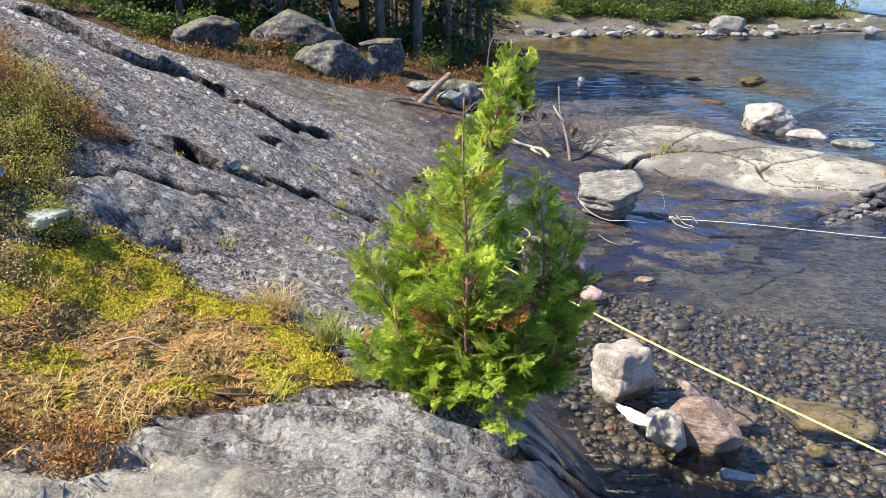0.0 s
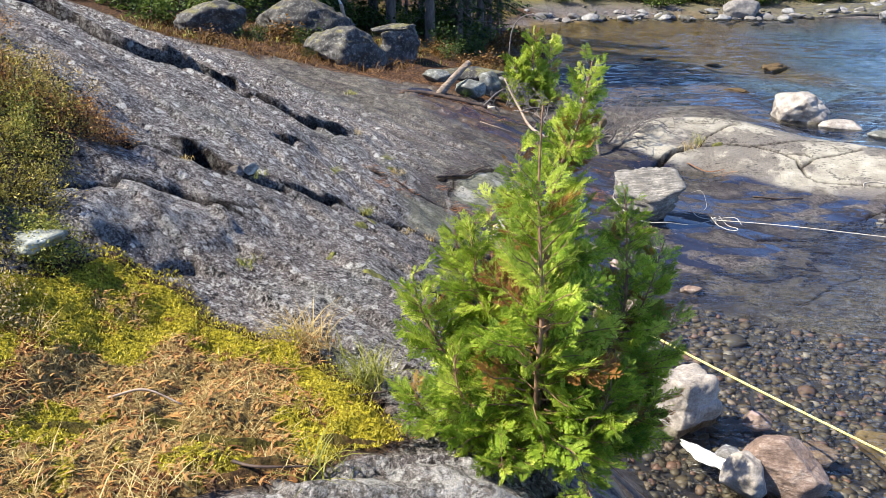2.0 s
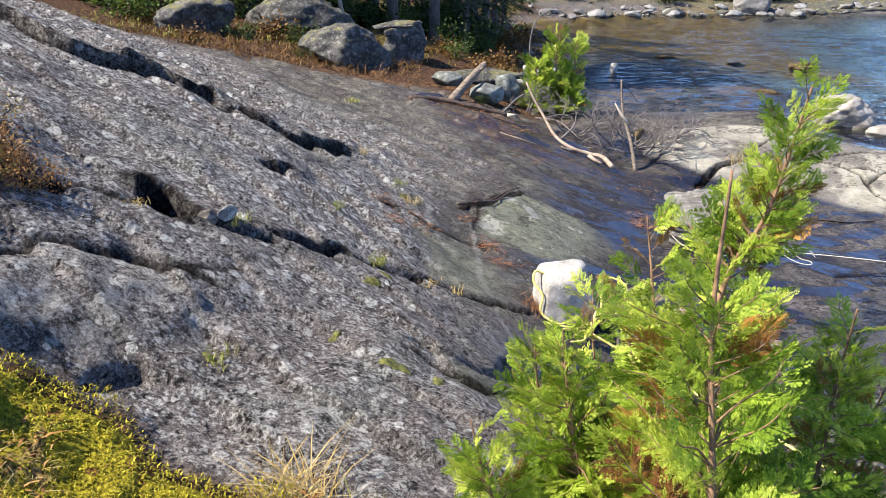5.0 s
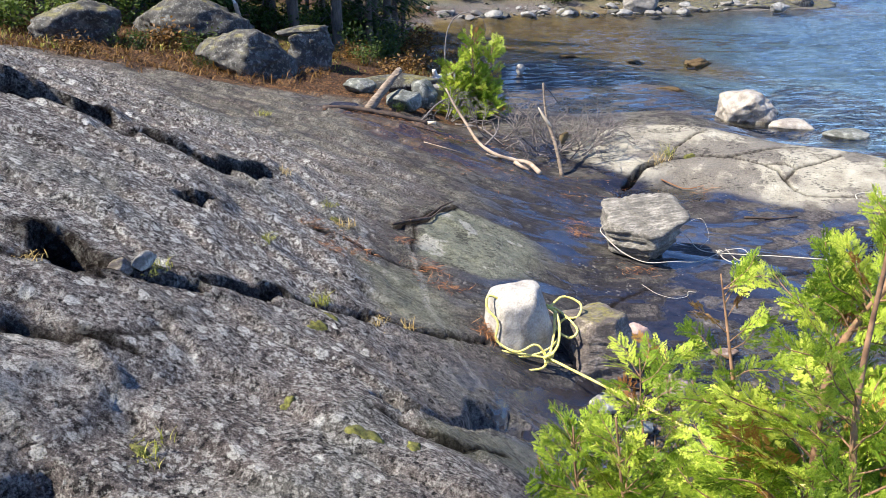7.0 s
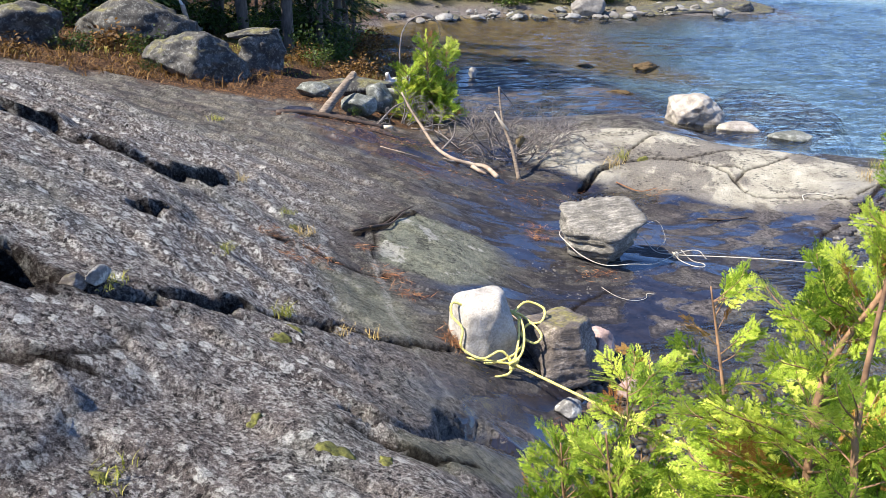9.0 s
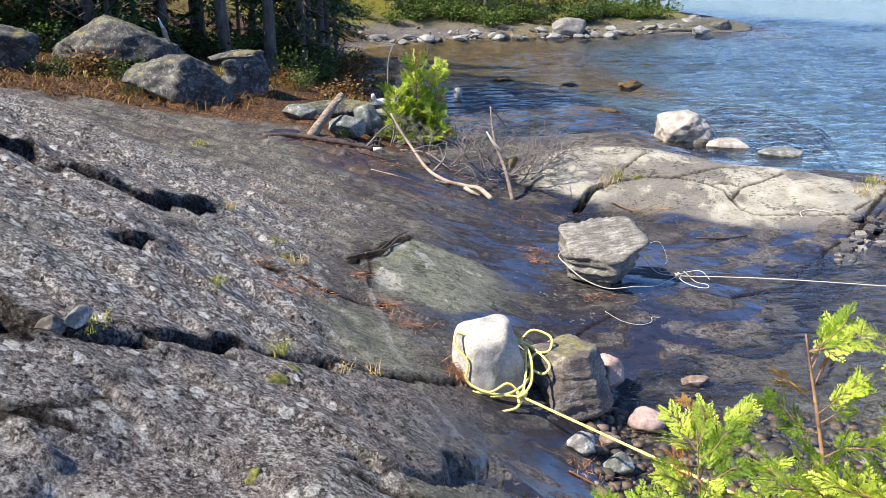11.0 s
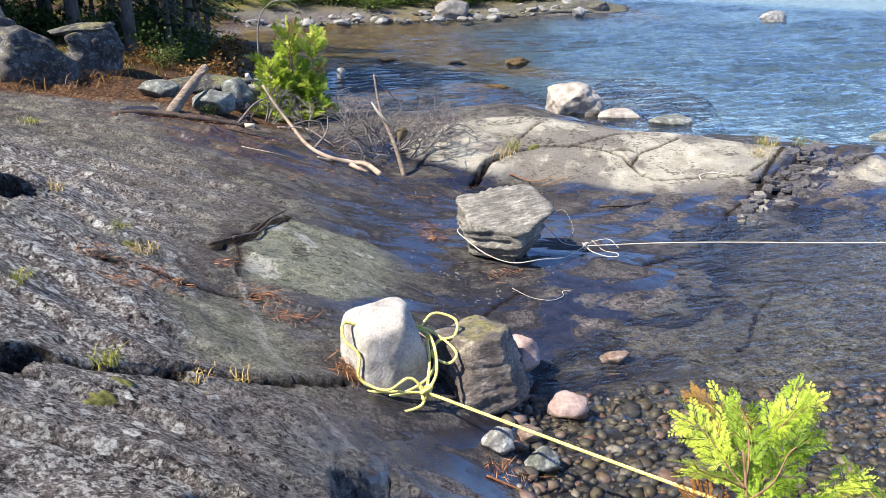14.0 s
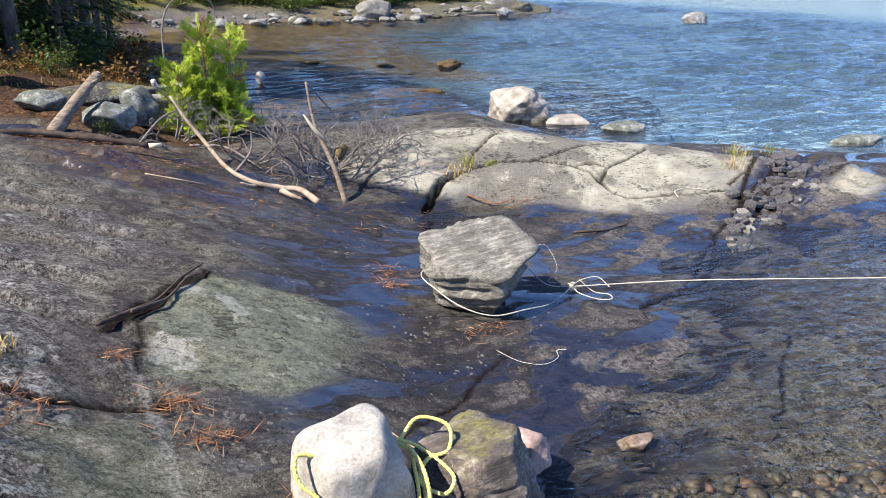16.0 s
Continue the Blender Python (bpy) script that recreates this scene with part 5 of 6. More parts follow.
def cedar(label, leaders, seed, sizes):
    """A young cedar of several leaders; each is a stem's course, its radius, the share of it that is bare below and above, the reach of its boughs low down and at the tip, and their number."""
    rng = random.Random(seed)
    ob = thing("cedar_sapling", label, "shrub")
    for pts, r, low, high, wide, narrow, count in leaders:
        c = spline(pts, 40)
        part("stem", mesh_of("stem", *tube(c, np.linspace(r, r * 0.2, 41), 8, 0.08, seed), M_CEDAR_BARK), ob)
        for k in range(int(count * 1.85)):
            t = low + (high - low) * (1 - (1 - rng.random()) ** 0.8)
            i = min(int(t * 40), 39)
            along = (c[i + 1] - c[i]) / np.linalg.norm(c[i + 1] - c[i])
            u = (t - low) / (high - low)
            reach = (wide + (narrow - wide) * u ** 0.8) * rng.uniform(0.55, 1.1)
            a = 2.4 * k + rng.gauss(0, 0.5)
            d = np.array((math.cos(a), math.sin(a), 0)) + along * (0.25 + 0.75 * u + rng.gauss(0, 0.18))
            d /= np.linalg.norm(d)
            size = min(max(reach, sizes[0]), sizes[1])
            start = c[i] + d * max(reach - size, 0)
            bough_at(ob, start, d, size, rng, 0.06, 1.1)
    return ob


CB = (0.13, 3.16)
cb0 = GZ(*CB) - 0.05
cedar("bushy young white cedar with fresh green sprays on rock", (
    (((0.13, 3.16, cb0), (0.11, 3.10, 1.2), (0.11, 3.08, 1.53), (0.09, 3.18, 1.95), (0.09, 3.2, 2.28)), 0.014, 0.06, 0.80, 0.44, 0.16, 70),
    (((0.16, 3.17, cb0), (0.16, 3.26, 1.35), (0.17, 3.36, 1.9), (0.24, 3.34, 2.15), (0.28, 3.33, 2.42)), 0.012, 0.10, 0.98, 0.40, 0.035, 90),
    (((0.19, 3.16, cb0), (0.40, 3.30, 1.15), (0.495, 3.37, 1.38), (0.47, 3.33, 1.70), (0.42, 3.24, 1.96)), 0.010, 0.12, 0.96, 0.36, 0.07, 56),
    (((0.18, 3.17, cb0), (0.42, 3.36, 1.1), (0.58, 3.40, 1.40), (0.64, 3.39, 1.70)), 0.008, 0.15, 0.97, 0.32, 0.08, 44),
    (((0.19, 3.16, cb0), (0.42, 3.24, 0.98), (0.62, 3.30, 1.15), (0.70, 3.32, 1.42)), 0.007, 0.2, 0.97, 0.28, 0.09, 36),
    (((0.12, 3.17, cb0), (-0.06, 3.36, 1.2), (-0.12, 3.50, 1.5), (-0.15, 3.55, 1.74)), 0.009, 0.15, 0.97, 0.30, 0.10, 52),
    (((0.10, 3.16, cb0), (-0.16, 3.26, 1.1), (-0.33, 3.34, 1.35), (-0.40, 3.36, 1.60)), 0.009, 0.12, 0.97, 0.32, 0.09, 50),
    (((0.13, 3.17, cb0), (0.08, 3.36, 1.5), (0.06, 3.48, 1.85), (0.04, 3.55, 2.06)), 0.008, 0.2, 0.98, 0.24, 0.07, 30),
    (((0.13, 3.18, cb0), (0.04, 3.46, 1.3), (0.0, 3.60, 1.4), (0.0, 3.66, 1.60)), 0.008, 0.2, 0.98, 0.26, 0.10, 36),
    (((0.12, 3.18, cb0), (-0.08, 3.48, 1.2), (-0.18, 3.62, 1.45), (-0.21, 3.64, 1.66)), 0.008, 0.2, 0.98, 0.24, 0.10, 34),
    (((0.13, 3.18, cb0), (0.02, 3.46, 1.3), (-0.04, 3.62, 1.6), (-0.05, 3.68, 1.80)), 0.006, 0.75, 0.98, 0.12, 0.05, 8),
    (((0.14, 3.18, cb0), (0.10, 3.52, 1.3), (0.07, 3.72, 1.6), (0.06, 3.78, 1.76)), 0.006, 0.72, 0.98, 0.14, 0.06, 10),
    (((0.12, 3.14, cb0), (-0.10, 3.06, 1.02), (-0.20, 3.04, 1.22), (-0.22, 3.06, 1.40)), 0.007, 0.15, 0.97, 0.28, 0.10, 30),
    (((0.16, 3.14, cb0), (0.28, 3.00, 1.0), (0.36, 2.98, 1.2), (0.38, 3.0, 1.42)), 0.007, 0.15, 0.97, 0.28, 0.10, 32),
    (((0.12, 3.15, cb0), (-0.12, 3.12, 0.98), (-0.30, 3.14, 1.02), (-0.40, 3.16, 1.12)), 0.006, 0.15, 0.97, 0.26, 0.12, 34),
    (((0.17, 3.15, cb0), (0.38, 3.12, 0.96), (0.53, 3.14, 1.0), (0.62, 3.16, 1.10)), 0.006, 0.15, 0.97, 0.26, 0.12, 34),
    (((0.15, 3.12, cb0), (0.24, 2.96, 0.96), (0.28, 2.82, 0.92), (0.30, 2.74, 0.90)), 0.005, 0.3, 0.98, 0.16, 0.08, 14),
    (((0.14, 3.12, cb0), (0.04, 2.98, 0.98), (-0.02, 2.88, 1.0), (-0.06, 2.80, 1.03)), 0.005, 0.3, 0.98, 0.18, 0.10, 14),
), 7, (0.10, 0.28))
s0 = GZ(1.08, 11.75)
cedar("small green cedar bush growing from a rock crack", (
    (((1.08, 11.75, s0 - 0.04), (1.07, 11.75, s0 + 0.4), (1.05, 11.75, s0 + 1.05)), 0.02, 0.02, 0.97, 0.52, 0.14, 60),
    (((1.05, 11.77, s0 - 0.04), (0.84, 11.7, s0 + 0.35), (0.76, 11.66, s0 + 0.72)), 0.014, 0.04, 0.97, 0.42, 0.16, 42),
    (((1.10, 11.77, s0 - 0.04), (1.28, 11.8, s0 + 0.4), (1.32, 11.8, s0 + 0.95)), 0.014, 0.04, 0.97, 0.38, 0.14, 42),
), 12, (0.22, 0.40))
ARCH = mesh_of("arched_twig", *tube(spline(((0.95, 11.7, s0), (0.72, 11.68, s0 + 0.55), (0.72, 11.68, s0 + 1.1), (0.9, 11.7, s0 + 1.32), (1.15, 11.72, s0 + 1.28), (1.22, 11.72, s0 + 1.1)), 24), np.linspace(0.012, 0.004, 25), 6), M_TWIG)
thing("arched_twig", "bare arched dead twig over the cedar bush", "twig", me=ARCH)

# ---------------------------------------------------------------- shingle on the lake bed
M_SHINGLE = Net("lake_shingle")
M_SHINGLE = M_SHINGLE.done(M_SHINGLE.mix(M_SHINGLE.ramp(M_SHINGLE.noise(45, 5), (0.3, 0.0), (0.7, 0.55)),
    M_SHINGLE.ramp(M_SHINGLE.island(), (0.0, (0.035, 0.031, 0.027)), (0.25, (0.06, 0.05, 0.038)), (0.45, (0.10, 0.075, 0.045)), (0.62, (0.035, 0.033, 0.032)), (0.8, (0.13, 0.105, 0.07)), (0.92, (0.15, 0.07, 0.05)), (1.0, (0.27, 0.25, 0.22))), (0.06, 0.05, 0.035)), 0.55, None, 0.4)


def shingle(name, label, outline, count, sizes, seed, lift=0.3):
    rng = np.random.RandomState(seed)
    lo, hi = np.min(outline, 0), np.max(outline, 0)
    pts = []
    while len(pts) < count:
        p = rng.uniform(lo, hi, (count * 2, 2))
        pts += p[inside(p[:, 0], p[:, 1], outline) > 0].tolist()
    pts = np.array(pts[:count])
    z = height(pts[:, 0], pts[:, 1])
    keep = z < 0.05
    V, F, o = [], [], 0
    bv, bf = ICO[1]
    bf = np.array(bf)
    for (x, y), h in zip(pts[keep], z[keep]):
        s = sizes[0] + (sizes[1] - sizes[0]) * rng.rand() ** 2.5
        sc = s * np.array((1, rng.uniform(0.55, 0.95), rng.uniform(0.3, 0.55)))
        v = bv * (1 + 0.26 * rng.uniform(-1, 1, (len(bv), 1))) * sc
        a = rng.uniform(0, 6.28)
        v = v @ np.array(((math.cos(a), math.sin(a), 0), (-math.sin(a), math.cos(a), 0), (0, 0, 1)))
        V.append(v + (x, y, h + sc[2] * lift))
        F.append(bf + o)
        o += len(bv)
    thing(name, label, "shingle", me=mesh_of(name, np.concatenate(V), np.concatenate(F), M_SHINGLE), kind="stuff")


shingle("shingle", "brown and grey pebbles under clear shallow water", ((0.75, 6.0), (1.0, 6.35), (1.6, 6.3), (2.4, 6.2), (3.6, 5.9), (5.0, 4.6), (4.2, 2.4), (2.0, 1.8), (1.2, 2.6), (0.9, 4.0), (0.7, 5.2)), 8200, (0.016, 0.058), 5)
shingle("shingle", "larger cobbles on the shallow lake bed", ((0.9, 5.9), (1.6, 6.2), (3.2, 5.8), (4.6, 4.4), (3.9, 2.4), (1.6, 2.4), (1.1, 4.0)), 90, (0.06, 0.13), 6, 0.0)

# ---------------------------------------------------------------- moss, grass, heath
M_MOSS = leaf_material("golden_moss", (0.12, 0.10, 0.008), (0.34, 0.29, 0.02), (0.60, 0.52, 0.05), 0.25)
M_STRAW = leaf_material("dry_grass", (0.20, 0.13, 0.04), (0.42, 0.31, 0.11), (0.62, 0.50, 0.24), 0.25)
M_GRASS = leaf_material("green_grass", (0.09, 0.11, 0.016), (0.25, 0.26, 0.045), (0.45, 0.42, 0.11), 0.35)
M_HEATH = leaf_material("heath_leaves", (0.07, 0.06, 0.012), (0.27, 0.225, 0.04), (0.56, 0.47, 0.11), 0.3)
M_RUSSET = leaf_material("russet_leaves", (0.12, 0.05, 0.018), (0.32, 0.15, 0.045), (0.52, 0.31, 0.10), 0.25)
M_NEEDLE = leaf_material("pine_needles", (0.07, 0.028, 0.012), (0.20, 0.085, 0.035), (0.36, 0.20, 0.095), 0.1)


def blades(pts, rng, length, width, lean, cols=3):
    """Curved grass blades standing at the points given; arrays of verts and faces."""
    V, F = [], []
    for x, y, z in pts:
        a, ln, le = rng.uniform(0, 6.28), rng.uniform(*length), rng.uniform(*lean)
        d = np.array((math.cos(a), math.sin(a), 0))
        s = np.array((-d[1], d[0], 0)) * rng.uniform(*width)
        o = len(V)
        for k in range(cols):
            t = k / cols
            c = np.array((x, y, z)) + d * le * ln * t * t + np.array((0, 0, ln * (t - 0.35 * le * t * t)))
            w = s * (1 - 0.55 * t)
            V += [tuple(c - w), tuple(c + w)]
        V.append(tuple(np.array((x, y, z)) + d * le * ln + np.array((0, 0, ln * (1 - 0.35 * le)))))
        for k in range(cols - 1):
            F.append((o + 2 * k, o + 2 * k + 1, o + 2 * k + 3, o + 2 * k + 2))
        F.append((o + 2 * cols - 2, o + 2 * cols - 1, o + 2 * cols))
    return V, F


def scatter(outline, count, seed, margin=0.0, patch=None, lift=0.0):
    rng = np.random.RandomState(seed)
    lo, hi = np.min(outline, 0), np.max(outline, 0)
    p = rng.uniform(lo, hi, (count * 4, 2))
    ok = inside(p[:, 0], p[:, 1], outline) > margin + 0.08 * fbm(p[:, 0] * 3, p[:, 1] * 3, 2, seed)
    if patch:
        ok &= fbm(p[:, 0] * patch[0], p[:, 1] * patch[0], 3, patch[1]) > patch[2]
    p = p[ok][:count]
    return np.column_stack([p, height(p[:, 0], p[:, 1]) + lift])


def bed_lift(x, y):
    """How high the cushions stand over the rock."""
    lump = np.abs(fbm(x * 2.6, y * 2.6, 2, 57))
    return 0.02 + 0.13 * lump + 0.05 * (0.5 + fbm(x * 7, y * 7, 2, 58)) + 0.03 * np.abs(fbm(x * 21, y * 21, 3, 60))


def bed_mossy(x, y):
    """1 where living moss grows (round the rim and in drifts), 0 where old litter lies."""
    e = inside(x, y, MOSS_BED)
    rim = smooth(0.5, 0.05, e) * smooth(2.3, 2.7, y)
    return np.clip(0.36 + 0.42 * rim + 1.5 * fbm(x * 3.6, y * 3.6, 4, 66), 0, 1)


def moss_bed():
    # cushion surface
    gx, gy = np.arange(-2.9, -0.3, 0.014), np.arange(1.85, 4.1, 0.014)
    X, Y = [a.ravel() for a in np.meshgrid(gx, gy)]
    e = inside(X + 0.10 * fbm(X * 4, Y * 4, 2, 7), Y + 0.10 * fbm(X * 4, Y * 4, 2, 8), MOSS_BED)
    Z = height(X, Y, False) + smooth(-0.02, 0.12, e) * bed_lift(X, Y) - 0.05 * smooth(0.03, -0.04, e)
    nx = len(gx)
    ii = (np.arange(len(gy) - 1)[:, None] * nx + np.arange(nx - 1)[None]).ravel()
    q = np.stack([ii, ii + 1, ii + nx + 1, ii + nx], 1)
    q = q[(e[q] > -0.03).all(1)]
    used = np.unique(q)
    remap = np.zeros(len(X), int)
    remap[used] = np.arange(len(used))
    n = Net("moss_cushions")
    fine = n.noise(70, 6, 0.75)
    gold = n.ramp(fine, (0.36, (0.045, 0.042, 0.004)), (0.5, (0.33, 0.28, 0.014)), (0.64, (0.66, 0.56, 0.045)))
    straw = n.ramp(fine, (0.36, (0.045, 0.026, 0.010)), (0.5, (0.26, 0.165, 0.05)), (0.64, (0.58, 0.44, 0.18)))
    c = n.mix(n.ramp(n.math("ADD", n.attr("mossy"), n.math("MULTIPLY", n.math("SUBTRACT", n.noise(11, 5, 0.7), 0.5), 1.6)), (0.40, 0.0), (0.60, 1.0)), straw, gold)
    c = n.mix(n.ramp(n.noise(4.5, 6, 0.7), (0.54, 0.0), (0.60, 0.85)), c, n.ramp(fine, (0.4, (0.06, 0.020, 0.010)), (0.65, (0.30, 0.11, 0.04))))
    m = n.done(c, 0.9, n.bump(fine, 1.0, 0.04), 0.2)
    me = mesh_of("moss_bed", np.stack([X, Y, Z], 1)[used], remap[q], m)
    me.attributes.new("mossy", "FLOAT", "POINT").data.foreach_set("value", bed_mossy(X, Y)[used].astype(np.float32))
    thing("moss_bed", "golden moss and dry litter cushions on the rock", "moss", me=me, kind="stuff")

    def on_bed(pts, mossy):
        x, y = pts[:, 0], pts[:, 1]
        keep = bed_mossy(x, y) > 0.5 if mossy else bed_mossy(x, y) < 0.6
        return np.column_stack([x, y, height(x, y, False) + bed_lift(x, y)])[keep]

    rng = random.Random(3)
    sprigs = on_bed(scatter(MOSS_BED, 30000, 41, 0.03), True)
    thing("moss_sprigs", "fine golden green moss sprigs", "moss", me=mesh_of("moss_sprigs", *blades(sprigs, rng, (0.006, 0.018), (0.0022, 0.0045), (0.2, 1.4), 2), M_MOSS, False), kind="stuff")
    straw_pts = on_bed(scatter(MOSS_BED, 6500, 43, 0.0), False)
    thing("dry_grass", "matted straw-coloured dry grass on the moss", "grass", me=mesh_of("dry_grass", *blades(straw_pts, rng, (0.012, 0.05), (0.0009, 0.0020), (0.6, 2.8)), M_STRAW, False), kind="stuff")
    fallen = on_bed(scatter(MOSS_BED, 4200, 45, 0.0), False)
    thing("leaf_litter", "russet fallen leaves and needles in the moss", "litter", me=mesh_of("leaf_litter", *blades(fallen, rng, (0.012, 0.032), (0.003, 0.008), (1.2, 3.0), 2), M_RUSSET, False), kind="stuff")


moss_bed()


def tuft(at, count, length, seed, material, label, lean=(0.2, 1.0), spread=0.03, width=(0.0015, 0.0035)):
    rng = random.Random(seed)
    z = GZ(*at)
    pts = [(rng.gauss(0, spread), rng.gauss(0, spread), 0) for _ in range(count)]
    return thing("grass_tuft", label, "grass", "grass tufts in cracks", mesh_of("grass_tuft", *blades(pts, rng, length, width, lean), material, False), pose(at[0], at[1], z - 0.006))


for k, (x, y) in enumerate(((-1.39, 9.71), (-1.11, 7.61), (-0.80, 7.30), (-0.70, 7.13), (-1.12, 6.17), (-1.92, 5.09), (-0.83, 5.76), (-0.55, 5.87), (-1.36, 4.35), (-0.40, 5.96), (-1.5, 5.35))):
    tuft((x, y), 60, (0.02, 0.06) if k % 3 else (0.03, 0.08), 300 + k, M_STRAW if k % 2 else M_GRASS, "small yellow-green grass tuft rooted in a crack", (0.3, 1.3), 0.035)
for k, (x, y, n) in enumerate(((-0.93, 3.68, 160), (-0.60, 3.44, 170), (-1.25, 2.50, 60), (-0.70, 2.72, 50), (-1.05, 3.0, 60), (-2.0, 2.8, 90), (-1.9, 3.2, 80), (-1.6, 2.5, 80))):
    tuft((x, y), n, (0.10, 0.26) if n > 90 else (0.08, 0.20), 330 + k, M_GRASS if k in (1, 3) else M_STRAW, "tuft of long dry grass at the edge of the moss", (0.3, 1.4), 0.05)
for k, (x, y) in enumerate(((6.25, 9.75), (6.5, 9.95), (7.0, 9.9), (5.9, 9.5), (3.15, 10.33), (3.0, 10.22))):
    tuft((x, y), 50, (0.08, 0.2), 350 + k, M_STRAW if k % 2 else M_GRASS, "thin dry grass in a crack of the pale slab", (0.3, 1.2), 0.06)


def moss_pad(at, size, seed, label="flat pad of yellow-green moss in a rock dent"):
    V, F = [(*at, GZ(*at) + 0.012)], []
    for r in range(1, 7):
        for s in range(24):
            a = 2 * math.pi * s / 24
            q = size * r / 6 * (1 + 0.5 * math.sin(2 * a + seed) * 0.6 + 0.35 * math.sin(5 * a + 2 * seed) * 0.5)
            x, y = at[0] + q * math.cos(a), at[1] + 0.7 * q * math.sin(a)
            V.append((x, y, GZ(x, y) + (0.012 * (1 - (r / 6) ** 3) + 0.006 * math.sin(37 * x) * math.sin(41 * y) if r < 6 else -0.01)))
            b, e = 1 + (r - 1) * 24 + s, 1 + (r - 1) * 24 + (s + 1) % 24
            F.append((0, b, e) if r == 1 else (b - 24, b, e, e - 24))
    me = mesh_of("moss_pad", V, F, M_PAD)
    thing("moss_pad", label, "moss", "moss pads", me)


M_PAD = plain_material("pad_moss", (0.025, 0.025, 0.008), (0.17, 0.17, 0.04), 45, 0.95, 1.0)
for k, (x, y, s) in enumerate(((-0.85, 5.51, 0.07), (-0.66, 4.58, 0.10), (-0.78, 5.62, 0.06), (-1.38, 4.36, 0.06), (-0.48, 4.60, 0.06), (-0.95, 4.75, 0.05), (-0.75, 7.2, 0.05), (3.4, 10.28, 0.10))):
    moss_pad((x, y), 0.6 * s, k + 1)


def heath(at, radius, tall, seed, label, material, n=420):
    """A low wiry bush: stems with small leaves."""
    rng = random.Random(seed)
    ob = thing("heath_bush", label, "bush", "heath along the slab", m=pose(at[0], at[1], GZ(*at) - 0.02))
    stems, V, F = [], [], []
    for k in range(26):
        a, r = rng.uniform(0, 6.28), radius * math.sqrt(rng.random())
        tip = np.array((r * math.cos(a), r * math.sin(a), tall * rng.uniform(0.5, 1.0) * (1.15 - 0.5 * r / radius)))
        dz = GZ(at[0] + tip[0], at[1] + tip[1]) - GZ(*at)
        tip[2] += dz
        base = np.array((tip[0] * 0.55, tip[1] * 0.55, dz * 0.55))
        c = spline((base, base * 0.5 + tip * 0.5 + np.array((rng.gauss(0, 0.03), rng.gauss(0, 0.03), 0.02)), tip), 6)
        stems.append(tube(c, np.linspace(0.004, 0.0018, 7), 4))
        for j in range(n // 26 * 2):
            q = c[rng.randrange(1, 7)] + np.array((rng.gauss(0, 0.035), rng.gauss(0, 0.035), rng.gauss(0, 0.03)))
            d = np.array((rng.gauss(0, 1), rng.gauss(0, 1), rng.gauss(0.5, 0.7)))
            nn = np.array((rng.gauss(0, 1), rng.gauss(0, 1), rng.gauss(0.6, 0.8)))
            leaflet(V, F, q, d / np.linalg.norm(d), nn, rng.uniform(0.010, 0.022), rng.uniform(0.0025, 0.005))
    tagged(part("twig_mass", mesh_of("twig_mass", *join(stems), M_DARKWOOD), ob), kind="stuff")
    tagged(part("foliage", mesh_of("foliage", V, F, material, False), ob), kind="stuff")


for k, (x, y, r, t, mt) in enumerate(((-2.35, 4.85, 0.24, 0.20, M_RUSSET), (-2.62, 5.0, 0.32, 0.22, M_STRAW), (-2.9, 4.9, 0.35, 0.25, M_HEATH), (-2.55, 4.45, 0.3, 0.18, M_GRASS), (-2.7, 4.0, 0.3, 0.2, M_GRASS), (-2.3, 4.0, 0.22, 0.16, M_HEATH),
                                     (-3.1, 4.5, 0.4, 0.28, M_HEATH), (-2.35, 3.55, 0.25, 0.16, M_HEATH), (-2.6, 3.2, 0.3, 0.2, M_STRAW), (-2.1, 3.75, 0.16, 0.12, M_GRASS), (-1.75, 2.15, 0.25, 0.12, M_RUSSET), (-2.1, 2.4, 0.3, 0.14, M_RUSSET), (-1.35, 2.25, 0.15, 0.09, M_RUSSET),
                                     (-2.5, 4.75, 0.26, 0.26, M_HEATH), (-2.75, 4.7, 0.3, 0.28, M_RUSSET), (-2.4, 4.3, 0.2, 0.16, M_HEATH), (-2.65, 3.6, 0.28, 0.22, M_HEATH), (-2.95, 4.3, 0.3, 0.28, M_STRAW), (-2.15, 3.25, 0.2, 0.14, M_STRAW), (-3.2, 5.2, 0.4, 0.28, M_RUSSET))):
    heath((x, y), r, t, 400 + k, "low russet and green heath bush on the slope" if mt is not M_GRASS else "low bright green heath bush on the slope", mt, 1500)
rock("lichen_stone", "pale lichen-crusted stone among the heath", "stone", (-2.12, 3.72), (0.15, 0.12, 0.07), 131, stone_material("lichen_crust", (0.05, 0.055, 0.045), (0.19, 0.205, 0.17), (0.38, 0.40, 0.34)), sub=4, rough=0.25, sink=0.3)
rock("lichen_stone", "pale stone at the edge of the heath", "stone", (-2.45, 3.75), (0.14, 0.12, 0.12), 133, M_GREY, sub=3, sink=0.2)
rock("broken_slate", "pale wedge of broken rock in the crack", "stone", (-1.62, 5.27), (0.06, 0.035, 0.045), 135, M_MOSSY, turn=35, sub=3, sink=0.2, group="chips in the crack")
rock("broken_slate", "thin upright chip of rock in the crack", "stone", (-1.53, 5.33), (0.07, 0.02, 0.05), 137, M_GREY, turn=55, sub=3, sink=0.2, group="chips in the crack")


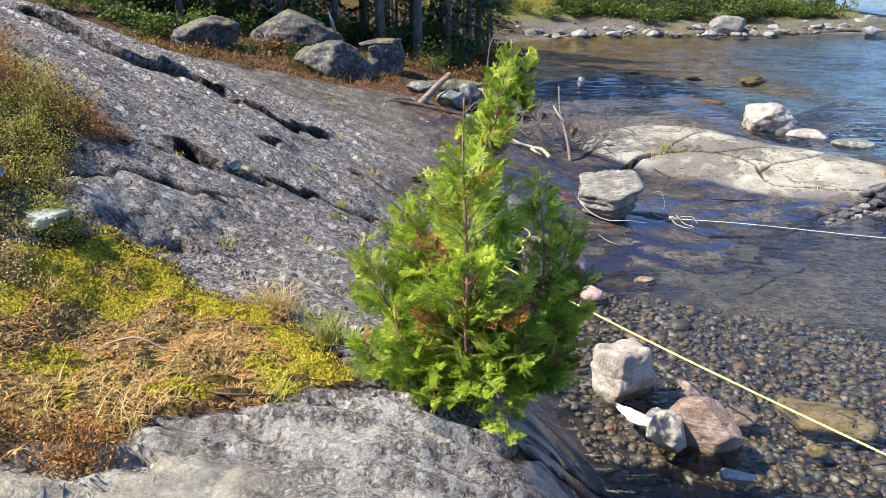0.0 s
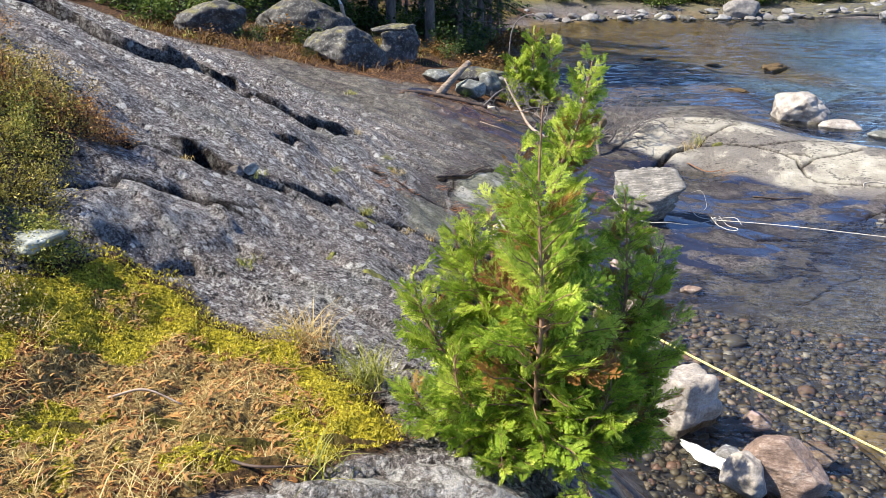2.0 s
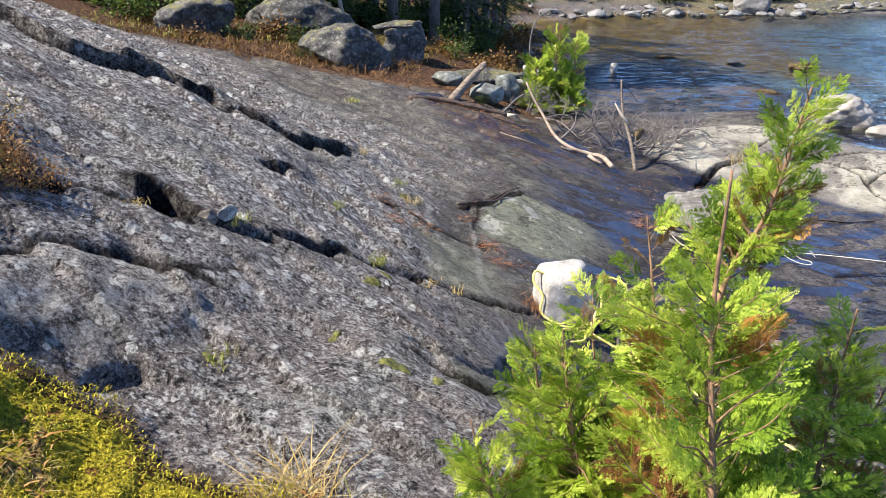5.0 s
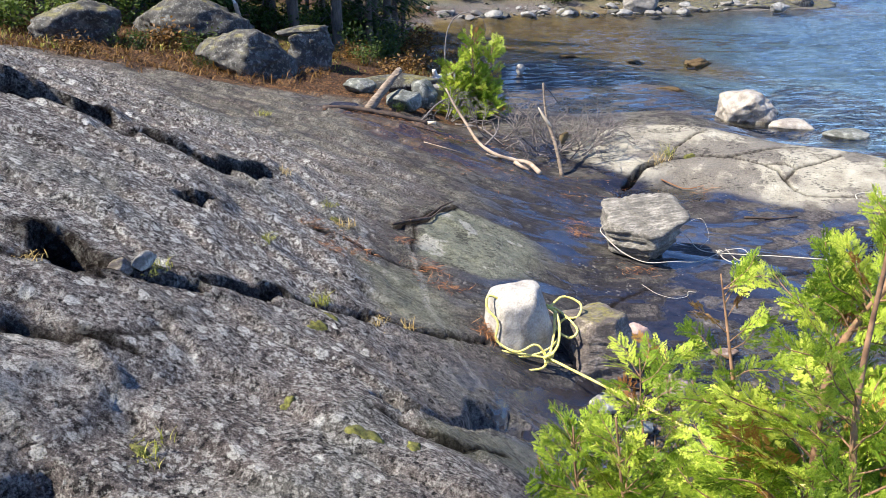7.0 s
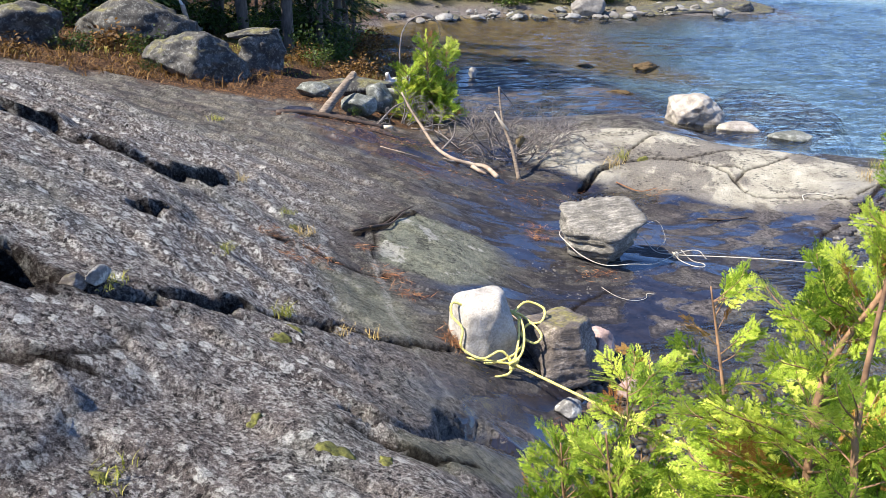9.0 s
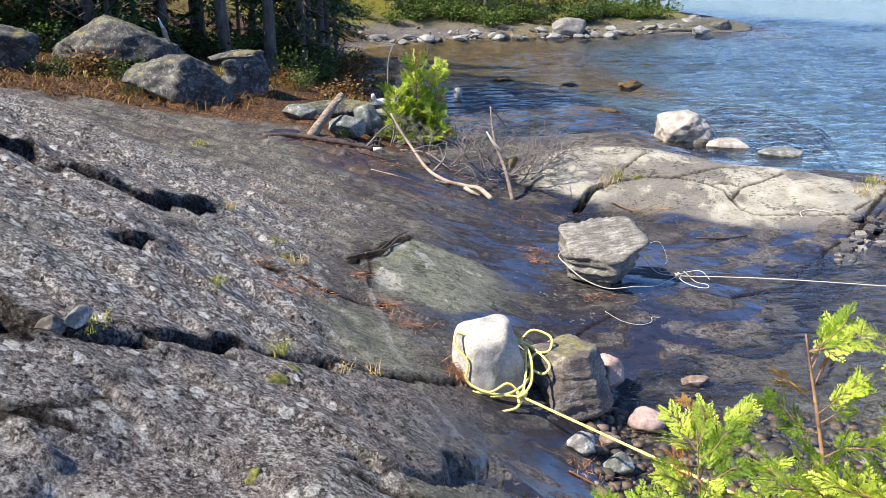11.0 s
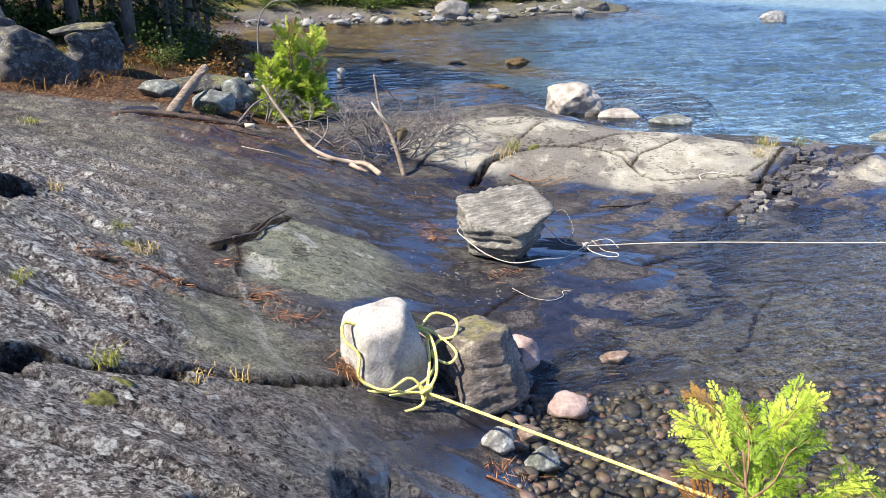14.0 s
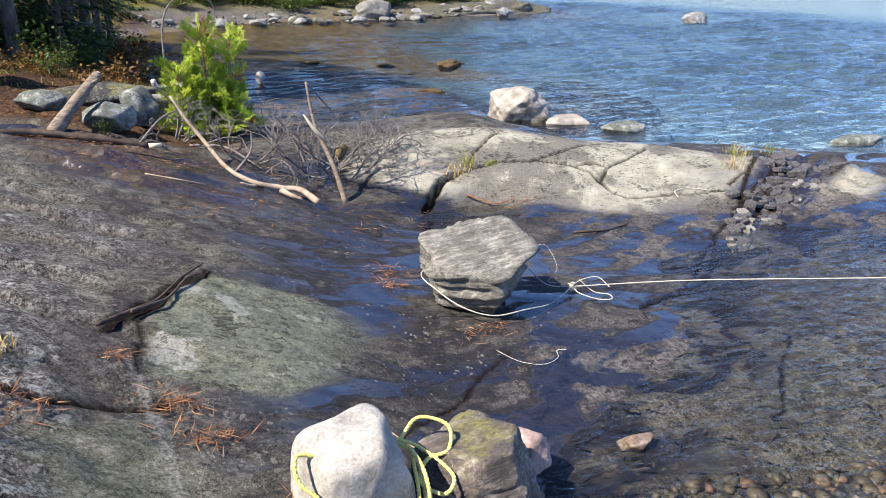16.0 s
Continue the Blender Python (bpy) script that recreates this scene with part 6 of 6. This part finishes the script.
def litter(at, count, radius, seed, material=None, length=(0.04, 0.11), label="heap of rusty pine needles on dark rock"):
    rng = random.Random(seed)
    V, F = [], []
    for _ in range(count):
        x, y = at[0] + rng.gauss(0, radius), at[1] + rng.gauss(0, radius * 0.6)
        a, ln = rng.uniform(0, 6.28), rng.uniform(*length)
        d = np.array((math.cos(a), math.sin(a), rng.gauss(0, 0.12)))
        leaflet(V, F, np.array((x, y, GZ(x, y) + rng.uniform(0.004, 0.03))), d, np.array((rng.gauss(0, 0.5), rng.gauss(0, 0.5), 1)), ln, 0.0022)
    thing("needle_litter", label, "litter", "needle litter", mesh_of("needle_litter", V, F, material or M_NEEDLE, False), kind="stuff")


for k, (x, y, c, r) in enumerate(((-0.13, 6.95, 90, 0.07), (-0.05, 6.71, 80, 0.06), (-0.62, 6.80, 60, 0.05), (1.50, 8.55, 90, 0.08), (0.22, 6.30, 130, 0.06), (0.75, 5.70, 60, 0.06), (3.3, 9.62, 50, 0.08), (0.4, 10.3, 160, 0.30), (-0.3, 10.5, 160, 0.35), (1.2, 10.2, 130, 0.30), (2.0, 9.7, 60, 0.3), (0.9, 9.3, 40, 0.35), (-0.28, 7.25, 40, 0.03), (0.18, 6.24, 160, 0.04), (1.42, 8.3, 120, 0.06), (1.72, 7.6, 60, 0.10), (0.9, 9.6, 50, 0.15), (0.45, 9.3, 40, 0.12), (1.6, 9.3, 30, 0.15), (-0.9, 6.85, 70, 0.06), (-0.75, 6.55, 60, 0.05))):
    litter((x, y), c, r, 500 + k)


# ---------------------------------------------------------------- wood behind the slab and on the far shore
M_SPRUCE = leaf_material("spruce_foliage", (0.012, 0.028, 0.008), (0.035, 0.065, 0.016), (0.09, 0.14, 0.03), 0.2, True)
M_BUSH = leaf_material("green_bush_leaves", (0.014, 0.030, 0.005), (0.042, 0.074, 0.011), (0.13, 0.175, 0.03), 0.35, True)
M_TRUNK = plain_material("dark_bark", (0.035, 0.028, 0.022), (0.14, 0.115, 0.095), 12, 0.9, 0.8, (1, 1, 0.3))
M_MARSH = leaf_material("orange_marsh_grass", (0.036, 0.018, 0.006), (0.12, 0.062, 0.016), (0.24, 0.135, 0.035), 0.25)


def spruce_meshes(seed, tall, low, reach):
    """Trunk, dead lower limbs and crown of a conifer."""
    rng = random.Random(seed)
    c = spline(((0, 0, -0.2), (rng.gauss(0, 0.05), rng.gauss(0, 0.05), tall * 0.4), (rng.gauss(0, 0.1), rng.gauss(0, 0.1), tall)), 16)
    trunk = mesh_of("trunk", *tube(c, np.linspace(0.11 * tall / 8, 0.012, 17), 8, 0.08, seed), M_TRUNK)
    limbs = []
    for k in range(5):
        dead, z, a = [], rng.uniform(0.3, low + 0.9), rng.uniform(0, 6.28)
        twig_tree((0, 0, z), (math.cos(a), math.sin(a), -0.15), rng.uniform(0.5, 1.1), 0.012, rng, 1, dead)
        limbs.append(mesh_of("dead_limb", *join(dead), M_TWIG))
    V, F = [], []
    layers = int((tall - low) * 13)
    for k in range(layers):
        z = low + (tall - low) * (k / layers) ** 0.9
        a = rng.uniform(0, 6.28)
        r = reach * (1 - (z - low) / (tall - low)) ** 0.8 * rng.uniform(0.6, 1.1) + 0.15
        d = np.array((math.cos(a), math.sin(a), -0.25))
        s = np.array((-math.sin(a), math.cos(a), 0))
        for j in range(26):
            t = rng.uniform(0.15, 1)
            q = np.array((0, 0, z)) + d * r * t + np.array((0, 0, rng.gauss(0, 0.04)))
            e = d * 0.6 + s * rng.choice((-1, 1)) * rng.uniform(0.3, 1) + np.array((0, 0, rng.uniform(-0.5, 0.1)))
            nn = np.array((rng.gauss(0, 0.4), rng.gauss(0, 0.4), 1))
            leaflet(V, F, q, e / np.linalg.norm(e), nn, rng.uniform(0.18, 0.36) * (1.2 - 0.5 * t), rng.uniform(0.018, 0.04))
    return trunk, limbs, mesh_of("crown", V, F, M_SPRUCE, False)


def spruce(name, label, meshes, group):
    ob = thing(name, label, "tree", group)
    part("trunk", meshes[0], ob)
    for me in meshes[1]:
        part("dead_limb", me, ob, "bare grey dead limb")
    part("crown", meshes[2], ob)
    return ob


def bush(seed, material, radius, tall, n, leaf):
    rng = random.Random(seed)
    V, F, st = [], [], []
    for k in range(14):
        a, r = rng.uniform(0, 6.28), radius * math.sqrt(rng.random())
        tip = np.array((r * math.cos(a), r * math.sin(a), tall * rng.uniform(0.45, 1.0)))
        c = spline((tip * (0.3, 0.3, 0) - (0, 0, 0.12), tip * (0.7, 0.7, 0.5), tip), 6)
        st.append(tube(c, np.linspace(0.008, 0.003, 7), 4))
        for j in range(n // 14):
            q = c[rng.randrange(2, 7)] + np.array([rng.gauss(0, 0.10 * radius / 0.5), rng.gauss(0, 0.10 * radius / 0.5), rng.gauss(0, 0.08)])
            q[2] = max(q[2], 0.02)
            d = np.array((rng.gauss(0, 1), rng.gauss(0, 1), rng.gauss(0.2, 0.6)))
            leaflet(V, F, q, d / np.linalg.norm(d), np.array((rng.gauss(0, 0.6), rng.gauss(0, 0.6), 1)), rng.uniform(*leaf), leaf[1] * 0.22)
    return mesh_of("twig_mass", *join(st), M_TRUNK), mesh_of("foliage", V, F, material, False)


def wood():
    rng = random.Random(77)
    kinds = [spruce_meshes(600 + k, tall, low, reach) for k, (tall, low, reach) in enumerate(((8.5, 1.9, 1.3), (7.0, 1.0, 1.2), (9.5, 2.4, 1.4), (4.2, 0.25, 1.0)))]
    first = {}
    labels = ("tall dark spruce with bare lower trunk", "dark spruce with low sweeping boughs", "tall thin spruce with dead grey limbs", "young spruce with boughs down to the ground")

    def plant(k, x, y, s, group):
        m = pose(x, y, GZ(x, y), 0, 0, rng.uniform(0, 360)) @ Matrix.Scale(s, 4)
        if (k, group) not in first:
            ob = spruce("spruce_tree", labels[k], kinds[k], group)
            ob.matrix_basis = m
            first[k, group] = ob
        else:
            ob = copy_thing(first[k, group], m)
            ob.scale = (s, s, s)

    for x, y, k in ((-0.62, 17.6, 2), (-1.5, 16.9, 0), (-2.6, 17.4, 1), (-3.9, 16.6, 0), (-5.2, 16.2, 1), (-0.1, 18.8, 1), (0.3, 20.6, 2), (-1.0, 19.4, 3), (-2.2, 19.2, 2), (-3.3, 18.8, 3), (-4.6, 18.4, 2), (-6.2, 17.6, 0),
                    (0.5, 22.5, 0), (-0.8, 21.8, 1), (-2.2, 21.5, 0), (-3.8, 21.0, 2), (-5.5, 20.4, 1), (1.0, 24.6, 1), (-0.4, 24.5, 3), (-2.0, 24.3, 0), (-4.0, 24.0, 3), (1.5, 26.8, 3), (0.2, 27.2, 0), (-1.8, 27.4, 1), (-7.6, 16.4, 1), (-9.2, 17.4, 0), (-7.0, 20.2, 0), (1.9, 29.0, 1), (-1.9, 17.9, 3), (-3.2, 16.4, 3), (-4.4, 17.3, 3), (-5.8, 16.9, 3), (0.0, 19.9, 3), (-0.4, 23.2, 3), (0.8, 25.9, 3), (-7.0, 18.6, 3), (-2.8, 20.2, 3), (-6.8, 15.9, 3), (1.2, 28.0, 3)):
        plant(k, x + rng.gauss(0, 0.15), y + rng.gauss(0, 0.15), rng.uniform(0.85, 1.15), "spruces of the near wood")
    for k in range(46):
        x = rng.uniform(-6, 22)
        y = 39.0 + 0.10 * max(x - 8, 0) + rng.uniform(0, 11)
        if GZ(x, y) > 0.3:
            plant(rng.randrange(4), x, y, rng.uniform(0.8, 1.3), "spruces of the far shore")
    bushes = [bush(700, M_BUSH, 0.5, 0.7, 620, (0.05, 0.11)), bush(701, M_BUSH, 0.6, 0.5, 560, (0.06, 0.13)), bush(702, M_BUSH, 0.4, 0.4, 420, (0.04, 0.09)), bush(703, M_MARSH, 0.45, 0.3, 420, (0.05, 0.12))]
    made = {}

    def shrub(k, x, y, s, label, group):
        m = pose(x, y, GZ(x, y), 0, 0, rng.uniform(0, 360)) @ Matrix.Scale(s, 4)
        if (k, group) not in made:
            ob = thing("leafy_bush", label, "bush", group, m=m)
            tagged(part("twig_mass", bushes[k][0], ob), kind="stuff")
            tagged(part("foliage", bushes[k][1], ob), kind="stuff")
            made[k, group] = ob
        else:
            copy_thing(made[k, group], m).scale = (s, s, s)

    for k in range(46):
        t = rng.random()
        x, y = -7.5 + 8.6 * t + rng.gauss(0, 0.3), 15.6 + 4.6 * max(t - 0.55, 0) / 0.45 + rng.uniform(0.2, 2.4)
        shrub(rng.choice((0, 0, 1, 2)), x, y, rng.uniform(0.6, 1.15), "leafy green undergrowth bush under the spruces", "undergrowth of the near wood")
    for x, y, k, s in ((-3.45, 13.3, 2, 0.6), (-2.55, 13.6, 2, 0.7), (-3.1, 13.9, 3, 0.9), (-4.6, 14.3, 0, 0.8), (-2.35, 12.4, 2, 0.35), (-5.2, 13.9, 1, 0.9), (-0.2, 14.8, 2, 0.7), (-0.1, 16.2, 0, 0.9), (0.3, 17.2, 1, 0.7), (0.05, 11.0, 2, 0.28), (0.5, 18.6, 2, 0.9), (-6.0, 14.6, 1, 1.0), (-7.2, 14.8, 0, 1.0)):
        shrub(k, x, y, s, "low bush growing between the boulders", "bushes by the boulders")
    for x, y, s in ((0.9, 19.6, 1.0), (1.3, 21.4, 1.1), (1.5, 23.0, 0.9), (1.0, 17.0, 0.7), (0.6, 15.7, 0.8), (-0.4, 15.4, 0.7), (1.9, 24.4, 1.1), (2.1, 26.4, 1.1), (-0.9, 14.9, 0.6), (-4.0, 12.6, 0.6), (0.2, 13.9, 0.6)):
        shrub(3, x, y, s, "clump of orange-brown marsh plants", "marsh plants")
    for k in range(60):
        x = rng.uniform(0.5, 20)
        y = 36.6 + 0.10 * max(x - 8, 0) + rng.uniform(0.3, 3.0)
        shrub(rng.choice((0, 1, 1)), x, y, rng.uniform(0.8, 1.6), "leafy green bush on the far shore", "bushes of the far shore")


wood()


def marsh_grass():
    rng = random.Random(5)
    pts = scatter(((-5.5, 12.0), (-2.5, 11.75), (-1.2, 11.9), (-0.6, 13.4), (0.2, 13.6), (0.9, 15.0), (1.6, 17.5), (2.4, 21), (3.2, 25), (2.6, 28), (0.5, 24), (-0.5, 18), (-5, 15.5)), 7500, 91, 0.0, (0.8, 15, -0.25))
    thing("marsh_grass", "orange-brown dry grass and needles at the wood's edge", "grass", me=mesh_of("marsh_grass", *blades(pts, rng, (0.04, 0.20), (0.004, 0.010), (0.6, 2.0), 2), M_MARSH, False), kind="stuff")
    pts = scatter(((-6, 12.4), (-3.0, 12.2), (-1.0, 13.0), (0.6, 14.6), (2.2, 20), (2.6, 26), (0.5, 24), (-0.5, 18), (-5, 15.5)), 2600, 93, 0.0, (1.1, 25, 0.05))
    thing("green_grass", "short green grass and moss at the wood's edge", "grass", me=mesh_of("green_grass", *blades(pts, rng, (0.03, 0.14), (0.004, 0.010), (0.4, 1.6), 2), M_GRASS, False), kind="stuff")


marsh_grass()


M_SLABBY = stone_material("shore_slab", (0.05, 0.047, 0.043), (0.16, 0.15, 0.135), (0.32, 0.30, 0.27), bands=0.4)


def far_shore():
    rng = random.Random(9)
    shapes = [mesh_of("shore_stone", *rock_shape((1, 0.75, 0.42), 800 + k, 3, 10, 0.03, 0.09), mt) for k, mt in enumerate((M_GREY, M_SLABBY, M_BOULDER, M_SLABBY, M_BOULDER))]
    for k in range(290):
        x = rng.uniform(3.2, 22)
        y = np.interp(x, (3, 8, 14, 21), (31.8, 34.3, 34.6, 36.2)) + abs(rng.gauss(0, 0.9))
        s = 0.07 + 0.36 * rng.random() ** 4
        me = shapes[rng.randrange(5)]
        thing("shore_stone", "grey stone lying on the far shore", "stone", "stones of the far shore", me, pose(x, y, max(GZ(x, y), -0.05) + 0.2 * s, rng.uniform(-20, 20), rng.uniform(-20, 20), rng.uniform(0, 360)) @ Matrix.Scale(s, 4))
    rock("bedrock_point", "low smooth grey bedrock running out into the lake", "rock", (19.6, 36.8), (4.4, 1.5, 0.5), 147, M_BOULDER, turn=6, sub=5, cuts=3, soft=0.05, rough=0.08, z=-0.2, sink=0.25)
    rock("shore_boulder", "large pale boulder on the far shore", "boulder", (13.2, 35.6), (0.9, 0.7, 0.50), 141, M_SLABBY, sub=3, sink=0.1)
    rock("shore_boulder", "grey boulder at the tip of the far shore", "boulder", (21.5, 36.4), (0.8, 0.5, 0.32), 143, M_BOULDER, sub=3, z=-0.05, sink=0.1)
    rock("shore_boulder", "low dark rock off the far shore", "boulder", (19.3, 34.6), (0.6, 0.35, 0.25), 145, M_GREY, sub=3, z=-0.05, sink=0.1)


far_shore()


def stump():
    at = (-2.15, 15.75)
    ob = thing("broken_stump", "pale broken birch stump behind the boulders", "stump", m=pose(at[0], at[1], GZ(*at) - 0.05))
    part("trunk", mesh_of("trunk", *tube(spline(((0, 0, 0), (-0.06, 0, 0.3), (-0.12, 0, 0.62)), 10), np.linspace(0.06, 0.035, 11), 9, 0.1, 3), M_DRIFT), ob)
    part("splinter", mesh_of("splinter", *tube(spline(((-0.11, 0, 0.56), (-0.18, 0, 0.78)), 4), (0.034, 0.03, 0.024, 0.016, 0.006), 6, 0.1, 4), M_BIRCH), ob)


stump()
POOL = [(2.72 + 0.53 * math.cos(a), 9.55 + 0.275 * math.sin(a)) for a in np.linspace(0, 2 * math.pi, 40, endpoint=False)]
thing("rock_pool", "shallow rain pool on the dark rock behind the block", "pool", me=mesh_of("rock_pool", [(x, y, 0.150) for x, y in POOL], [tuple(range(40))], WATER.materials[0]))
M_WHITE_PATCH = plain_material("waterline_white", (0.55, 0.56, 0.55), (0.78, 0.78, 0.77), 60, 0.6, 0.6)
v_patch, f_patch = rock_shape((0.26, 0.07, 0.03), 4, 5, 0, 0.1, 0.5)
thing("foam_patch", "low white patch between the stones at the waterline", "foam", me=mesh_of("foam_patch", v_patch, f_patch, M_WHITE_PATCH), m=pose(1.32, 4.16, 0.012, 0, 0, -52))


def stick(pts, r, seed, material, label, group="loose sticks"):
    c = spline([(x, y, GZ(x, y) + r + h) for x, y, h in pts], 14)
    thing("loose_stick", label, "stick", group, mesh_of("loose_stick", *tube(c, np.linspace(r, r * 0.5, 15), 6, 0.12, seed), material))


stick(((-1.55, 3.02, 0.07), (-1.42, 3.05, 0.08), (-1.28, 3.04, 0.08)), 0.006, 1, M_DRIFT, "thin dry stick lying on the moss")
stick(((-1.0, 2.72, 0.05), (-0.9, 2.68, 0.05), (-0.72, 2.72, 0.04)), 0.007, 2, M_DARKWOOD, "thin brown stick at the edge of the moss")
stick(((-0.75, 3.3, 0.06), (-0.65, 3.28, 0.06), (-0.5, 3.3, 0.05)), 0.008, 3, M_DARKWOOD, "short dark stick lying on the moss")
stick(((0.62, 5.66, 0), (0.75, 5.6, 0), (0.9, 5.52, 0)), 0.006, 4, M_NEEDLE, "rusty twig lying on wet rock")
stick(((0.7, 6.86, 0), (0.78, 6.72, 0), (0.86, 6.66, 0)), 0.004, 5, M_DRIFT, "thin pale twig on the dark rock")
stick(((-0.1, 10.35, 0), (0.2, 10.3, 0), (0.5, 10.4, 0)), 0.010, 6, M_DARKWOOD, "dark twig among the litter")
stick(((0.2, 9.9, 0), (0.42, 9.8, 0), (0.6, 9.82, 0)), 0.007, 7, M_DRIFT, "thin pale twig on the olive rock")
stick(((3.4, 8.95, 0), (3.7, 8.9, 0), (4.0, 8.95, 0)), 0.012, 8, M_DARKWOOD, "dark wet stick on the ledge")
stick(((0.75, 11.2, 0), (1.0, 10.9, 0.05), (1.2, 10.5, 0.02)), 0.012, 9, M_TWIG, "grey dead stick under the cedar bush")
stick(((0.3, 10.9, 0), (0.5, 11.0, 0.2), (0.7, 11.2, 0.32)), 0.012, 10, M_TWIG, "crooked grey root beside the stones")
stick(((2.9, 9.9, 0.02), (3.1, 9.72, 0.02), (3.3, 9.68, 0.03)), 0.008, 11, M_NEEDLE, "reddish twig at the edge of the pool")


def shard(seed, material):
    """A flat angular flake of rock with an uneven outline and chipped rim."""
    rng = random.Random(seed)
    n = rng.randint(4, 6)
    turn = sorted((k + rng.uniform(-0.3, 0.3)) / n * 2 * math.pi for k in range(n))
    rim = [(rng.uniform(0.7, 1.0) * math.cos(a), rng.uniform(0.4, 0.65) * math.sin(a)) for a in turn]
    v, lift = [], (rng.uniform(-0.06, 0.06), rng.uniform(-0.06, 0.06))
    for z, s in ((-0.17, 0.94), (0.08, 1.0), (0.15, 0.9)):
        v += [(x * s * rng.uniform(0.95, 1.04), y * s * rng.uniform(0.95, 1.04), z + lift[0] * x + lift[1] * y) for x, y in rim]
    f = [tuple(range(n))[::-1], tuple(range(2 * n, 3 * n))]
    for r in (0, n):
        f += [(r + k, r + (k + 1) % n, r + n + (k + 1) % n, r + n + k) for k in range(n)]
    return mesh_of("broken_rock", v, f, material, False)


def rubble():
    """Angular slabs broken from the end of the pale slab."""
    rng = random.Random(31)
    shapes = [shard(900 + k, mt) for k, mt in enumerate((M_SLAB, M_DARKSLAB, M_DARKSLAB, M_DARKSLAB, M_DARKSLAB, M_DARKSLAB))]
    for k in range(110):
        t = rng.random()
        x, y = 4.5 + 2.4 * t + rng.gauss(0, 0.05 + 0.16 * t), 8.25 + 1.15 * t + rng.gauss(0, 0.05 + 0.16 * t)
        s = rng.uniform(0.05, 0.11) + 0.12 * t * rng.random()
        thing("broken_rock", "angular broken piece of layered grey rock", "stone", "rubble at the slab's end", shapes[rng.randrange(6)],
              pose(x, y, GZ(x, y) - 0.02 * s, rng.uniform(-14, 14), rng.uniform(-14, 14), rng.gauss(28, 18)) @ Matrix.Scale(s, 4))


M_SLAB = stone_material("pale_slab_rock", (0.07, 0.063, 0.055), (0.20, 0.183, 0.155), (0.34, 0.315, 0.275))
M_DARKSLAB = stone_material("dark_slab_rock", (0.015, 0.014, 0.016), (0.06, 0.055, 0.055), (0.17, 0.16, 0.15))
rubble()
